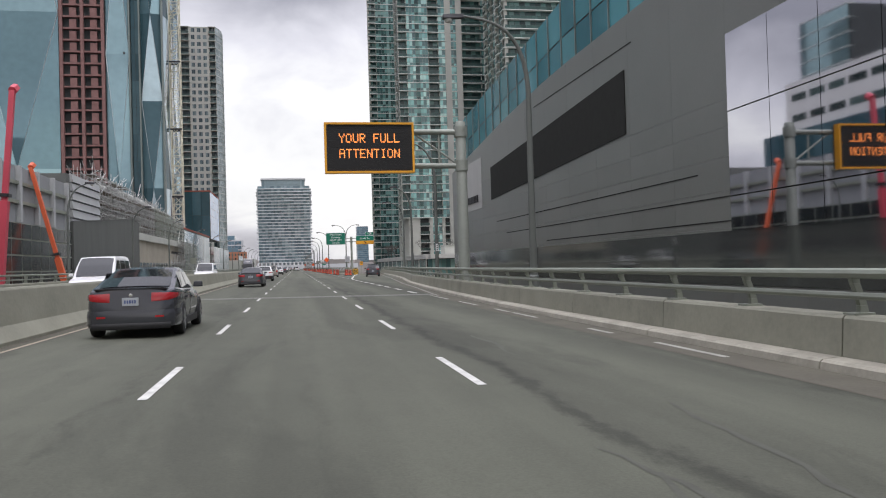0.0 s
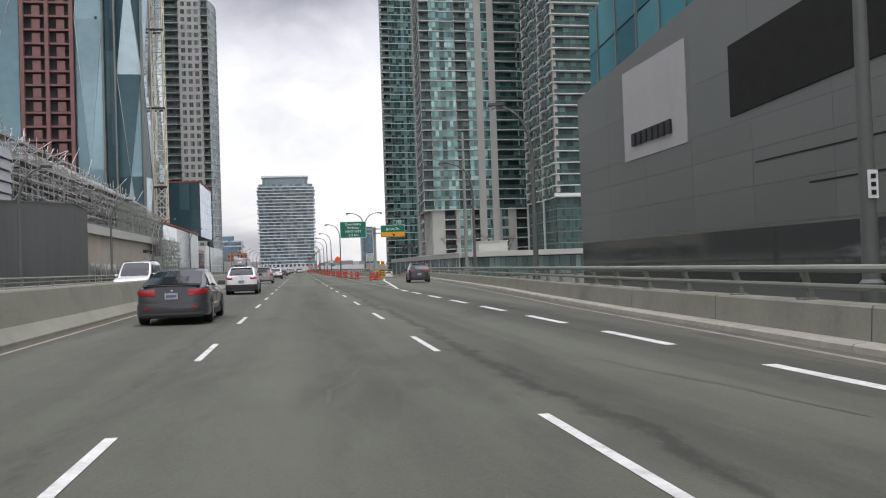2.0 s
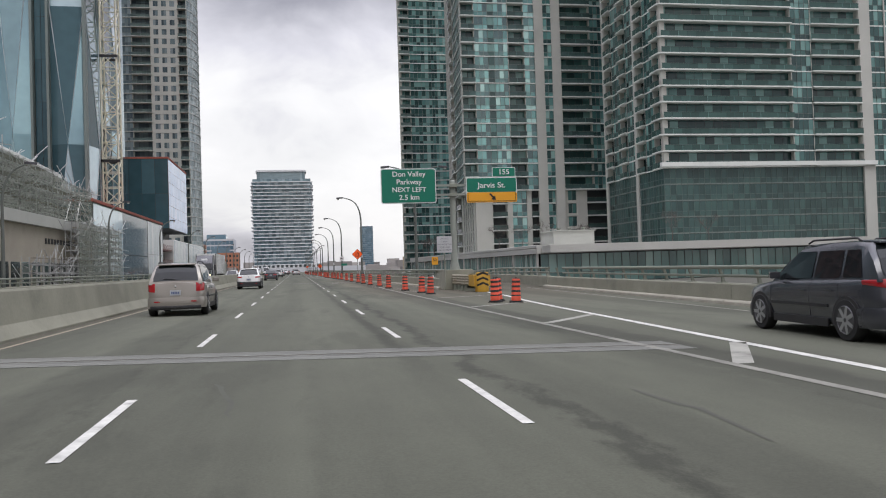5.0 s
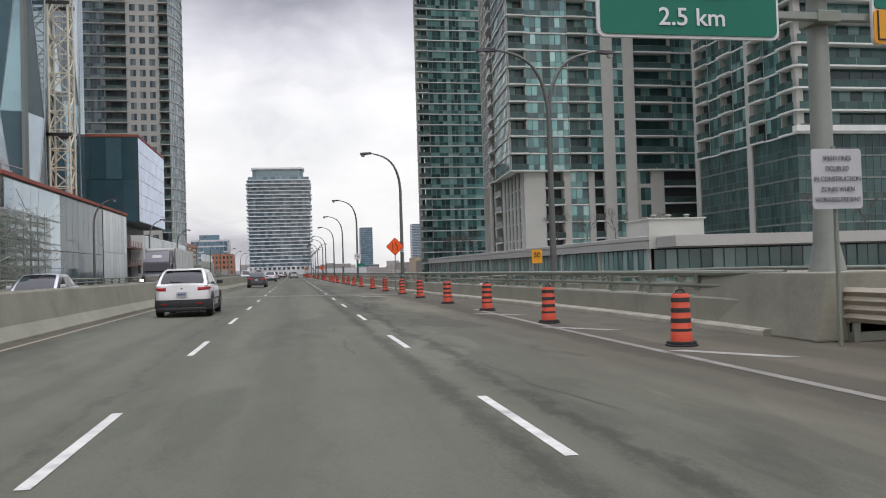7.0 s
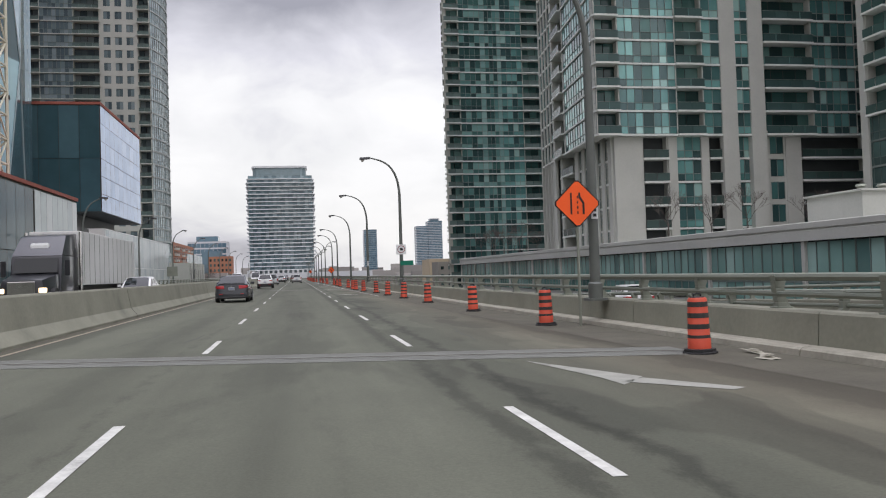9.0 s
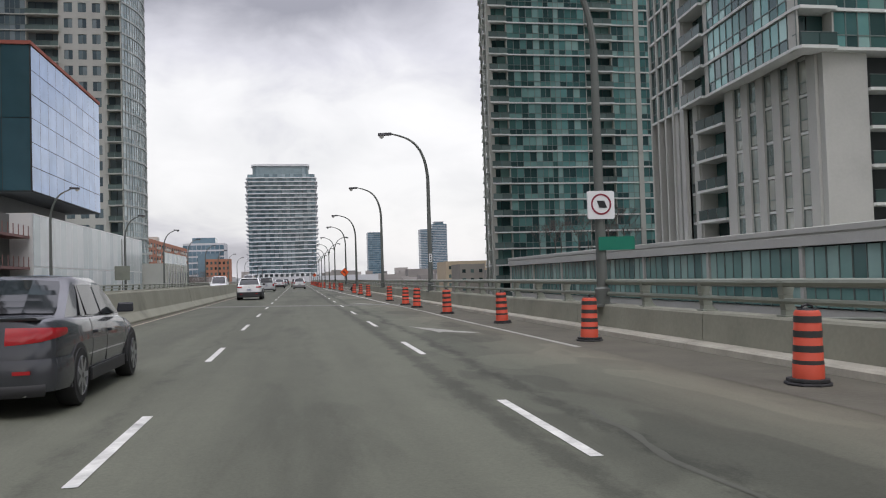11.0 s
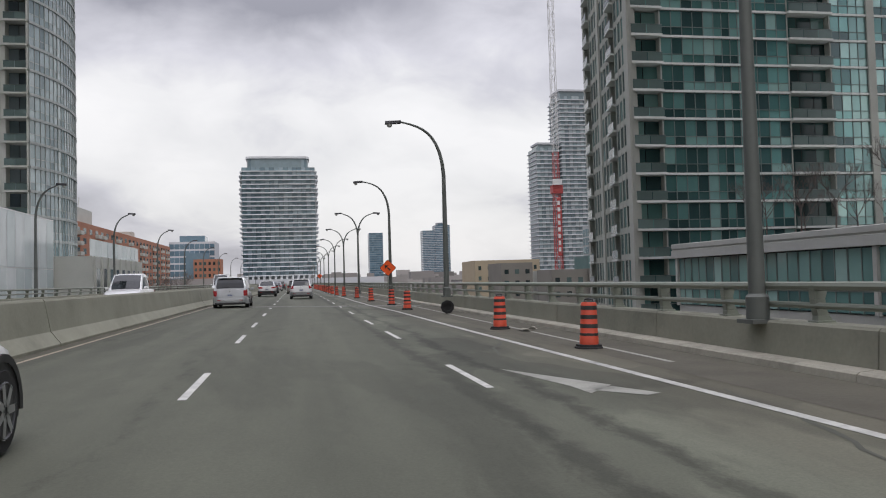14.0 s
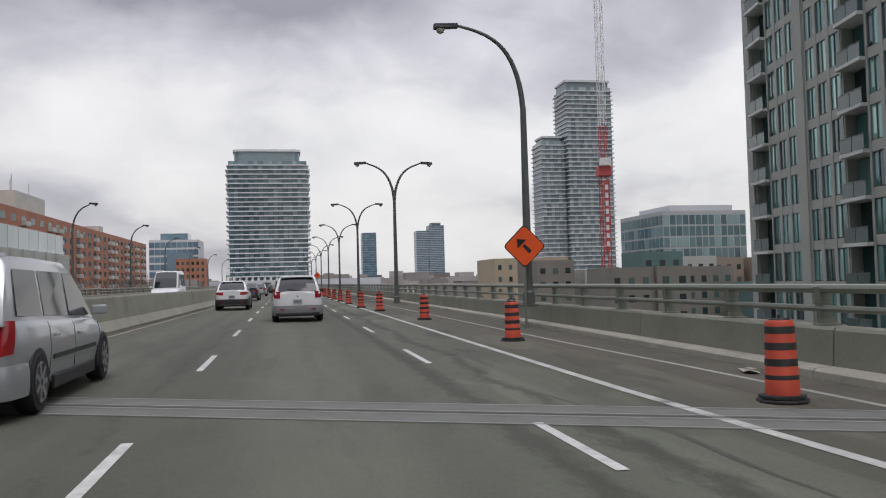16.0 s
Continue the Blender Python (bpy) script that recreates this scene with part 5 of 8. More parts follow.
arc = [-24.4 + 2.35 * i for i in range(20)]
back = Geo()
for d0, d1 in zip(arc, arc[1:]):
    (xa, ya), (xb, yb) = on_bow(d0, -0.12), on_bow(d1, -0.12)
    back.face((xa, ya, -8), (xb, yb, -8), (xb, yb, 102.4), (xa, ya, 102.4))
part("flank_wall", back, CORE, beige_tower)
panes, bars = Geo(), Geo()
for k in range(38):
    z = -7.4 + 2.88 * k
    ring = [on_bow(d, 0.13) for d in arc] + [on_bow(d, -0.3) for d in reversed(arc)]
    n = len(ring)
    g = Geo()
    g.v = [(x, y, z) for x, y in ring] + [(x, y, z + 0.34) for x, y in ring]
    g.f = [tuple(reversed(range(n))), tuple(range(n, 2 * n))] + [(i, (i + 1) % n, n + (i + 1) % n, n + i) for i in range(n)]
    part("spandrel", g, BOWFRAME, beige_tower)
    for i, (d0, d1) in enumerate(zip(arc, arc[1:])):
        (xa, ya), (xb, yb) = on_bow(d0 + 0.12), on_bow(d1 - 0.12)
        for z0, z1 in ((z + 0.34, z + 1.2), (z + 1.27, z + 2.88)):
            panes.face((xa, ya, z0), (xb, yb, z0), (xb, yb, z1), (xa, ya, z1))
        (xc, yc), (xd, yd) = on_bow(d0, 0.07), on_bow(d0, -0.1)
        r = 0.085 if i % 3 == 0 else 0.045
        bars.hexa([(xc, yc - r, z + 0.34), (xc, yc + r, z + 0.34), (xd, yd + r, z + 0.34), (xd, yd - r, z + 0.34), (xc, yc - r, z + 2.88), (xc, yc + r, z + 2.88), (xd, yd + r, z + 2.88), (xd, yd - r, z + 2.88)])
        bars.hexa([(*on_bow(d0, 0.04), z + 1.2), (*on_bow(d1, 0.04), z + 1.2), (*on_bow(d1, -0.1), z + 1.2), (*on_bow(d0, -0.1), z + 1.2), (*on_bow(d0, 0.04), z + 1.27), (*on_bow(d1, 0.04), z + 1.27), (*on_bow(d1, -0.1), z + 1.27), (*on_bow(d0, -0.1), z + 1.27)])
part("flank_glazing", big_mesh(panes, "flank_glazing", BOWGLASS), BOWGLASS, beige_tower, kind="stuff")
part("flank_framing", big_mesh(bars, "flank_framing", BOWFRAME), BOWFRAME, beige_tower, kind="stuff")
# low beige block with terrace
terr = block("beige_terrace_building", "low beige building with square windows and a glazed terrace", -45, -23.0, 341.5, 372, 5.0, BEIGE)
for i in range(8):
    g = Geo()
    y = 343 + i * 3.5
    g.box(-23.0, -22.94, y, y + 2.0, 0.2, 3.6)
    part("window", g, DARKGLASS, terr)
    g = Geo()
    g.box(-23.0, -22.8, y - 0.9, y - 0.3, -2, 5.0)
    part("pilaster", g, BEIGE, terr)
for i in range(10):
    g = Geo()
    y = 342 + i * 2.9
    g.box(-23.4, -23.34, y, y + 2.7, 5.05, 7.0)
    part("terrace_glass", g, PALEGLASS, terr)

# ---- left side near the start: lifts, and the buildings that the mirror glass shows ----
def boom_lift(x, y, foot, knee, tip, mat, label):
    """Telescopic boom: chassis with wheels, turret, two sleeved boom sections and a basket."""
    root = thing("boom_lift", label, "lift", (x, y, -8))
    g = Geo()
    g.box(-1.1, 1.1, -1.6, 1.6, 0.5, 1.1)
    part("chassis", g, mat, root, bevel=0.08)
    for u in (-1, 1):
        for v in (-1.1, 1.1):
            g = Geo()
            g.lathe([(0.3, -0.18), (0.5, -0.16), (0.5, 0.16), (0.3, 0.18)], 16, (u * 1.15, v, 0.5), "x")
            part("wheel", g, DARKMETAL, root)
    g = Geo()
    g.box(-0.9, 0.9, -1.2, 1.2, 1.1, 2.2)
    part("turret", g, mat, root, bevel=0.1)
    for p, q, r, nm in ((foot, knee, 0.42, "outer_boom"), (knee, tip, 0.28, "inner_boom")):
        g = Geo()
        g.tube([p, q], r, 4)
        part(nm, g, mat, root, bevel=0.03)
    g = Geo()
    g.tube([tip, (tip[0] + 0.1, tip[1] + 0.5, tip[2] + 0.35)], 0.34, 6)
    part("boom_head", g, mat, root, bevel=0.03)
    g = Geo()
    d = (Vector(tip) - Vector(knee)).normalized()
    a = Vector(knee) + d * 0.3
    g.tube([a, a + d * 0.25], 0.52, 4)
    part("boom_collar", g, DARKMETAL, root)


PINKRED = surf("faded_red_boom", (0.52, 0.06, 0.09), 0.5, var=0.12, stain=0.1)
ORANGERED = surf("orange_boom", (0.60, 0.11, 0.04), 0.5, var=0.12, stain=0.1)
boom_lift(-22.5, 66, (0, 0, 2.0), (0.95, 0, 15.0), (1.65, 0, 23.4), PINKRED, "faded red boom lift with its boom raised")
boom_lift(-22.1, 90, (0, 0.0, 2.0), (-2.3, 0, 11.0), (-4.75, 0, 20.5), ORANGERED, "orange boom lift leaning over the building")
opp = block("pale_office_building", "pale panelled office building with strip windows", -50, -27.0, -60, 38, 13.5, WHITEWALL)
for i in range(20):
    for z in (4.0, 7.2, 10.4):
        g = Geo()
        y = -58 + i * 4.7
        g.box(-27.0, -26.95, y, y + 3.6, z, z + 1.5)
        part("window", g, DARKGLASS, opp)
tower("mirrored_tower", "blue-grey glass tower behind the white office", [(Face("X", -90, 159), rep(6, (2.9, "w")))], -7.5, 20, 3.2, (-110, -90.5, 159, 176.4), glass=SKYGLASS, singles=0)
strip_office = block("white_strip_office", "white panelled building with strip windows over a dark glass front", -80, -60, 60, 138, 33, WHITEWALL)
for i in range(14):
    for z in (25.6, 29.4):
        g = Geo()
        y = 63 + i * 5.3
        g.box(-60, -59.94, y, y + 4.2, z, z + 1.3)
        part("window", g, DARKGLASS, strip_office)
for i in range(16):
    for k in range(5):
        g = Geo()
        y = 62 + i * 5.2
        g.box(-60, -59.6, y + 0.06, y + 5.14, -4 + k * 5.6, 1.5 + k * 5.6)
        part("glass_front", g, DEEPGLASS, strip_office)
board = thing("advertising_screen", "large dark screen with orange shapes on a glass front", "screen")
g = Geo()
g.box(-59.62, -59.2, 96, 119, 10, 20)
for y in (98, 117):
    g.box(-59.5, -59.3, y, y + 0.4, -8, 10)
part("panel", g, BLACKTILE, board)
for i, (a, b, c, d) in enumerate(((99, 102.5, 12, 19), (104.5, 108, 11.5, 16), (110, 113, 13, 19), (114.6, 117.8, 11.6, 17.5))):
    g = Geo()
    g.lathe([(0.05, -0.04), (1.0, -0.02), (1.0, 0.0)], 14, (0, 0, 0), "x")
    g.v = [(-59.16 + x, (a + b) / 2 + y * (b - a) / 2, (c + d) / 2 + z * (d - c) / 2) for x, y, z in g.v]
    part("patch", g, glow("screen_orange", (1.0, 0.25, 0.06), 0.6), board)

# ---- distance ----
def rounded(g, x0, x1, y0, y1, z0, z1, r):
    """A flat slab with rounded corners in plan."""
    ring = []
    for cx, cy, a0 in ((x1 - r, y1 - r, 0), (x0 + r, y1 - r, 90), (x0 + r, y0 + r, 180), (x1 - r, y0 + r, 270)):
        ring += [(cx + r * math.cos(radians(a0 + a)), cy + r * math.sin(radians(a0 + a))) for a in (0, 22.5, 45, 67.5, 90)]
    g.face(*[(x, y, z1) for x, y in ring])
    g.face(*[(x, y, z0) for x, y in reversed(ring)])
    for (xa, ya), (xb, yb) in zip(ring, ring[1:] + ring[:1]):
        g.face((xa, ya, z0), (xb, yb, z0), (xb, yb, z1), (xa, ya, z1))


def banded_tower(name, label, x0, x1, y0, y1, z0, floors, h, slab_mat, glass, crown=None, legs=0.0, out=1.4, bend=0.0):
    """A far block with continuous pale balcony bands; each storey is a slab and a ring of glass."""
    root = thing(name, label, "tower block")
    for k in range(floors):
        z = z0 + k * h
        s, w = Geo(), Geo()
        e = out * (0.7 if k % 3 == 0 else 1.0)
        if bend:
            rounded(s, x0 - e, x1 + e, y0 - e, y1 + e, z, z + 0.2 * h, bend)
        else:
            s.box(x0 - e, x1 + e, y0 - e, y1 + e, z, z + 0.2 * h)
        part("balcony_band", s, slab_mat, root)
        n = max(3, round((x1 - x0) / 3.2))
        for i in range(n):
            a, b = x0 + (x1 - x0) * i / n + 0.1, x0 + (x1 - x0) * (i + 1) / n - 0.1
            w.face((a, y0, z + 0.2 * h), (b, y0, z + 0.2 * h), (b, y0, z + h), (a, y0, z + h))
        for x in (x0, x1):
            w.face((x, y0, z + 0.2 * h), (x, y1, z + 0.2 * h), (x, y1, z + h), (x, y0, z + h))
        part("glass_storey", big_mesh(w, "glass_storey", glass), glass, root)
    g = Geo()
    g.box(x0 + 0.3, x1 - 0.3, y0 + 0.3, y1 - 0.3, z0, z0 + floors * h)
    part("core", g, CORE, root)
    top = z0 + floors * h
    if crown:
        g = Geo()
        rounded(g, x0 + crown[0], x1 - crown[1], y0 + 3, y1 - 3, top, top + crown[2], max(bend, 0.5))
        part("crown", g, glass, root)
        g = Geo()
        rounded(g, x0 + crown[0] - 0.8, x1 - crown[1] + 0.8, y0 + 2, y1 - 2, top + crown[2] - 1.2, top + crown[2] + 0.3, max(bend, 0.5))
        part("crown_rim", g, slab_mat, root)
    if legs:
        g = Geo()
        g.box(x0 + 4, x1 - 4, y0 + 3, y1 - 3, -8, z0)
        part("lobby", g, GREYGLASS, root)
        for x in np.linspace(x0 - 2, x1 + 2, 15):
            g = Geo()
            g.tube([(x, y0 - 1, -8), (x + 0.8, y0, z0)], 0.9, 6)
            part("column", g, slab_mat, root)
    else:
        g = Geo()
        g.box(x0, x1, y0, y1, -8, z0)
        part("base", g, slab_mat, root)
    return root


PALEBAND = surf("pale_band", (0.60, 0.62, 0.62), 0.7, var=0.08, scale=0.1)
GREYBAND = surf("grey_band", (0.50, 0.515, 0.53), 0.7, var=0.08, scale=0.1)
FARDEEP = pane_material("far_deep_glass", [(0.14, 0.205, 0.225), (0.19, 0.26, 0.28), (0.11, 0.165, 0.185), (0.24, 0.31, 0.33)], 0.12)
banded_tower("white_condo_tower", "pale grey condominium block wrapped in white balconies", -36.4, 15.0, 830, 862, 6.5, 25, 3.1, PALEBAND, FARDEEP, crown=(3.5, 4.5, 8.0), legs=1.0, out=2.2, bend=5.0)
g = Geo()
g.box(-70, 60, 800, 870, -8, 4)
solid("low_block", g, GREYBAND, "low pale building at the foot of the tower", "building")
banded_tower("grey_residential_tower", "tall grey residential tower with horizontal balcony bands", 202.5, 236.5, 833, 860, -4, 44, 3.25, GREYBAND, FARPALE, crown=(0.5, 0.5, 5.5), out=1.2)
banded_tower("grey_residential_tower", "shorter grey residential tower with balcony bands", 184, 202, 838, 860, -4, 32, 3.25, GREYBAND, FARPALE, crown=(2, 2, 4), out=1.0)
# band colour of the slim tower is lightened to paint in distance haze
banded_tower("slim_dark_tower", "slim dark grey tower far off", 102, 121, 1368, 1390, -6, 23, 3.2, surf("hazed_band", (0.21, 0.26, 0.29), 0.7), FARBLUE, out=0.1)
banded_tower("stepped_glass_tower", "stepped pale blue glass tower far off", 246, 270, 1800, 1830, -6, 30, 3.4, GREYBAND, FARBLUE, out=0.5)
banded_tower("stepped_glass_tower", "taller pale blue glass tower far off", 270.5, 300, 1800, 1830, -6, 33, 3.4, GREYBAND, FARBLUE, crown=(6, 6, 5), out=0.5)

mast = thing("tower_crane", "red and white lattice tower crane with slanting jib", "crane")
lattice(mast, 62.3, 430, -8, 21, 1.5, 2.0, 0.1, lambda k: WHITEWALL if k < 5 else RED, "mast_section")
lattice(mast, 62.3, 430, 23, 78, 1.2, 2.0, 0.07, lambda k: RED if k < 4 else WHITEWALL, "mast_section")
g = Geo()
g.box(61.0, 63.6, 429, 431, 21, 23)
part("cab", g, RED, mast, bevel=0.1)
g = Geo()
g.box(60.9, 63.2, 428.4, 428.8, 23, 24.4)
part("ballast", g, WHITEWALL, mast)
g = Geo()
g.box(61.9, 62.7, 428.9, 429.1, 6, 20)
part("banner", g, RED, mast, "red banner down the mast")
for k in range(8):
    g = Geo()
    g.box(62.0, 62.6, 428.84, 428.9, 7 + 1.6 * k, 8 + 1.6 * k)
    part("banner_bar", g, WHITEWALL, mast)


def gridded(name, label, face, width, z0, floors, h, bays, body, wall, glass, depth, wide=0.62, tall=0.6, balcony=()):
    """A plain block with a grid of single windows, some bays with pale balconies."""
    root = thing(name, label, "building")
    g = Geo()
    face.block(g, 0, width, -depth, 0, -8, z0 + floors * h + 0.8)
    part("wall", g, wall, root)
    w = width / bays
    for i in range(bays):
        for k in range(floors):
            a, z = i * w + w * (1 - wide) / 2, z0 + k * h + h * (1 - tall) / 2
            g = Geo()
            face.block(g, a, a + w * wide, 0.0, 0.05, z, z + h * tall)
            part("window", g, glass, root)
            if i in balcony:
                g = Geo()
                face.block(g, a - 0.2, a + w * wide + 0.2, 0.05, 1.1, z0 + k * h, z0 + k * h + 1.0)
                part("balcony", g, body, root)
    return root


gridded("brick_apartment_block", "long orange brick apartment block with pale balconies", Face("X", -56, 452), 174, -1, 7, 2.75, 26, BEIGE, BRICK, DARKGLASS, 18, 0.46, 0.55, (2, 5, 6, 9, 12, 15, 16, 19, 22, 24))
g = Geo()
g.box(-72, -58, 470, 492, 19, 23.5)
g.box(-70, -60, 560, 566, 20, 22)
for x, y in ((-60, 474), (-62, 480), (-64, 486), (-61, 490)):
    g.tube([(x, y, 23), (x, y, 27.5)], 0.12, 4)
solid("roof_plant", g, BEIGE, "roof plant with aerials on the brick block", "plant room")
gridded("glass_office_block", "stepped glass office block with white bracing", Face("y", -76, 760), 27, -2, 7, 4.2, 9, PALEBAND, GREYBAND, FARBLUE, 30, 0.94, 0.74)
g = Geo()
g.box(-70, -55, 762, 780, 28, 32)
g.box(-66, -52, 758, 764, -8, 21)
solid("glass_office_wing", g, FARBLUE, "stepped blue glass wing of the office block", "building")
gridded("brick_office_block", "orange brick office block", Face("y", -60, 745), 16, -2, 5, 3.6, 6, PALEBAND, BRICK, DARKGLASS, 14, 0.5, 0.5)
green = gridded("green_glass_office", "green glass office block with dark frame", Face("y", 85.5, 452), 21, 4.6, 4, 2.6, 13, MULLION, surf("office_frame", (0.36, 0.39, 0.39), 0.6, var=0.1), pane_material("office_teal_glass", [(0.06, 0.13, 0.14), (0.09, 0.17, 0.18), (0.045, 0.10, 0.115), (0.20, 0.30, 0.30)]), 24, 0.82, 0.84)
for i in range(12):
    for k in range(4):
        g = Geo()
        g.box(85.44, 85.5, 452.3 + 1.97 * i, 453.95 + 1.97 * i, 4.85 + 2.6 * k, 7.0 + 2.6 * k)
        part("window", g, CACHE["office_teal_glass"], green)
gridded("yellow_brick_building", "old yellow brick warehouse with few windows", Face("y", 55, 490), 21, -7, 4, 3.2, 7, BEIGE, surf("yellow_brick", (0.37, 0.31, 0.215), 0.9, var=0.15, scale=0.2), DARKGLASS, 20, 0.3, 0.4)
g = Geo()
g.box(88, 104, 453.5, 470, 15, 17.2)
solid("roof_plant", g, GREYBAND, "grey plant storey on the office roof", "plant room")
LOWMATS = (BROWNWALL, surf("rusty_low_wall", (0.24, 0.12, 0.09), 0.9, var=0.3, scale=0.15), BEIGE, surf("sooty_wall", (0.20, 0.19, 0.165), 0.9, var=0.25, scale=0.15), surf("teal_shed", (0.10, 0.17, 0.16), 0.8, var=0.2, scale=0.2))
rl = random.Random(23)
x = 50.0
while x < 128:
    for row in (0, 1):
        wd, fl = rl.uniform(5, 13), rl.choice((1, 2, 2)) + row + 1
        gridded("low_shed", "low worn industrial shed beside the viaduct", Face("y", x + rl.uniform(-2, 2), 408 + row * 26 + rl.uniform(-6, 6)), wd, -7, fl, rl.uniform(2.6, 3.1), max(2, round(wd / 2.6)), BEIGE, rl.choice(LOWMATS), DARKGLASS, rl.uniform(8, 14), 0.4, 0.4)
    x += 9.5
# scattered low city that nobody could count
far = Geo()
rc = random.Random(11)
for k in range(520):
    y = rc.uniform(520, 2600)
    x = rc.uniform(-0.55, 0.62) * y
    if -45 < x < 40 and y < 900:
        continue
    w, d, hh = rc.uniform(8, 34), rc.uniform(8, 30), rc.uniform(3.5, 11) * (1 + (y > 1200) * rc.random() * 1.1)
    far.box(x, x + w, y, y + d, -8, -8 + hh + 0.003 * y)
tagged(new("far_city", big_mesh(far, "far_city", surf("far_city_walls", (0.27, 0.255, 0.24), 0.9, var=0.2, scale=0.03, isl=0.45))), "low scattered city blocks to the horizon", "city", kind="stuff")


def bare_tree(x, y, z, height, seed):
    rnd = random.Random(seed)
    root = thing("bare_tree", "leafless street tree with thin branches", "tree", (x, y, z), group="street trees")
    trunk, crown = Geo(), Geo()
    trunk.tube([(0, 0, 0), (0.05, 0, height * 0.25), (0, 0.05, height * 0.45)], [0.013 * height, 0.01 * height, 0.007 * height], 7)

    def grow(p, d, length, r, depth):
        q = p + d * length
        crown.tube([p, p.lerp(q, 0.5) + Vector((rnd.uniform(-1, 1), rnd.uniform(-1, 1), 0)) * length * 0.06, q], [r, r * 0.8, r * 0.55], 4, caps=False)
        if depth == 0:
            return
        for _ in range(4):
            e = (d + Vector((rnd.uniform(-1, 1), rnd.uniform(-1, 1), rnd.uniform(-0.2, 0.7))) * 0.75).normalized()
            grow(q, e, length * rnd.uniform(0.6, 0.8), r * 0.55, depth - 1)

    for i in range(5):
        a = i * 1.26 + rnd.uniform(-0.3, 0.3)
        grow(Vector((0, 0, height * rnd.uniform(0.25, 0.45))), Vector((math.cos(a) * 0.6, math.sin(a) * 0.6, 0.8)).normalized(), height * 0.24, 0.006 * height, 3)
    part("trunk", trunk, TREE, root, smooth=True)
    part("crown", big_mesh(crown, "crown", TREE), TREE, root)


for i, (x, y, z, hh) in enumerate(((36, 231, 3.5, 5.5), (40, 230, 3.5, 5), (44.5, 231, 3.5, 5.5), (52, 232, 3.5, 5), (50, 226, 3.5, 4.5), (60, 200.5, 3.5, 4.5), (54, 200, 3.5, 5), (32.4, 268, 3.5, 4.6), (32.8, 273, 3.5, 5.0), (32.3, 278, 3.5, 4.4), (33, 283, 3.5, 5.2), (32.5, 288, 3.5, 4.7), (33.2, 292.5, 3.5, 5.0), (32.5, 297, 3.5, 4.5), (36, 301, 3.5, 5.2), (40, 302, 3.5, 4.8), (44, 301, 3.5, 5.2), (48, 302, 3.5, 4.6),
                                   (-34, 405, -8, 13), (-38, 430, -8, 13), (-33, 455, -8, 12), (-40, 480, -8, 14), (-36, 510, -8, 13), (-42, 545, -8, 14), (-47, 590, -8, 15))):
    bare_tree(x, y, z, hh, i)

# ---- street lamps ----
GLASSLENS = surf("lamp_lens", (0.45, 0.45, 0.42), 0.25, var=0.1)


def lamp_mesh(root, arms, reach, high):
    """Tapered pole, swept arm and cobra head; arms is a list of sides (-1 towards -x, 1 towards +x)."""
    g = Geo()
    g.lathe([(0.17, 0.0), (0.17, 0.35), (0.125, 0.4), (0.085, high - 2.2)], 12)
    g.box(-0.22, 0.22, -0.22, 0.22, -0.04, 0.02)
    part("pole", g, LAMPSTEEL, root, smooth=True)
    for s in arms:
        g = Geo()
        bend = [(0, high - 2.25), (0.04, high - 1.7), (0.16, high - 1.18), (0.36, high - 0.72), (0.64, high - 0.37), (1.0, high - 0.14), (1.4, high - 0.0), (reach - 0.35, high + 0.1)]
        fine = np.linspace(0, 7, 29)
        us, zs = [np.interp(fine, range(8), [q[i] for q in bend]) for i in (0, 1)]
        soft = lambda v: [v[0]] + [(v[i - 1] + 2 * v[i] + v[i + 1]) / 4 for i in range(1, len(v) - 1)] + [v[-1]]
        for _ in range(6):
            us, zs = soft(us), soft(zs)
        g.tube([(s * u, 0, z) for u, z in zip(us, zs)], list(np.linspace(0.085, 0.04, 29)), 8)
        part("arm", g, LAMPSTEEL, root, smooth=True)
        g = Geo()
        a, b = s * (reach - 0.4), s * (reach + 0.28)
        g.hexa([(a, -0.07, high + 0.02), (b, -0.13, high - 0.02), (b, 0.13, high - 0.02), (a, 0.07, high + 0.02), (a, -0.05, high + 0.17), (b, -0.08, high + 0.13), (b, 0.08, high + 0.13), (a, 0.05, high + 0.17)])
        part("lamp_head", g, DARKMETAL, root, "dark cobra lamp head", bevel=0.03)
        g = Geo()
        g.lathe([(0.02, -0.13), (0.10, -0.09), (0.125, 0.0)], 12, (s * (reach + 0.1), 0, high - 0.02))
        part("lens", g, GLASSLENS, root, smooth=True)


proto = {}


def lamp(x, y, z, side, reach=2.5, high=8.6, label="grey steel street lamp with a curved arm"):
    key = (tuple(side), reach, high)
    m = pose(x, y, z)
    if key not in proto:
        proto[key] = thing("street_lamp", label, "street lamp", (x, y, z), group="street lamps")
        lamp_mesh(proto[key], side, reach, high - 0.5)
        return proto[key]
    return copy_thing(proto[key], m)


for x, y, reach, high in ((7.55, 25.0, 2.45, 9.1), (8.35, 47.6, 2.2, 8.6), (10.2, 71.0, 1.6, 8.15), (12.6, 94.4, 2.2, 8.6)):
    lamp(x, y, 0.45, [-1], reach, high)
for x, y, top in ((6.95, 175.3, 8.6), (6.7, 208.5, 8.55), (6.6, 231.7, 8.45), (6.55, 254.7, 8.3), (6.15, 277.8, 7.95), (6.4, 300.7, 8.2)):
    lamp(x, y, 0.53, [-1], 2.2, round(top - 0.03, 2))
lamp(9.3, 152.1, 0.2, [-1, 1], 2.3, 9.2, "grey steel street lamp with twin curved arms")
for y in (325.4, 350, 375, 400, 425, 450, 480, 515, 555, 600):
    lamp(6.05, y, 0.05, [-1, 1], 2.0, 8.5)
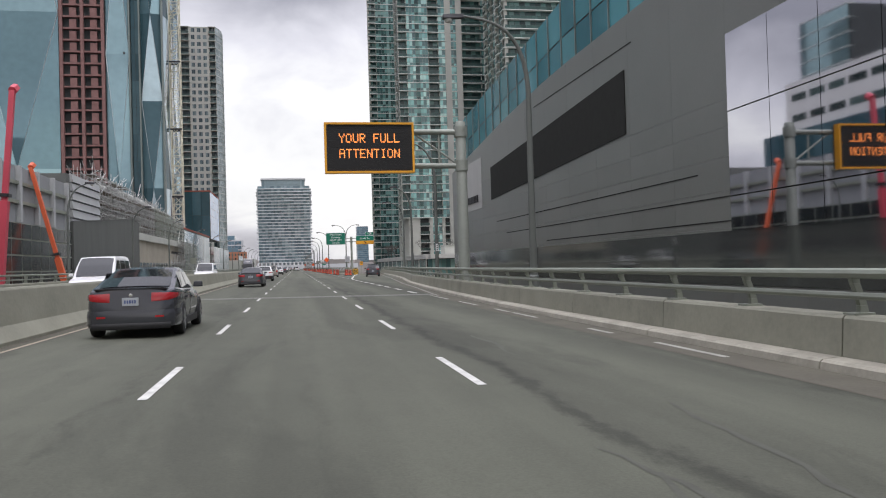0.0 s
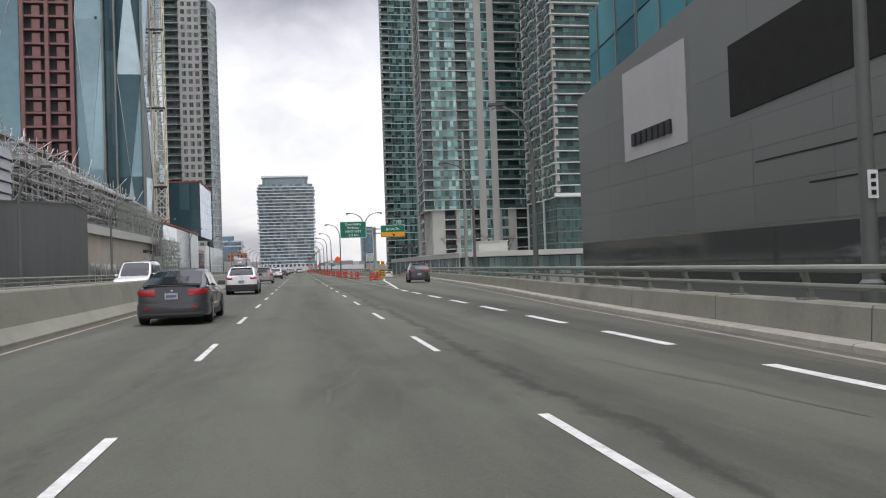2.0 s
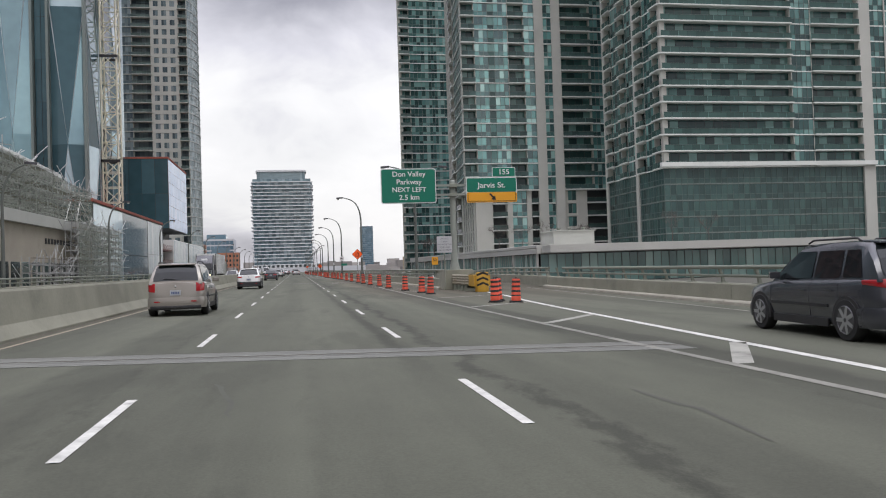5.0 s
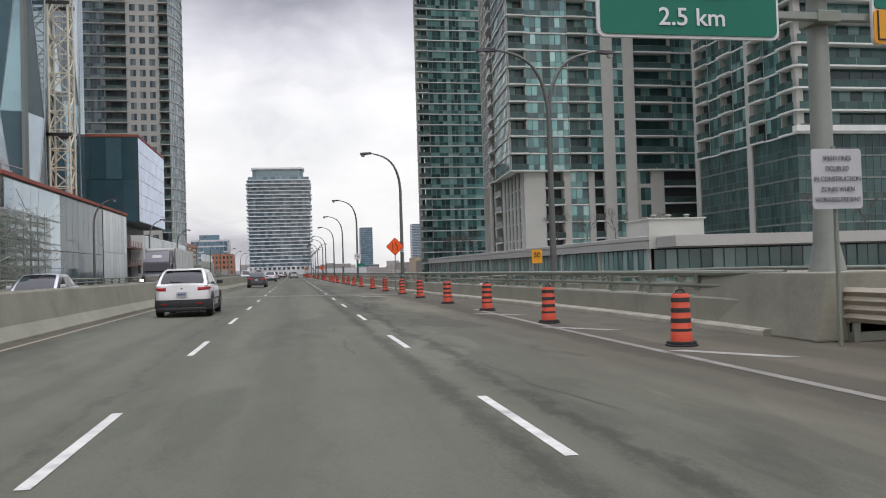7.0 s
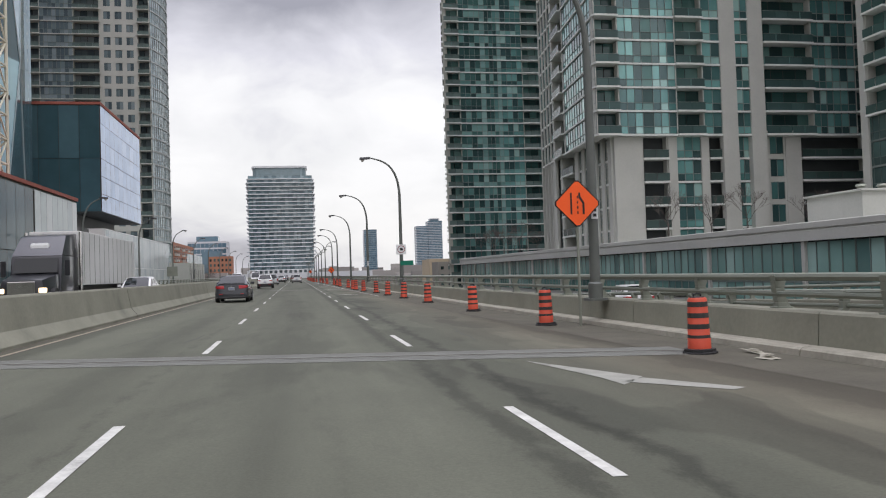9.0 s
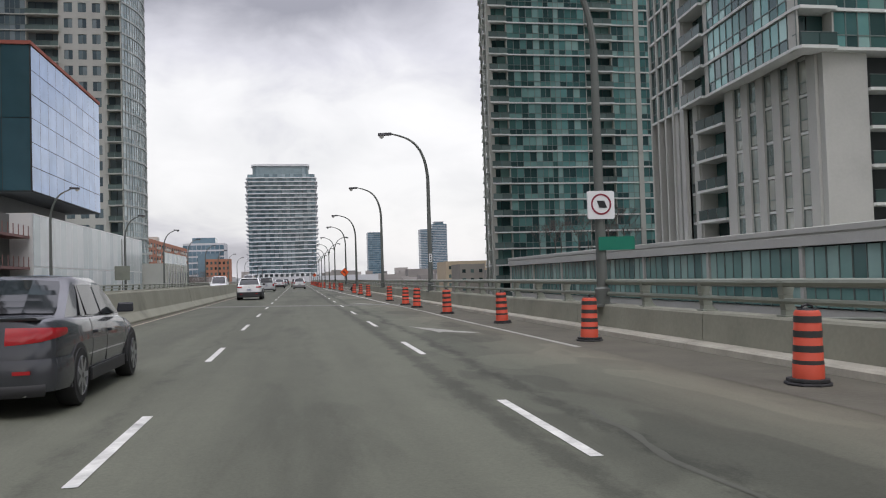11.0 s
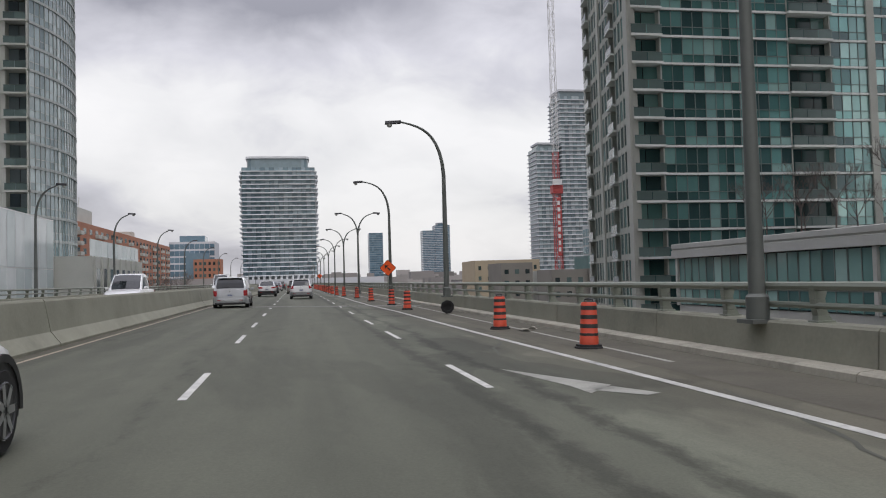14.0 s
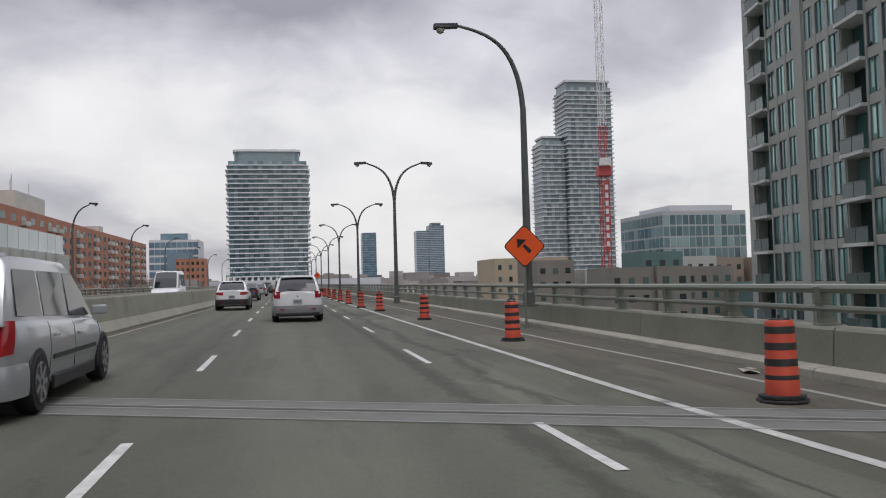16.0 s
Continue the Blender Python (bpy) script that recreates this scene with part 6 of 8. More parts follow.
for y in (66, 91, 116, 143, 171, 200, 228, 252, 277, 301, 324.5, 349, 374, 400, 430, 465, 505, 550, 600):
    lamp(FAR_LEFT - 0.9, y, 0.4, [1], 1.7, 8.3)
g = Geo()
g.lathe([(0.2, -0.3), (0.2, 0.6), (0.15, 0.65), (0.10, 11.8)], 12)
solid("tall_steel_pole", g, POLE, "tall plain grey steel pole", "pole", smooth=True, at=(13.4, 101.2, 0.2))


# ---- signs ----
def words(text, size, mat, parent, m, name="lettering", squash=1.0, bold=0.0):
    cu = bpy.data.curves.new("lettering", "FONT")
    cu.body, cu.size, cu.align_x, cu.align_y = text, size, "CENTER", "CENTER"
    cu.extrude, cu.offset = 0.004, bold
    tmp = bpy.data.objects.new("tmp", cu)
    scene.collection.objects.link(tmp)
    me = bpy.data.meshes.new_from_object(tmp.evaluated_get(bpy.context.evaluated_depsgraph_get()))
    bpy.data.objects.remove(tmp)
    me.materials.clear()
    me.materials.append(mat)
    ob = new(name, me)
    ob.parent = parent
    ob.matrix_basis = m @ Matrix.Diagonal((squash, 1, 1, 1))
    return ob


def upright(x, y, z):
    return pose(x, y, z, 90, 0, 0)


def plate(x0, x1, z0, z1, y, t=0.05, r=0.08):
    """Sign board with rounded corners, looking to -y."""
    g = Geo()
    ring = []
    for cx, cz, a0 in ((x1 - r, z1 - r, 0), (x0 + r, z1 - r, 90), (x0 + r, z0 + r, 180), (x1 - r, z0 + r, 270)):
        ring += [(cx + r * math.cos(radians(a0 + a)), cz + r * math.sin(radians(a0 + a))) for a in (0, 30, 60, 90)]
    g.face(*[(x, y, z) for x, z in ring])
    g.face(*[(x, y + t, z) for x, z in reversed(ring)])
    n = len(ring)
    for i in range(n):
        (xa, za), (xb, zb) = ring[i], ring[(i + 1) % n]
        g.face((xa, y, za), (xa, y + t, za), (xb, y + t, zb), (xb, y, zb))
    return g


GREEN = surf("green_sign_sheeting", (0.0, 0.155, 0.095), 0.4, var=0.06, scale=0.8, stain=0.05)
SIGNWHITE = surf("white_sign_sheeting", (0.72, 0.73, 0.72), 0.4, var=0.04)
SIGNYELLOW = surf("amber_sign_sheeting", (0.72, 0.33, 0.02), 0.4, var=0.05)
ORANGE = surf("orange_sign_sheeting", (0.95, 0.115, 0.012), 0.45, var=0.08, stain=0.08)
BLACK = surf("black_sheeting", (0.012, 0.012, 0.012), 0.5, var=0.2)

# message board over the lanes, on a cantilever
dms = thing("message_sign", "amber electronic message board in a yellow frame on a steel cantilever", "road sign")
g = Geo()
g.lathe([(0.34, -0.3), (0.34, 0.25), (0.27, 0.3), (0.24, 7.7), (0.2, 7.78)], 18, (7.62, 36.2, 0))
part("post", g, POLE, dms, smooth=True)
for z in (7.3, 5.75):
    g = Geo()
    g.tube([(7.7, 36.2, z), (5.3, 36.2, z), (2.2, 36.2, z)], 0.13, 10)
    g.lathe([(0.30, z - 0.24), (0.30, z + 0.24)], 14, (7.62, 36.2, 0))
    part("arm", g, POLE, dms, smooth=True)
for a, b in (((7.4, 5.85), (5.5, 7.2)), ((6.6, 5.8), (6.6, 7.25))):
    g = Geo()
    g.tube([(a[0], 36.2, a[1]), (b[0], 36.2, b[1])], 0.05, 6)
    part("brace", g, POLE, dms)
g = Geo()
g.box(1.45, 5.3, 35.62, 36.1, 5.44, 7.56)
cabinet = part("cabinet", g, surf("sign_cabinet", (0.02, 0.02, 0.02), 0.5, var=0.15, fine=60), dms, "black display cabinet")
for x0, x1, z0, z1 in ((1.40, 5.36, 7.53, 7.62), (1.40, 5.36, 5.38, 5.47), (1.40, 1.49, 5.47, 7.53), (5.27, 5.36, 5.47, 7.53)):
    g = Geo()
    g.box(x0, x1, 35.52, 35.9, z0, z1)
    part("frame_bar", g, SIGNYELLOW, dms, "yellow frame bar")
for k in range(26):
    g = Geo()
    g.box(1.55, 5.2, 35.60, 35.62, 5.52 + k * 0.077, 5.535 + k * 0.077)
    part("louvre", g, BLACK, dms)
AMBER = glow("amber_diodes", (1.0, 0.30, 0.07), 1.0)
DOTS = {"Y": "10001 10001 01010 00100 00100 00100 00100", "O": "01110 10001 10001 10001 10001 10001 01110", "U": "10001 10001 10001 10001 10001 10001 01110",
        "R": "11110 10001 10001 11110 10100 10010 10001", "F": "11111 10000 10000 11110 10000 10000 10000", "L": "10000 10000 10000 10000 10000 10000 11111",
        "A": "01110 10001 10001 11111 10001 10001 10001", "T": "11111 00100 00100 00100 00100 00100 00100", "E": "11111 10000 10000 11110 10000 10000 11111",
        "N": "10001 11001 11001 10101 10011 10011 10001", "I": "01110 00100 00100 00100 00100 00100 01110"}


def diode_line(text, x, z, px=0.0505, pz=0.058):
    """One line of a dot-matrix board: a small square diode for each lit point."""
    g = Geo()
    left_x = x - (6 * len(text) - 1) * px / 2
    for i, ch in enumerate(text):
        if ch == " ":
            continue
        for r, row in enumerate(DOTS[ch].split()):
            for c, bit in enumerate(row):
                if bit == "1":
                    a, b = left_x + (6 * i + c) * px, z + (3 - r) * pz
                    g.face((a - 0.021, 35.59, b - 0.025), (a + 0.021, 35.59, b - 0.025), (a + 0.021, 35.59, b + 0.025), (a - 0.021, 35.59, b + 0.025))
    return part("lettering", g, AMBER, cabinet, "lit amber diodes")


diode_line("YOUR FULL", 3.4, 6.93)
diode_line("ATTENTION", 3.4, 6.25)

# gore sign bridge with two green signs
gore = thing("sign_gantry", "grey steel T-post carrying green direction signs at the exit", "road sign")
g = Geo()
g.lathe([(0.32, 1.0), (0.30, 1.12), (0.22, 1.5), (0.19, 2.2), (0.17, 6.2), (0.12, 6.26)], 14, (9.3, 137.05, 0))
part("post", g, POLE, gore, smooth=True)
for z in (5.95, 5.41):
    g = Geo()
    g.box(5.4, 12.7, 136.72, 136.87, z - 0.06, z + 0.06)
    part("cross_beam", g, POLE, gore)
    g = Geo()
    g.box(9.08, 9.52, 136.70, 137.26, z - 0.1, z + 0.1)
    part("clamp", g, GALV, gore, bevel=0.015)
left = part("direction_sign", plate(5.05, 8.26, 4.93, 6.93, 136.6, 0.06, 0.12), SIGNWHITE, gore, "green direction sign with white lettering")
part("sign_face", plate(5.10, 8.21, 4.98, 6.88, 136.58, 0.02, 0.1), GREEN, left)
for text, z, s in (("Don Valley", 6.60, 0.41), ("Parkway", 6.15, 0.41), ("NEXT LEFT", 5.70, 0.38), ("2.5 km", 5.26, 0.41)):
    words(text, s, SIGNWHITE, left, upright(6.68, 136.565, z), squash=1.06, bold=0.004)
right = part("direction_sign", plate(10.04, 13.08, 4.90, 6.37, 136.6, 0.06, 0.1), SIGNWHITE, gore, "green and amber exit sign with an arrow")
part("sign_face", plate(10.08, 13.04, 5.52, 6.33, 136.58, 0.02, 0.08), GREEN, right)
part("exit_panel", plate(10.05, 13.07, 4.91, 5.50, 136.58, 0.02, 0.08), SIGNYELLOW, right, "amber exit panel")
for x0, x1, z0, z1 in ((10.12, 13.0, 4.975, 4.995), (10.12, 10.14, 4.995, 5.48), (12.98, 13.0, 4.995, 5.48)):
    g = Geo()
    g.box(x0, x1, 136.562, 136.579, z0, z1)
    part("border_line", g, BLACK, right)
words("Jarvis St.", 0.44, SIGNWHITE, right, upright(11.56, 136.565, 5.90), squash=1.12, bold=0.004)
g = Geo()
g.face((11.38, 136.56, 5.40), (11.47, 136.56, 5.44), (11.70, 136.56, 5.21), (11.62, 136.56, 5.14))
g.face((11.78, 136.56, 5.03), (11.75, 136.56, 5.31), (11.50, 136.56, 5.08))
part("arrow", g, BLACK, right)
tab = part("exit_tab", plate(11.62, 13.02, 6.40, 6.95, 136.6, 0.05, 0.06), SIGNWHITE, gore, "green exit number tab")
part("sign_face", plate(11.65, 12.99, 6.43, 6.92, 136.58, 0.02, 0.05), GREEN, tab)
words("155", 0.42, SIGNWHITE, tab, upright(12.32, 136.565, 6.67), squash=1.1, bold=0.004)

GREYINK = surf("faded_sign_ink", (0.16, 0.165, 0.18), 0.6, var=0.2)
fines = thing("fines_sign", "white regulatory sign with black lettering on a steel post", "road sign")
part("board", plate(8.02, 8.88, 2.02, 2.95, 135.55, 0.02, 0.05), surf("dull_sign_white", (0.50, 0.51, 0.52), 0.5, var=0.1, stain=0.1), fines)
g = Geo()
g.tube([(8.45, 135.62, -0.1), (8.45, 135.62, 3.0)], 0.035, 8)
part("post", g, GALV, fines)
for i, text in enumerate(("SPEED FINES", "DOUBLED", "IN CONSTRUCTION", "ZONES WHEN", "WORKERS PRESENT")):
    words(text, 0.105, GREYINK, fines, upright(8.45, 135.535, 2.8 - 0.16 * i), squash=0.85)


def diamond(x, y, z, size, label, symbol, post_x=None):
    root = thing("warning_sign", label, "road sign", (x, y, 0))
    g = Geo()
    s = size / 2
    for r, d, mat, nm in ((s, 0.0, BLACK, "board"), (s * 0.94, -0.006, ORANGE, "sheeting")):
        g = Geo()
        q = 0.08 * r
        ring = [(q, r - q), (-q, r - q), (-r + q, q), (-r + q, -q), (-q, -r + q), (q, -r + q), (r - q, -q), (r - q, q)]
        g.face(*[(a, d, z + b) for a, b in ring])
        if nm == "board":
            g.face(*[(a, 0.02, z + b) for a, b in reversed(ring)])
        board = part(nm, g, mat, root)
    g = Geo()
    g.tube([(0, 0.05, -0.1), (0, 0.05, z + 0.2)], 0.035, 8)
    part("post", g, GALV, root)
    for quad in symbol:
        g = Geo()
        g.face(*[(a, -0.012, z + b) for a, b in quad])
        part("symbol", g, BLACK, root)


merge = [[(-0.17, -0.25), (-0.13, -0.25), (-0.13, 0.25), (-0.17, 0.25)], [(0.12, -0.25), (0.17, -0.25), (0.17, 0.02), (0.12, 0.04)], [(0.12, 0.0), (0.17, 0.02), (0.08, 0.16), (0.03, 0.14)], [(0.03, 0.14), (0.08, 0.16), (0.07, 0.25), (0.03, 0.25)]]
merge += [[(-0.01, -0.24 + 0.12 * k), (0.02, -0.24 + 0.12 * k), (0.02, -0.18 + 0.12 * k), (-0.01, -0.18 + 0.12 * k)] for k in range(4)]
arrow_sym = [[(0.12, -0.2), (0.2, -0.12), (0.0, 0.06), (-0.06, 0.0)], [(-0.22, 0.2), (-0.2, -0.06), (0.06, 0.18)]]
diamond(6.47, 175.0, 2.75, 1.16, "orange diamond sign showing a lane ending, on a post", merge)
diamond(6.17, 300.2, 2.14, 1.2, "orange diamond sign with a black slanting arrow", arrow_sym)
diamond(4.2, 395, 2.4, 1.0, "orange diamond sign far along the cones", arrow_sym)
ad = thing("advisory_sign", "small amber ramp speed sign", "road sign")
part("board", plate(12.95, 13.55, 1.4, 2.15, 166.9, 0.02, 0.05), SIGNYELLOW, ad)
words("50", 0.4, BLACK, ad, upright(13.25, 166.88, 1.85))
g = Geo()
g.tube([(13.25, 166.95, ramp_z(167)), (13.25, 166.95, 2.1)], 0.03, 8)
part("post", g, GALV, ad)
no = thing("prohibition_sign", "white sign with a red ring on the lamp post", "road sign")
nx = 6.7
part("board", plate(nx - 0.33, nx + 0.3, 2.45, 3.08, 208.35, 0.045, 0.04), SIGNWHITE, no)
g = Geo()
for i in range(24):
    a, b = 2 * math.pi * i / 24, 2 * math.pi * (i + 1) / 24
    g.face(*[(nx - 0.015 + r * math.cos(t), 208.343, 2.78 + r * math.sin(t)) for r, t in ((0.2, a), (0.24, a), (0.24, b), (0.2, b))])
part("ring", g, surf("dark_red", (0.22, 0.02, 0.04), 0.5), no)
g = Geo()
g.face((nx - 0.12, 208.34, 2.86), (nx + 0.06, 208.34, 2.86), (nx + 0.12, 208.34, 2.7), (nx - 0.06, 208.34, 2.7))
part("symbol", g, BLACK, no)
street = thing("street_name_sign", "small green sign on the lamp post", "road sign")
part("board", plate(nx - 0.1, nx + 0.75, 1.75, 2.05, 208.35, 0.045, 0.03), GREEN, street)
for x, y, z0, z1, w in ((FAR_LEFT - 0.5, 138.0, 2.4, 3.4, 0.8), (FAR_LEFT - 0.5, 139.2, 2.4, 3.4, 0.8), (FAR_LEFT - 0.5, 273.5, 1.8, 3.15, 1.4)):
    back = thing("road_sign", "plain back of a grey road sign on a post", "road sign")
    part("board", plate(x - w / 2, x + w / 2, z0, z1, y, 0.03, 0.05), GALV, back)
    g = Geo()
    g.tube([(x, y + 0.06, -0.2), (x, y + 0.06, z1 + (2.6 if w > 1 else 0))], 0.05, 8)
    part("post", g, POLE, back)
# pole number plates as plain bars
for x, y, z in ((8.35, 47.6, 2.05), (6.95, 175.3, 2.4), (6.6, 231.7, 2.0)):
    tagpl = thing("pole_tag", "small white tag on a lamp post", "tag")
    part("board", plate(x - 0.08, x + 0.08, z, z + 0.42, y - 0.13, 0.02, 0.01), SIGNWHITE, tagpl)
    for k in range(3):
        g = Geo()
        g.box(x - 0.04, x + 0.04, y - 0.137, y - 0.132, z + 0.05 + 0.12 * k, z + 0.12 + 0.12 * k)
        part("bar", g, BLACK, tagpl)

# ---- gore end: block and crash cushion ----
g = Geo()
g.hexa([(8.45, 136.2, -0.1), (10.4, 136.2, -0.1), (10.4, 141.0, -0.1), (8.7, 141.0, -0.1), (8.65, 136.2, 1.03), (10.2, 136.2, 1.03), (10.2, 141, 1.03), (8.9, 141, 1.03)])
solid("gore_block", g, CONCRETE, "stained concrete block at the gore", "barrier", bevel=0.03)
cush = thing("crash_cushion", "crash cushion with steel fender panels and a yellow chevron nose", "crash cushion")
BUFF = surf("fender_steel", (0.42, 0.38, 0.30), 0.5, 0.3, var=0.15, stain=0.15)
NOSEYELLOW = surf("yellow_plastic", (0.52, 0.30, 0.035), 0.5, var=0.15, stain=0.2)
for i in range(4):
    y0 = 132.0 + i * 1.06
    for s in (-1, 1):
        xo = 9.44 + s * (0.40 + 0.015 * i)
        prof = []
        for k in range(9):
            prof.append((xo + s * (0.055 if k % 2 else 0.0), 0.22 + 0.56 * k / 8))
        prof += [(x - s * 0.025, z) for x, z in reversed(prof)]
        g = Geo()
        g.sweep([(x, z) for x, z in prof], [(0, y0, 0), (0, y0 + 1.16, 0)])
        part("fender_panel", g, BUFF, cush)
    g = Geo()
    g.box(9.12, 9.76, y0 + 0.9, y0 + 1.0, -0.1, 0.74)
    part("diaphragm", g, GALV, cush)
    g = Geo()
    g.box(9.0, 9.12, y0 + 0.85, y0 + 1.05, -0.12, 0.2)
    g.box(9.76, 9.88, y0 + 0.85, y0 + 1.05, -0.12, 0.2)
    g.box(9.0, 9.88, y0 + 0.9, y0 + 0.96, 0.05, 0.2)
    part("foot", g, GALV, cush)
g = Geo()
g.hexa([(9.02, 130.75, 0.18), (9.88, 130.75, 0.18), (9.86, 132.02, 0.18), (9.03, 132.02, 0.18), (9.02, 130.75, 0.74), (9.88, 130.75, 0.74), (9.86, 132.02, 0.76), (9.03, 132.02, 0.76)])
g.box(9.2, 9.28, 131.2, 131.3, -0.12, 0.2)
g.box(9.6, 9.68, 131.2, 131.3, -0.12, 0.2)
part("nose_housing", g, NOSEYELLOW, cush, "yellow plastic housing")
g = Geo()
g.lathe([(0.34, -0.1), (0.36, -0.06), (0.36, 0.86), (0.33, 0.9)], 24, (0, 0, 0))
g.v = [(9.45 + 0.9 * x, 130.68 + 0.42 * y, z) for x, y, z in g.v]
nose = part("nose", g, NOSEYELLOW, cush, "yellow nose with black chevrons", smooth=True)
for k in range(3):
    g = Geo()
    z = 0.16 + k * 0.26
    rows = []
    for i in range(9):
        u = -0.3 + 0.075 * i
        rows.append((9.45 + u, 130.68 - 0.42 * math.sqrt(max(0.0, 0.36 ** 2 - (u / 0.9) ** 2)) - 0.006, z + 0.14 - 0.42 * abs(u)))
    for (xa, ya, za), (xb, yb, zb_) in zip(rows, rows[1:]):
        g.face((xa, ya, za), (xb, yb, zb_), (xb, yb, zb_ + 0.11), (xa, ya, za + 0.11))
    part("chevron", g, BLACK, nose)

# ---- construction drums ----
RUBBER = surf("black_rubber", (0.016, 0.016, 0.016), 0.8, var=0.25)
DRUM = surf("faded_orange_plastic", (0.56, 0.075, 0.035), 0.55, var=0.12, scale=2, stain=0.12, rnd=0.12)

BANDBLACK = surf("dirty_black_band", (0.035, 0.034, 0.031), 0.6, var=0.3, scale=3, stain=0.3)


def drum_parts(root):
    def fit(g):
        g.v = [(0.84 * x, 0.84 * y, 0.87 * z) for x, y, z in g.v]
        return g

    g = Geo()
    g.lathe([(0.01, 0.9), (0.16, 0.9), (0.195, 0.06), (0.205, 0.06), (0.2, 0.27), (0.194, 0.28), (0.19, 0.50), (0.185, 0.51), (0.181, 0.73), (0.176, 0.74), (0.172, 0.93), (0.15, 0.965), (0.06, 0.97)], 20)
    part("body", fit(g), DRUM, root, smooth=True)
    for z in (0.24, 0.43, 0.62, 0.81):
        r = 0.2095 - 0.038 * z
        g = Geo()
        g.lathe([(r, z), (r - 0.003, z + 0.085)], 20)
        part("band", fit(g), BANDBLACK, root, smooth=True)
    g = Geo()
    g.lathe([(0.01, 0.35), (0.18, 0.35), (0.19, 0.0), (0.31, 0.0), (0.315, 0.022), (0.30, 0.04), (0.27, 0.042), (0.285, 0.05), (0.28, 0.085), (0.22, 0.09)], 9)
    part("base", fit(g), RUBBER, root)
    g = Geo()
    g.tube([(-0.09, 0, 0.95), (-0.08, 0, 1.02), (0, 0, 1.04), (0.08, 0, 1.02), (0.09, 0, 0.95)], 0.016, 6)
    g.lathe([(0.13, 0.965), (0.12, 0.985)], 16)
    part("grip", fit(g), BLACK, root)


LAB = "orange construction drum with black bands on a rubber base"
first = thing("construction_drum", LAB, "traffic drum", (6.27, 136.55, deck(6.27)), group="construction drums")
drum_parts(first)
rd = random.Random(2)
SPOTS = [(6.55, 129.4), (6.48, 131.7), (6.0, 142.6), (6.05, 148.95), (5.92, 154.85), (5.95, 161.8), (6.0, 168.6), (5.85, 175.7), (5.8, 183.5), (5.7, 192.2), (5.6, 199.5), (5.5, 206.2), (5.45, 212.8), (5.12, 219.3), (5.0, 225.9), (5.0, 229.6),
         (5.08, 237.1), (4.92, 249.2), (5.0, 257.7), (4.92, 263.9), (4.62, 279.3), (4.8, 286.7), (4.55, 295.9), (4.4, 306.3), (3.95, 315.7), (3.6, 321.2), (7.15, 118.8), (7.75, 118.2), (7.45, 119.6)] + [(3.55, 329 + 7.5 * k) for k in range(12)]
for x, y in SPOTS:
    copy_thing(first, pose(x, y, deck(x), rd.uniform(-1.5, 1.5), rd.uniform(-1.5, 1.5), rd.uniform(0, 360)))
copy_thing(first, pose(5.45, 274.0, deck(5.45) + 0.265, 88, 0, 172))
# scraps on the shoulder
rub = random.Random(8)
for x, y in ((6.5, 167.6), (6.7, 168.3), (5.3, 262.9), (5.7, 263.5), (5.5, 285.5), (5.9, 289.0), (6.2, 226.8)):
    g = Geo()
    n = 6
    ring = [(x + rub.uniform(0.06, 0.22) * math.cos(a), y + rub.uniform(0.1, 0.4) * math.sin(a)) for a in np.linspace(0, 6.28, n + 1)[:-1]]
    g.face(*[(a, b, deck(a) + 0.01 + rub.uniform(0, 0.05)) for a, b in ring])
    g.face(*[(a * 0.5 + x * 0.5, b * 0.5 + y * 0.5, deck(a) + 0.07) for a, b in ring])
    solid("road_scrap", g, KERB, "pale scrap of rubbish on the shoulder", "rubbish", group="scraps on the shoulder")

# ---- vehicles ----
CARGLASS = surf("tinted_car_glass", (0.012, 0.015, 0.016), 0.04, var=0.1, bump=0.0, spec=0.4)
TRIM = surf("black_car_trim", (0.018, 0.018, 0.019), 0.55, var=0.15)
ALLOY = surf("alloy_wheel", (0.45, 0.46, 0.47), 0.35, 0.8, var=0.1)
TAIL = surf("red_tail_lens", (0.32, 0.010, 0.014), 0.15, var=0.1, coat=0.5)
HEAD = surf("clear_head_lens", (0.62, 0.64, 0.66), 0.1, var=0.05, coat=0.5)
PLATE = surf("licence_plate", (0.38, 0.40, 0.42), 0.5, var=0.05)
CHROME = surf("chrome_trim", (0.6, 0.6, 0.6), 0.15, 1.0, var=0.03)
RIM = surf("shaded_rim", (0.10, 0.10, 0.105), 0.4, 0.5, var=0.1)
BRAKE = glow("lit_brake_lamp", (1.0, 0.05, 0.03), 1.2)


def loft(g, rings):
    """Skin over a row of closed rings of equal length."""
    n, s = len(rings[0]), len(g.v)
    for r in rings:
        g.v.extend(tuple(p) for p in r)
    for i in range(len(rings) - 1):
        for k in range(n):
            a, b = s + i * n + k, s + i * n + (k + 1) % n
            g.f.append((a, b, b + n, a + n))
    g.f.append(tuple(s + k for k in reversed(range(n))))
    g.f.append(tuple(s + (len(rings) - 1) * n + k for k in range(n)))


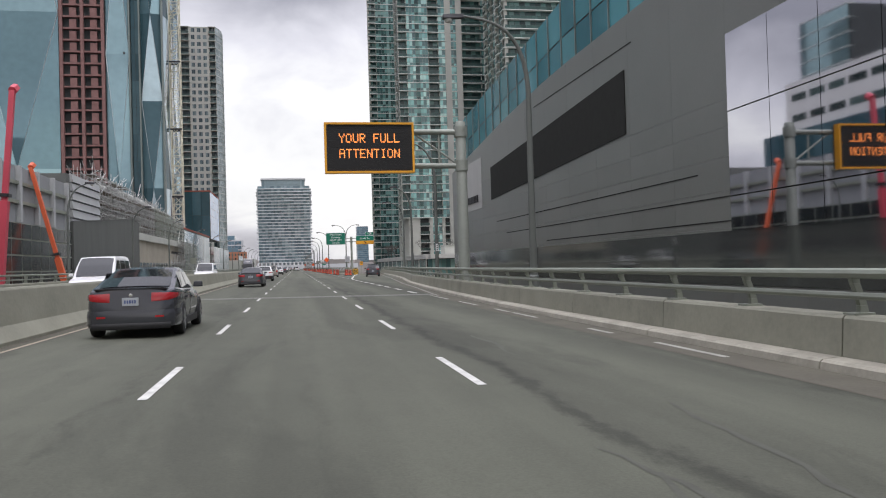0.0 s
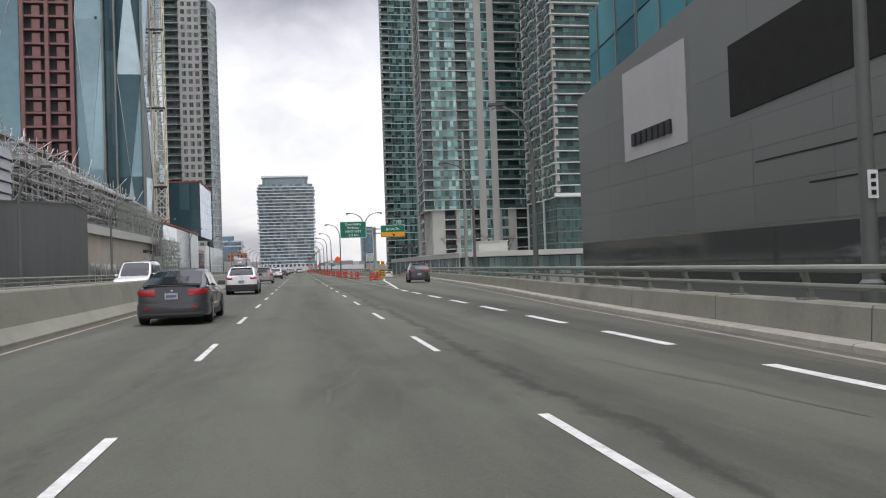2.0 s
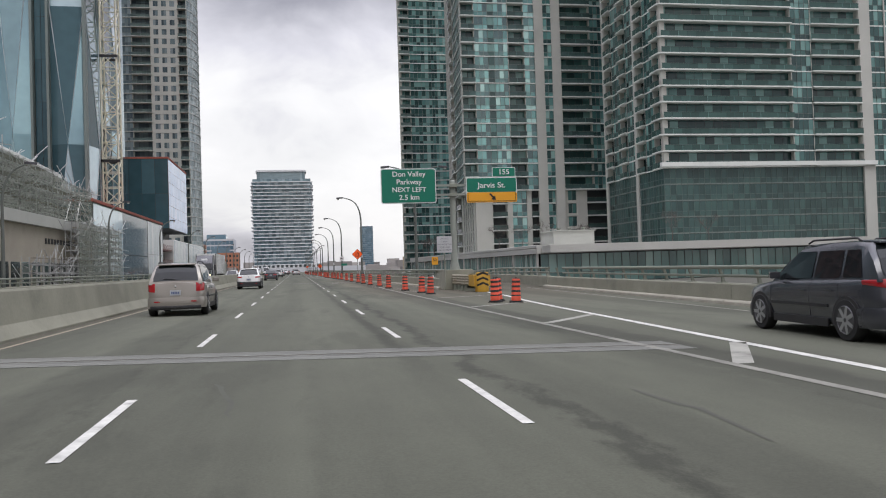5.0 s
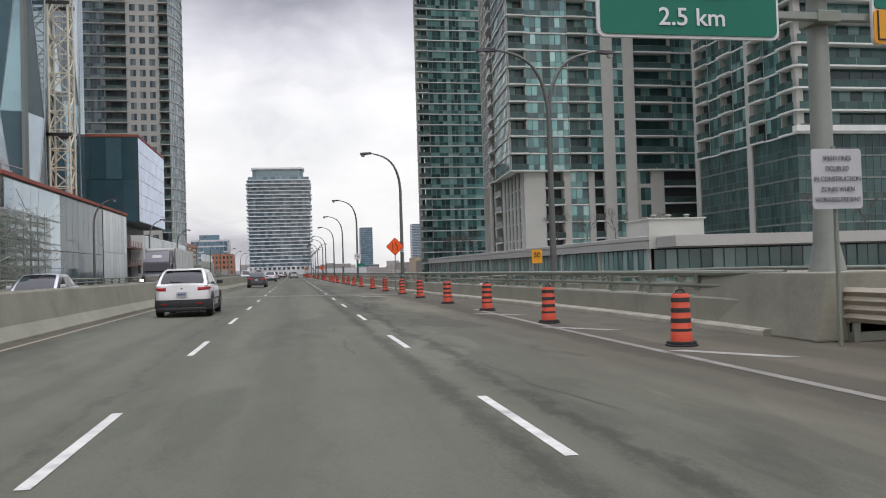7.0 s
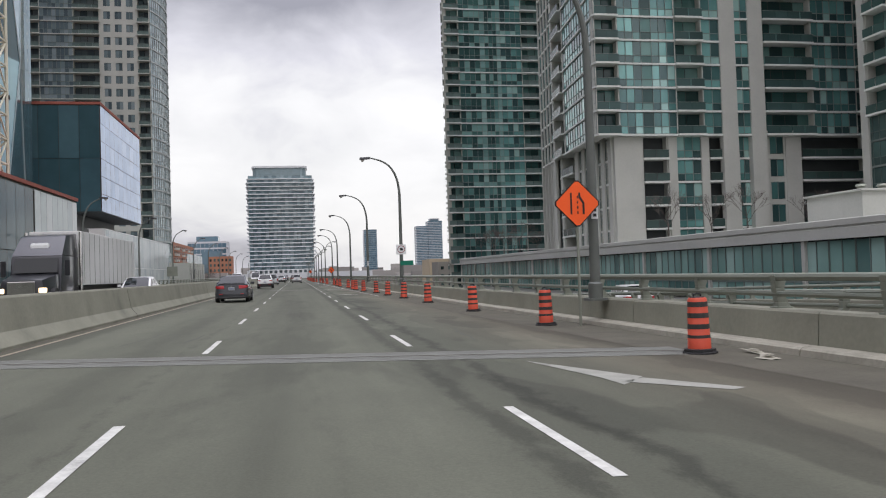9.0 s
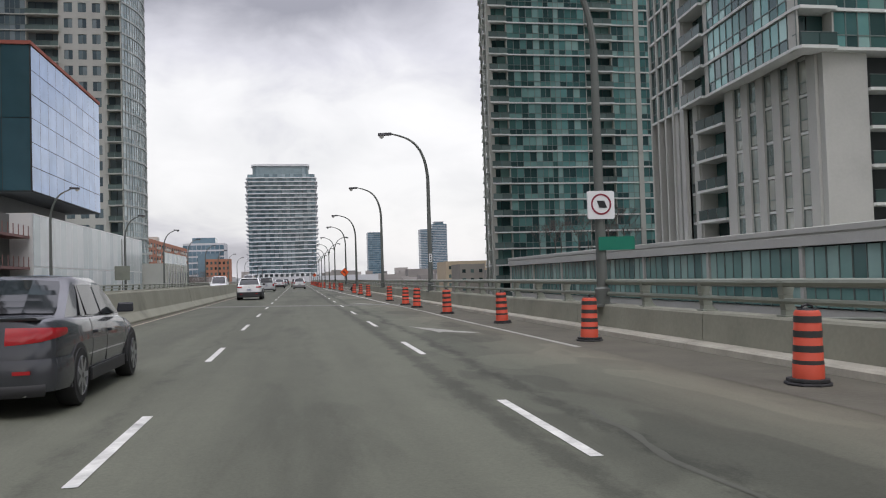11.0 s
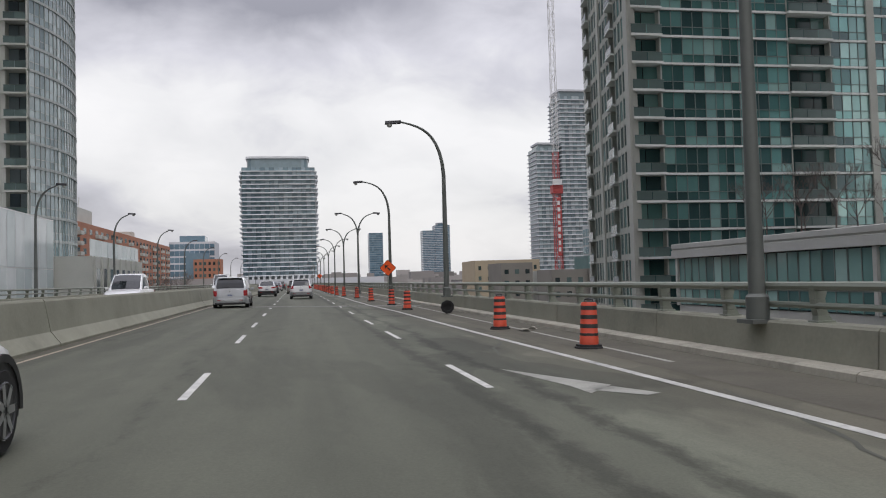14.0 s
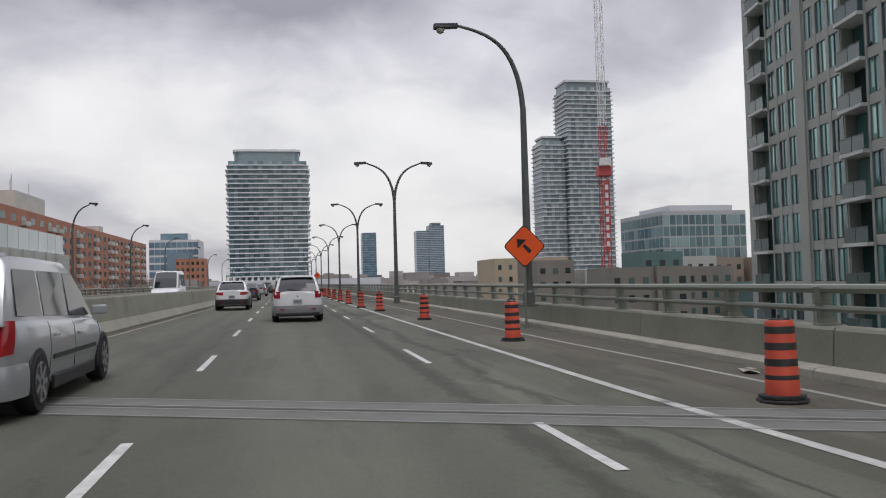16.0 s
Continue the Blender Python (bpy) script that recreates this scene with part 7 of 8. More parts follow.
def car(name, label, at, paint, L, W, H, belt, base, cabin, lift=0.22, wheel=0.31, cladding=None, style="suv", facing=0.0, rails=False, brakes=False, tail=None, category="car", group="cars on the road"):
    """A car with its rear at y = 0 and its nose at y = L. belt: (y, height) of the shoulder; cabin: y of rear base, rear top, front top, screen base."""
    root = thing(name, label, category, at, facing, group=group)
    w = W / 2
    # body shell: rings of a rounded section, taken along the length
    END = [(-0.045, 0.30), (-0.04, 0.55), (-0.02, 0.70), (0.01, 0.80), (0.06, 0.875), (0.15, 0.935), (0.32, 0.975), (0.8, 1.0), (L - 1.0, 1.0), (L - 0.55, 0.965), (L - 0.28, 0.90), (L - 0.12, 0.80), (L - 0.04, 0.66), (L, 0.40)]
    half_w = lambda y: w * along(END, y)
    z_tail = along(belt, 0.0)

    def lean(y, z):
        """Forward lean of the tail above the bumper."""
        return y + 0.07 * max(0.0, (z - 0.62 * z_tail) / (0.38 * z_tail)) * max(0.0, 1 - max(y, 0) / 0.5)

    lower = [(-0.045, 0.12), (0.0, 0.07), (0.1, 0.03), (0.4, 0.0), (L - 0.5, 0.0), (L - 0.15, 0.06), (L, 0.16)]
    stations = [y for y, k in END[:8]] + [L * 0.3, L * 0.4, L * 0.5, L * 0.6, L * 0.7] + [y for y, k in END[8:]]
    rings = []
    for y in stations:
        z1, z0, hw = along(belt, y), lift + along(lower, y), half_w(y)
        mid = z0 + (z1 - z0) * 0.52
        half = [(0.0, z0), (0.84 * hw, z0), (0.955 * hw, z0 + 0.07), (0.985 * hw, mid - 0.10), (1.0 * hw, mid), (0.998 * hw, mid + 0.06), (0.982 * hw, z1 - 0.10), (0.955 * hw, z1 - 0.035), (0.90 * hw, z1 - 0.004), (0.5 * hw, z1 + 0.02), (0.0, z1 + 0.028)]
        rings.append([(x, lean(y, z), z) for x, z in half] + [(-x, lean(y, z), z) for x, z in half[-2:0:-1]])
    g = Geo()
    loft(g, rings)
    body = part("body", g, paint, root, smooth=True)

    def wrap(y_side, x_in, nose=False):
        """Plan outline from the flank round the end to x_in."""
        ys = [y for y in (0.8, 0.55, 0.32, 0.22, 0.15, 0.1, 0.06, 0.03, 0.01, -0.02, -0.035, -0.045) if y < y_side]
        ys = [y_side] + ys
        pts = [(half_w(L - 0.045 - y if nose else y), L - 0.045 - y if nose else y) for y in ys]
        keep = [p for p in pts if p[0] > x_in]
        return keep + [(x_in, keep[-1][1] + (0.003 if nose else -0.003))]

    def band(g, pts, z0, z1, out, s=1, taper=0.0):
        """A raised band on the skin along a plan outline; taper narrows it towards the flank."""
        rows = []
        for i, (x, y) in enumerate(pts):
            a, b = pts[max(i - 1, 0)], pts[min(i + 1, len(pts) - 1)]
            t = Vector((b[0] - a[0], b[1] - a[1]))
            n = Vector((-t.y, t.x)).normalized() if t.length > 1e-6 else Vector((1, 0))
            if n.x * x + n.y * (y - L / 2) < 0:
                n = -n
            u = taper * (1 - i / (len(pts) - 1))
            za, zc = z0 + (z1 - z0) * u, z1 - (z1 - z0) * u * 0.35
            e = 0.25 * (zc - za)
            prof = [(-0.06, za), (out * 0.4, za), (out, za + e), (out, zc - e), (out * 0.4, zc), (-0.06, zc)]
            rows.append([(s * (x + n.x * o), lean(y, z) + n.y * o, z) for o, z in prof])
        loft(g, rows if s > 0 else [r[::-1] for r in rows])

    # cabin
    ra, rt, ft, sb = cabin
    zb = lambda y: along(belt, y) - 0.02
    wr = w * 0.74 if style != "van" else w * 0.80
    rows = [(ra, 0.02, w * 0.90), (ra + (rt - ra) * 0.5, 0.55, w * 0.90), (rt, 0.965, w * 0.91), (rt + 0.35, 1.0, w * 0.92), ((rt + ft) / 2, 1.0, w * 0.92), (ft, 0.965, w * 0.91), (ft + (sb - ft) * 0.5, 0.55, w * 0.90), (sb, 0.02, w * 0.88)]
    rings = []
    for y, k, wb in rows:
        z0 = zb(y)
        z1 = z0 + (H - z0) * k
        wt = wb + (wr - wb) * k
        half = [(0.0, z0 - 0.05), (wb, z0 - 0.02), (wt + (wb - wt) * 0.12, z0 + (z1 - z0) * 0.86), (wt - 0.05, z1 - 0.012), (wt * 0.5, z1 + 0.012 * k), (0.0, z1 + 0.018 * k)]
        rings.append([(x, y, z) for x, z in half] + [(-x, y, z) for x, z in half[-2:0:-1]])
    g = Geo()
    loft(g, rings)
    part("cabin", g, paint, root, smooth=True)

    def on_side(y, t, s):
        """A point on the cabin's flank: t from the belt (0) to the roof edge (1)."""
        z0 = zb(y)
        return (s * (w * 0.915 + (wr + (w * 0.91 - wr) * 0.12 - w * 0.91) * t + 0.006), y, z0 + (H - z0) * (0.02 + 0.80 * t))

    # side windows
    span = sb - ra
    cut = (ra + span * 0.30, ra + span * 0.56)
    for s in (-1, 1):
        slope_r, slope_f = (rt - ra), (sb - ft)
        if style == "van":
            cut = (ra + span * 0.34, ra + span * 0.62)
        panes = [(ra + slope_r * 0.55 + 0.18, cut[0] - 0.05, rt + 0.12, cut[0] - 0.05), (cut[0] + 0.03, cut[1] - 0.05, cut[0] + 0.03, cut[1] - 0.08), (cut[1] + 0.03, sb - slope_f * 0.10 - 0.12, cut[1] + 0.0, ft + slope_f * 0.12)]
        for b0, b1, t0, t1 in panes:
            g = Geo()
            q = [on_side(b0, 0.06, s), on_side(b1, 0.06, s), on_side(t1, 0.95, s), on_side(t0, 0.95, s)]
            g.face(*(q if s > 0 else q[::-1]))
            part("side_window", g, CARGLASS, root)
    # rear and front screens, curved like the shell under them
    for y0, y1, nm, k0, k1 in ((ra, rt, "rear_window", 0.10, 0.88), (sb, ft, "windscreen", 0.05, 0.93)):
        g = Geo()
        s = -1 if y0 < y1 else 1
        n, cols = 6, (-1.0, -0.5, 0.0, 0.5, 1.0)
        wb0 = w * (0.90 if s < 0 else 0.88)
        grid = []
        for i in range(n + 1):
            u = k0 + (k1 - k0) * i / n
            y = y0 + (y1 - y0) * u
            kk = 0.02 + u * 1.06 if u < 0.5 else 0.55 + (u - 0.5) * 0.83
            z = zb(y) + (H - zb(y)) * kk
            wid = (wb0 + (wr - wb0) * kk - 0.05) * (0.95 if 0 < i < n else 0.92)
            grid.append([(c * wid, y + s * 0.012, z + 0.012 + (-0.012, 0.012 * kk, 0.018 * kk)[2 - int(2 * abs(c))]) for c in cols])
        for a, b in zip(grid, grid[1:]):
            for c in range(4):
                g.face(a[c], a[c + 1], b[c + 1], b[c])
        part(nm, g, CARGLASS, root, smooth=True)
    # wheels with arches
    for y in (0.17 * L + 0.05, L - 0.19 * L):
        for s in (-1, 1):
            g = Geo()
            g.lathe([(wheel * 0.66, -0.1), (wheel * 0.93, -0.1), (wheel, -0.065), (wheel, 0.065), (wheel * 0.93, 0.1), (wheel * 0.66, 0.1)], 22, (s * (w - 0.085), y, wheel), "x")
            tyre = part("wheel", g, RUBBER, root, "black tyre on an alloy rim", smooth=True)
            g = Geo()
            g.lathe([(wheel * 0.68, 0.0), (wheel * 0.64, 0.012 * s), (wheel * 0.56, -0.02 * s), (wheel * 0.15, -0.012 * s)], 20, (s * (w + 0.019), y, wheel), "x")
            part("rim", g, RIM, tyre, smooth=True)
            for i in range(7):
                a = 2 * math.pi * i / 7
                c, d = math.cos(a), math.sin(a)
                g = Geo()
                x = s * (w + 0.028)
                p = lambda r, o: (x, y + wheel * (r * c - o * d), wheel + wheel * (r * d + o * c))
                g.face(p(0.1, -0.10), p(0.67, -0.09), p(0.67, 0.09), p(0.1, 0.10))
                part("spoke", g, ALLOY, tyre)
            # black disc on the uncut flank paints the shade of the wheel well
            g = Geo()
            ring = [(math.cos(t) * (wheel + 0.045), math.sin(t) * (wheel + 0.04)) for t in np.linspace(-0.25, math.pi + 0.25, 15)]
            xi, xo = s * (w - 0.16), s * (w + 0.003)
            g.face(*[(xo, y + a, wheel + b) for a, b in ring])
            for (a, b), (c, d) in zip(ring, ring[1:]):
                g.face((xi, y + a, wheel + b), (xi, y + c, wheel + d), (xo, y + c, wheel + d), (xo, y + a, wheel + b))
            part("wheel_arch", g, TRIM, root)
            if cladding:
                g = Geo()
                r0, r1 = wheel + 0.04, wheel + 0.105
                for t0, t1 in zip(np.linspace(-0.1, math.pi + 0.1, 13), np.linspace(-0.1, math.pi + 0.1, 13)[1:]):
                    g.hexa([(s * (w - 0.05), y + r * math.cos(t), wheel + r * math.sin(t)) for r, t in ((r0, t0), (r1, t0), (r1, t1), (r0, t1))] + [(s * (w + 0.016), y + r * math.cos(t), wheel + r * math.sin(t)) for r, t in ((r0, t0), (r1, t0), (r1, t1), (r0, t1))])
                part("arch_cladding", g, cladding, root)
    # bumpers and sills
    z1 = along(belt, 0)
    for nose in (False, True):
        g = Geo()
        pts = wrap(0.5, 0.0, nose)
        top = lift + (0.26 if nose else 0.34)
        for s in (1, -1):
            band(g, pts, lift + 0.02, top, 0.028, s)
        part("bumper", g, cladding or paint, root, smooth=True)
    g = Geo()
    for s in (1, -1):
        band(g, wrap(0.03, 0.0), lift - 0.02, lift + 0.12, 0.036, s)
    part("valance", g, TRIM, root, smooth=True)
    for s in (-1, 1):
        g = Geo()
        g.box(s * w - 0.03 if s > 0 else -w - 0.004, w + 0.004 if s > 0 else -w + 0.03, 0.30 * L, 0.70 * L, lift - 0.02, lift + 0.12)
        part("sill", g, cladding or TRIM, root, bevel=0.01)
        # door seams and handles
        for y in (cut[0], cut[1], sb - 0.1):
            g = Geo()
            z1s, hw = along(belt, y), half_w(y)
            ms = lift + (z1s - lift) * 0.52
            g.tube([(s * (k * hw - 0.001), y, z) for k, z in ((0.975, lift + 0.14), (0.985, ms - 0.10), (1.0, ms), (0.998, ms + 0.06), (0.982, z1s - 0.10), (0.955, z1s - 0.035))], 0.005, 4)
            part("door_seam", g, TRIM, root)
        for y in (cut[0] + 0.12, cut[1] + 0.12):
            g = Geo()
            g.box(s * w * 0.985 - 0.015, s * w * 0.985 + 0.03 * s + 0.005, y, y + 0.17, along(belt, y) - 0.2, along(belt, y) - 0.165)
            part("door_handle", g, paint, root, bevel=0.008)
        if style != "sedan":
            g = Geo()
            ym = [0.30 * L, 0.45 * L, 0.60 * L, 0.72 * L]
            zm = lift + 0.30
            for a, b in zip(ym, ym[1:]):
                g.box(s * w * 0.985 if s > 0 else -w * 1.008, w * 1.008 if s > 0 else -w * 0.985, a, b, zm, zm + 0.05)
            part("side_moulding", g, TRIM, root)
        # mirror
        g = Geo()
        y, z = sb - 0.42, along(belt, sb - 0.4) + 0.03
        g.hexa([(s * (w - 0.06), y, z), (s * (w + 0.16), y, z), (s * (w + 0.13), y + 0.13, z + 0.01), (s * (w - 0.06), y + 0.13, z + 0.01), (s * (w - 0.04), y, z + 0.13), (s * (w + 0.16), y, z + 0.13), (s * (w + 0.12), y + 0.11, z + 0.12), (s * (w - 0.04), y + 0.11, z + 0.12)])
        part("mirror", g, TRIM if cladding else paint, root, bevel=0.025)
        # tail lamp
        kind, zt, ht, wd = tail or ("wide", z1 - 0.22, 0.17, 0.36)
        g = Geo()
        band(g, wrap(0.36 if kind == "wide" else 0.2, w * 0.93 - wd), zt, zt + ht, 0.014, s, 0.45 if kind == "wide" else 0.1)
        part("tail_lamp", g, BRAKE if brakes else TAIL, root, "red tail lamp lens", smooth=True)
        g = Geo()
        zh = along(belt, L - 0.2) - 0.2
        g.hexa([(s * w * 0.42, L - 0.10, zh), (s * w * 0.80, L - 0.22, zh), (s * w * 0.9, L - 0.5, zh + 0.06), (s * w * 0.42, L - 0.4, zh), (s * w * 0.42, L - 0.12, zh + 0.14), (s * w * 0.82, L - 0.26, zh + 0.15), (s * w * 0.9, L - 0.52, zh + 0.17), (s * w * 0.42, L - 0.4, zh + 0.15)])
        part("headlamp", g, HEAD, root, bevel=0.012)
        g = Geo()
        g.box(s * (w * 0.62) - 0.08, s * (w * 0.62) + 0.08, -0.075, 0.02, lift + 0.20, lift + 0.235)
        part("reflector", g, TAIL, root)
        if rails:
            g = Geo()
            g.tube([(s * (wr - 0.06), rt + 0.25, H), (s * (wr - 0.06), rt + 0.35, H + 0.05), (s * (wr - 0.06), ft - 0.2, H + 0.05), (s * (wr - 0.06), ft - 0.05, H)], 0.018, 6)
            part("roof_rail", g, TRIM, root)
    # number plate as plain bars
    zp = (z1 - 0.30) if style == "sedan" else (z1 - 0.36)
    g = Geo()
    g.box(-0.15, 0.15, -0.055, 0.05, zp, zp + 0.15)
    plate_ob = part("licence_plate", g, PLATE, root, "pale licence plate with plain bars")
    for i in range(5):
        g = Geo()
        g.box(-0.11 + i * 0.046, -0.08 + i * 0.046, -0.06, -0.055, zp + 0.045, zp + 0.105)
        part("bar", g, surf("plate_blue", (0.05, 0.08, 0.2), 0.6), plate_ob)
    g = Geo()
    g.lathe([(0.0, -0.052), (0.035, -0.05), (0.042, 0.03)], 12, (0, lean(-0.02, z1 - 0.1) + 0.02, z1 - 0.10), "y")
    part("badge", g, CHROME, root)
    # grille
    g = Geo()
    zg = along(belt, L - 0.1) - 0.26
    g.box(-w * 0.4, w * 0.4, L - 0.12, L - 0.005, zg - 0.12, zg + 0.12)
    part("grille", g, TRIM, root, bevel=0.02)
    # rear wiper and high brake lamp
    if style != "sedan":
        g = Geo()
        y = ra + (rt - ra) * 0.16
        g.tube([(0.0, y - 0.04, zb(y) + (H - zb(y)) * 0.2), (-0.35, y - 0.02, zb(y) + (H - zb(y)) * 0.26)], 0.01, 5)
        part("wiper", g, TRIM, root)
        g = Geo()
        g.hexa([(-wr * 0.85, rt - 0.14, H - 0.045), (wr * 0.85, rt - 0.14, H - 0.045), (wr * 0.9, rt + 0.3, H - 0.0), (-wr * 0.9, rt + 0.3, H - 0.0), (-wr * 0.83, rt - 0.13, H - 0.01), (wr * 0.83, rt - 0.13, H - 0.01), (wr * 0.88, rt + 0.3, H + 0.02), (-wr * 0.88, rt + 0.3, H + 0.02)])
        part("spoiler", g, paint, root, bevel=0.012)
    else:
        g = Geo()
        g.hexa([(-w * 0.78, 0.02, z1 - 0.0), (w * 0.78, 0.02, z1 - 0.0), (w * 0.8, 0.3, z1 + 0.01), (-w * 0.8, 0.3, z1 + 0.01), (-w * 0.76, 0.0, z1 + 0.035), (w * 0.76, 0.0, z1 + 0.035), (w * 0.78, 0.3, z1 + 0.025), (-w * 0.78, 0.3, z1 + 0.025)])
        part("spoiler", g, paint, root, bevel=0.012)
    g = Geo()
    g.box(-0.16, 0.16, rt - 0.03, rt + 0.03, H - 0.06, H - 0.035)
    part("high_brake_lamp", g, BRAKE if brakes else TAIL, root)
    g = Geo()
    for x in (0.32 * W,):
        g.tube([(x, -0.05, lift + 0.02), (x, 0.3, lift + 0.02)], 0.035, 10)
    part("exhaust_tip", g, CHROME, root)
    return root


def car_paint(name, col, metal=0.2, rough=0.32):
    return surf(name, col, rough, metal, var=0.05, scale=0.8, fine=90, bump=0.0, coat=0.6, stain=0.05)


WHITE_P, GREY_P = car_paint("white_car_paint", (0.66, 0.66, 0.65), 0.0), car_paint("dark_grey_car_paint", (0.045, 0.048, 0.055), 0.3, 0.26)
SILVER_P, BEIGE_P = car_paint("silver_car_paint", (0.40, 0.415, 0.425), 0.5), car_paint("champagne_car_paint", (0.27, 0.25, 0.22), 0.4)
BLACK_P = car_paint("black_car_paint", (0.022, 0.023, 0.028), 0.2)
SUV_BELT = lambda L: [(0, 0.98), (0.3, 1.0), (L * 0.6, 0.95), (L * 0.72, 0.93), (L - 0.3, 0.80), (L, 0.66)]
SED_BELT = lambda L: [(0, 0.93), (0.35, 0.95), (L * 0.5, 0.90), (L * 0.72, 0.86), (L - 0.3, 0.72), (L, 0.58)]


def spot(x, y):
    return (x, y, deck(x))


# One white crossover, one fastback and one champagne crossover are repeated along the road.
car("sedan", "dark grey fastback sedan with red tail lamps", spot(-3.08, 16.3), GREY_P, 4.35, 1.72, 1.36, SED_BELT(4.35), 0, (0.28, 1.75, 2.35, 3.3), lift=0.2, wheel=0.31, style="sedan", tail=("wide", 0.70, 0.17, 0.42))
car("sedan", "charcoal sedan with wide red tail lamps, repeat of the fastback", spot(-3.08, 57.3), car_paint("charcoal_car_paint", (0.055, 0.058, 0.064), 0.3, 0.28), 4.35, 1.72, 1.36, SED_BELT(4.35), 0, (0.28, 1.75, 2.35, 3.3), lift=0.2, wheel=0.31, style="sedan", tail=("wide", 0.70, 0.17, 0.42))
car("crossover", "white small crossover with black lower cladding beside the lane line, repeat of one car", spot(-3.08, 81.2), WHITE_P, 4.1, 1.66, 1.47, SUV_BELT(4.1), 0, (0.08, 0.62, 2.2, 3.1), lift=0.2, wheel=0.33, cladding=TRIM, tail=("wide", 0.80, 0.115, 0.31))
car("crossover", "champagne crossover with roof rails", spot(-3.35, 115.5), BEIGE_P, 4.2, 1.68, 1.56, SUV_BELT(4.2), 0, (0.06, 0.42, 2.3, 3.15), wheel=0.33, rails=True, tail=("tall", 0.72, 0.26, 0.2))
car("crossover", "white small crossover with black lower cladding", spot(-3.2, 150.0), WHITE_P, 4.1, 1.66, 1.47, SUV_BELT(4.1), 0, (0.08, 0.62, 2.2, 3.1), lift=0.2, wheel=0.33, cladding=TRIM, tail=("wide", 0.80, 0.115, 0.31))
car("sedan", "dark grey four-door sedan with red tail lamps", spot(-3.19, 199.6), GREY_P, 4.3, 1.68, 1.38, SED_BELT(4.3), 0, (0.55, 1.25, 2.35, 3.25), style="sedan", tail=("wide", 0.70, 0.17, 0.42))
car("crossover", "white crossover with black cladding and dark rear window, repeat of one car", spot(-3.28, 247.0), WHITE_P, 4.1, 1.66, 1.48, SUV_BELT(4.1), 0, (0.08, 0.62, 2.2, 3.1), lift=0.2, wheel=0.33, cladding=TRIM, tail=("wide", 0.80, 0.115, 0.31))
car("minivan", "silver minivan with large rear side windows", spot(-3.62, 287.3), SILVER_P, 4.7, 1.82, 1.62, [(0, 0.96), (0.4, 0.98), (2.8, 0.90), (3.5, 0.88), (4.4, 0.70), (4.7, 0.6)], 0, (0.05, 0.4, 2.6, 3.75), lift=0.2, wheel=0.31, style="van", tail=("tall", 0.62, 0.36, 0.17))
car("crossover", "white rounded compact crossover in the middle lane", spot(0.18, 306.9), WHITE_P, 4.05, 1.68, 1.56, SUV_BELT(4.05), 0, (0.07, 0.5, 2.15, 3.05), wheel=0.32, cladding=surf("grey_cladding", (0.22, 0.22, 0.22), 0.6), tail=("tall", 0.80, 0.24, 0.2))
car("crossover", "white crossover with black cladding beside the median, repeat of one car", spot(-2.9, 321.3), WHITE_P, 4.1, 1.66, 1.48, SUV_BELT(4.1), 0, (0.08, 0.62, 2.2, 3.1), cladding=TRIM)
car("crossover", "dark grey crossover with roof rails in the exit lane", (9.48, 101.2, deck(9.48)), GREY_P, 4.35, 1.74, 1.58, SUV_BELT(4.35), 0, (0.07, 0.5, 2.3, 3.25), wheel=0.34, rails=True, facing=-4.5, tail=("wide", 0.84, 0.16, 0.34))
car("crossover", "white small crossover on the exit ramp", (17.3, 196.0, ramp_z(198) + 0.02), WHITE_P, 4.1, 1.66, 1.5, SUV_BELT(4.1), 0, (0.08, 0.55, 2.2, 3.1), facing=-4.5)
for x, y, paint, kind, label in ((-0.35, 337.5, BEIGE_P, "suv", "champagne crossover far ahead in the middle lane, repeat of one car"), (-3.15, 345.0, GREY_P, "sedan", "dark grey sedan far ahead beside the median"), (-3.1, 369.0, SILVER_P, "sedan", "silver sedan far ahead beside the median"), (0.3, 378.0, WHITE_P, "suv", "white crossover far ahead in the middle lane"), (-3.0, 402.0, BLACK_P, "suv", "black crossover far ahead beside the median")):
    if kind == "suv":
        car("crossover", label, spot(x, y), paint, 4.2, 1.68, 1.56, SUV_BELT(4.2), 0, (0.06, 0.42, 2.3, 3.15), wheel=0.33, tail=("tall", 0.72, 0.26, 0.2))
    else:
        car("sedan", label, spot(x, y), paint, 4.3, 1.68, 1.38, SED_BELT(4.3), 0, (0.55, 1.25, 2.35, 3.25), style="sedan")
# oncoming traffic
car("van", "white van with headlamps towards the median", (-8.6, 41.0, deck(-8.6)), WHITE_P, 4.9, 1.9, 1.95, [(0, 1.1), (3.2, 1.08), (3.9, 1.02), (4.7, 0.86), (4.9, 0.72)], 0, (0.05, 0.3, 2.9, 3.9), style="van", facing=180)
car("pickup_truck", "white pickup truck with a rear canopy", (-9.0, 87.6, deck(-9)), WHITE_P, 5.3, 1.92, 1.92, [(0, 1.12), (3.3, 1.1), (4.2, 1.06), (5.1, 0.92), (5.3, 0.75)], 0, (0.05, 0.3, 2.9, 3.8), style="van", facing=180, rails=True)
car("sedan", "pale sedan on the opposite lanes", (-8.8, 158.0, deck(-8.8)), SILVER_P, 4.3, 1.7, 1.42, SED_BELT(4.3), 0, (0.55, 1.25, 2.35, 3.25), style="sedan", facing=180)
car("sedan", "white sedan on the opposite lanes", (-8.4, 206.0, deck(-8.4)), WHITE_P, 4.3, 1.7, 1.42, SED_BELT(4.3), 0, (0.55, 1.25, 2.35, 3.25), style="sedan", facing=180)
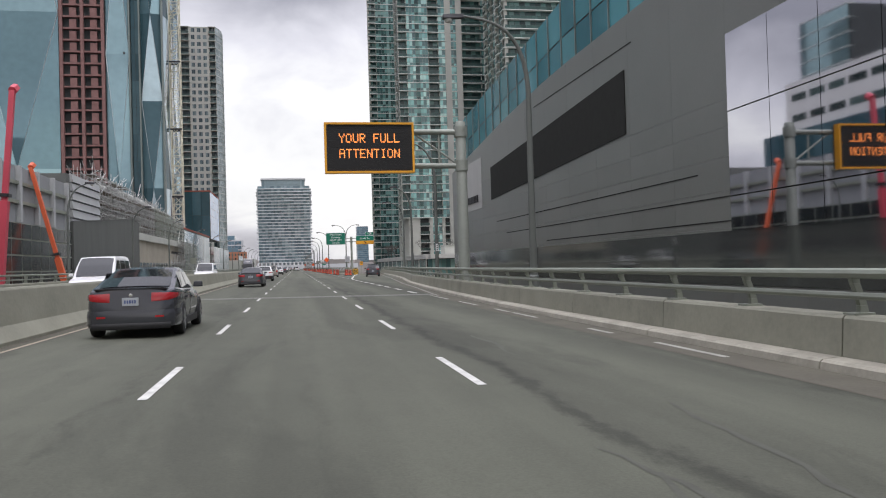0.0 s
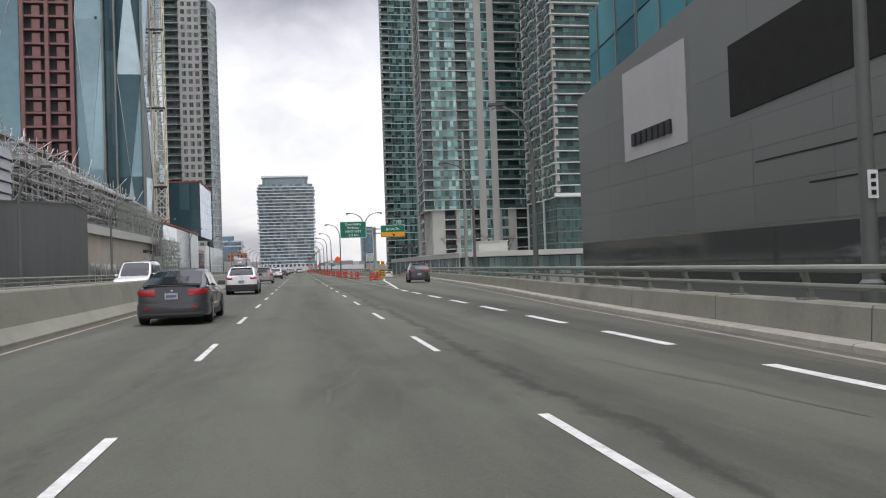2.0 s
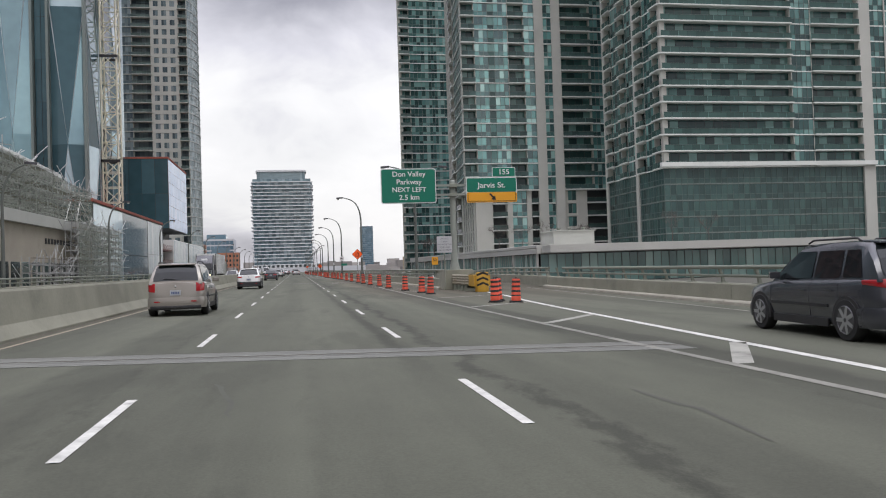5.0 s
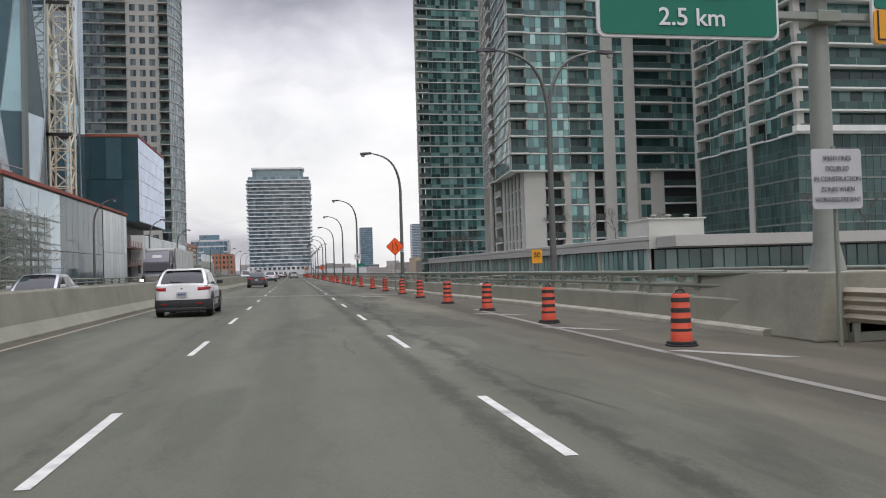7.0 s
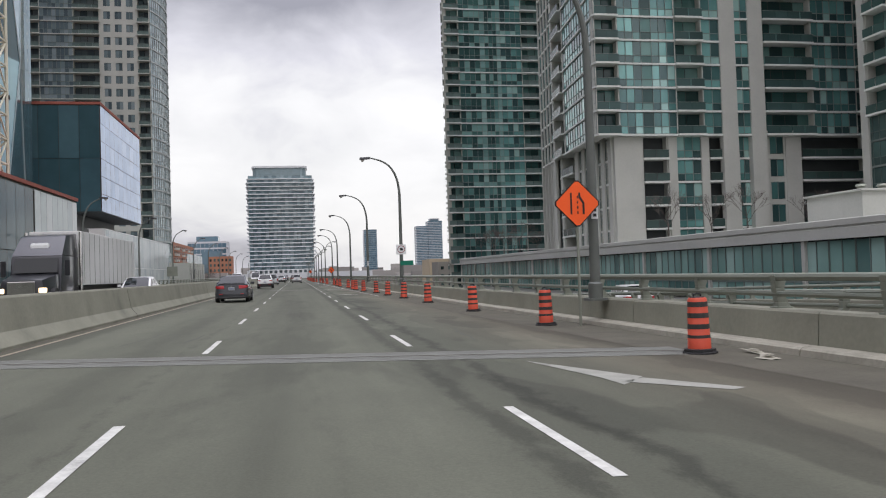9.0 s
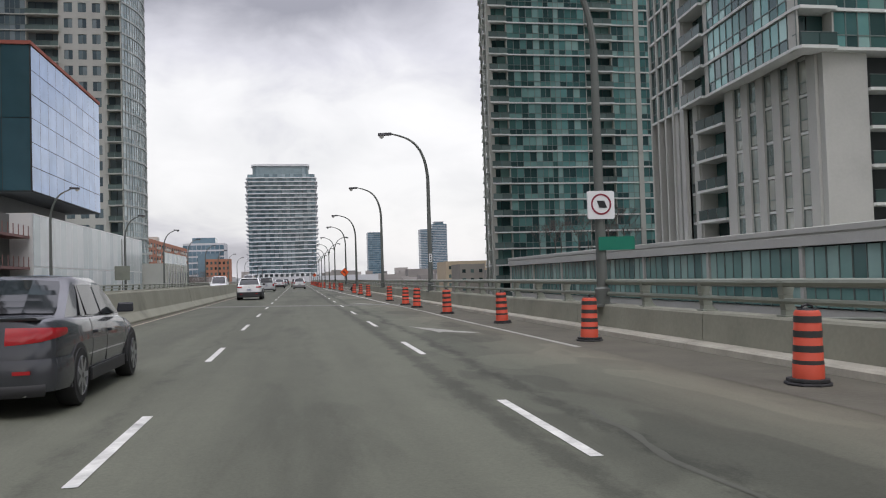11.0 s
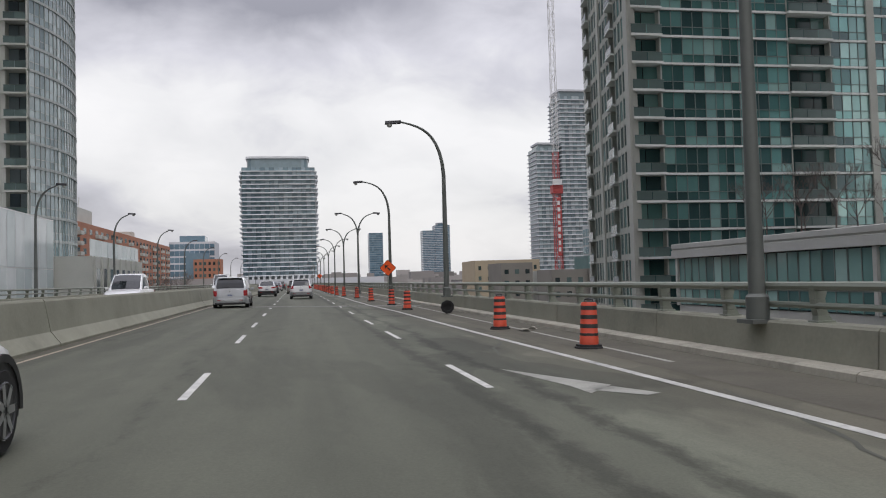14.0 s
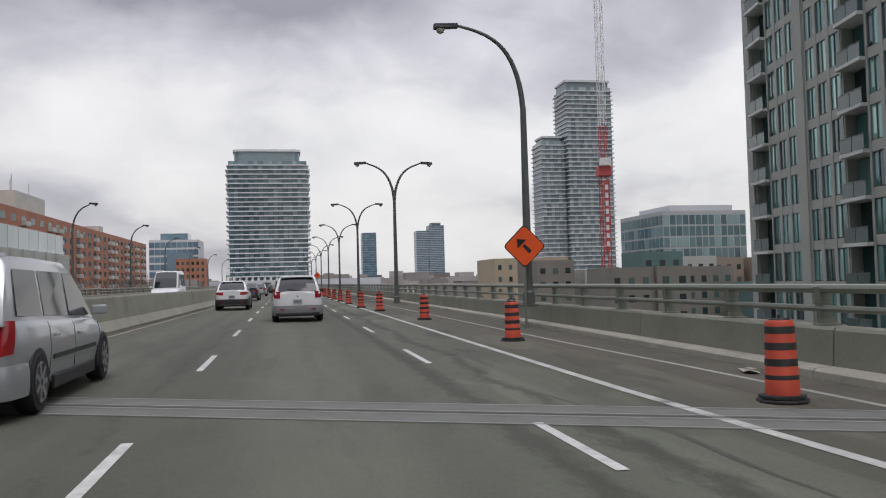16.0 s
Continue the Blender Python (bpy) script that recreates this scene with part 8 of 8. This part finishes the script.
car("pickup_truck", "white pickup truck on the opposite lanes", (-9.2, 293.0, deck(-9.2)), WHITE_P, 5.2, 1.9, 1.9, [(0, 1.05), (3.3, 1.05), (4.2, 1.02), (5.0, 0.9), (5.2, 0.75)], 0, (1.6, 1.85, 2.9, 3.8), style="van", facing=180)
car("van", "white delivery van on the opposite lanes", (-8.8, 345.0, deck(-8.8)), WHITE_P, 5.3, 2.0, 2.4, [(0, 1.2), (3.9, 1.15), (4.5, 1.05), (5.1, 0.86), (5.3, 0.7)], 0, (0.05, 0.2, 3.4, 4.4), style="van", facing=180)


def semi(x, y):
    """Tractor with a long white trailer, nose towards -y."""
    root = thing("articulated_truck", "black tractor unit with a long white box trailer", "truck", (x, y, deck(x)))
    g = Geo()
    g.hexa([(-0.95, 0, 0.5), (0.95, 0, 0.5), (1.05, 2.0, 0.5), (-1.05, 2.0, 0.5), (-0.8, 0.06, 1.35), (0.8, 0.06, 1.35), (1.0, 1.9, 1.62), (-1.0, 1.9, 1.62)])
    part("bonnet", g, BLACK_P, root, bevel=0.12, smooth=True)
    g = Geo()
    g.hexa([(-1.08, 1.75, 0.5), (1.08, 1.75, 0.5), (1.1, 4.6, 0.5), (-1.1, 4.6, 0.5), (-1.05, 2.15, 2.4), (1.05, 2.15, 2.4), (1.1, 4.6, 2.4), (-1.1, 4.6, 2.4)])
    g.hexa([(-1.05, 2.15, 2.4), (1.05, 2.15, 2.4), (1.1, 4.6, 2.4), (-1.1, 4.6, 2.4), (-0.95, 3.2, 3.35), (0.95, 3.2, 3.35), (1.05, 4.6, 3.5), (-1.05, 4.6, 3.5)])
    part("cab", g, BLACK_P, root, bevel=0.06, smooth=True)
    g = Geo()
    g.face((-0.92, 1.83, 1.66), (0.92, 1.83, 1.66), (0.9, 2.1, 2.3), (-0.9, 2.1, 2.3))
    part("windscreen", g, CARGLASS, root)
    g = Geo()
    g.box(-0.55, 0.55, -0.04, 0.03, 0.62, 1.28)
    part("grille", g, CHROME, root, bevel=0.03)
    g = Geo()
    g.box(-0.4, 0.4, 2.55, 2.7, 2.62, 3.0)
    part("emblem", g, SIGNWHITE, root, bevel=0.1)
    g = Geo()
    g.box(-1.1, 1.1, -0.1, 0.2, 0.35, 0.62)
    part("bumper", g, CHROME, root, bevel=0.04)
    for s in (-1, 1):
        g = Geo()
        g.box(s * 0.82 - 0.15, s * 0.82 + 0.15, -0.02, 0.15, 0.8, 1.0)
        part("headlamp", g, glow("warm_headlamp", (1.0, 0.75, 0.45), 2.0), root, bevel=0.03)
        g = Geo()
        g.box(s * 1.32 - 0.1, s * 1.32 + 0.1, 1.9, 2.0, 1.5, 2.2)
        part("mirror", g, BLACK_P, root, bevel=0.02)
        g = Geo()
        g.tube([(s * 1.2, 4.7, 0.7), (s * 1.2, 4.7, 3.6)], 0.08, 10)
        part("exhaust_pipe", g, CHROME, root)
        for yw in (1.0, 4.2, 5.3, 14.8, 15.9):
            g = Geo()
            g.lathe([(0.3, -0.15), (0.47, -0.15), (0.5, -0.1), (0.5, 0.1), (0.47, 0.15), (0.3, 0.15)], 20, (s * 0.98, yw, 0.5), "x")
            part("wheel", g, RUBBER, root, smooth=True)
    g = Geo()
    g.box(-1.15, 1.15, 4.95, 18.0, 1.05, 3.65)
    trailer = part("trailer_box", g, WHITEWALL, root, "white box trailer", bevel=0.03)
    for k in range(12):
        g = Geo()
        for s in (-1, 1):
            g.box(s * 1.15 - 0.012, s * 1.15 + 0.012, 5.5 + k * 1.05, 5.54 + k * 1.05, 1.1, 3.6)
        part("panel_rib", g, GALV, trailer)
    g = Geo()
    g.box(-0.6, 0.6, 4.0, 17.6, 0.7, 1.05)
    part("chassis", g, TRIM, root)


semi(-11.2, 193.5)
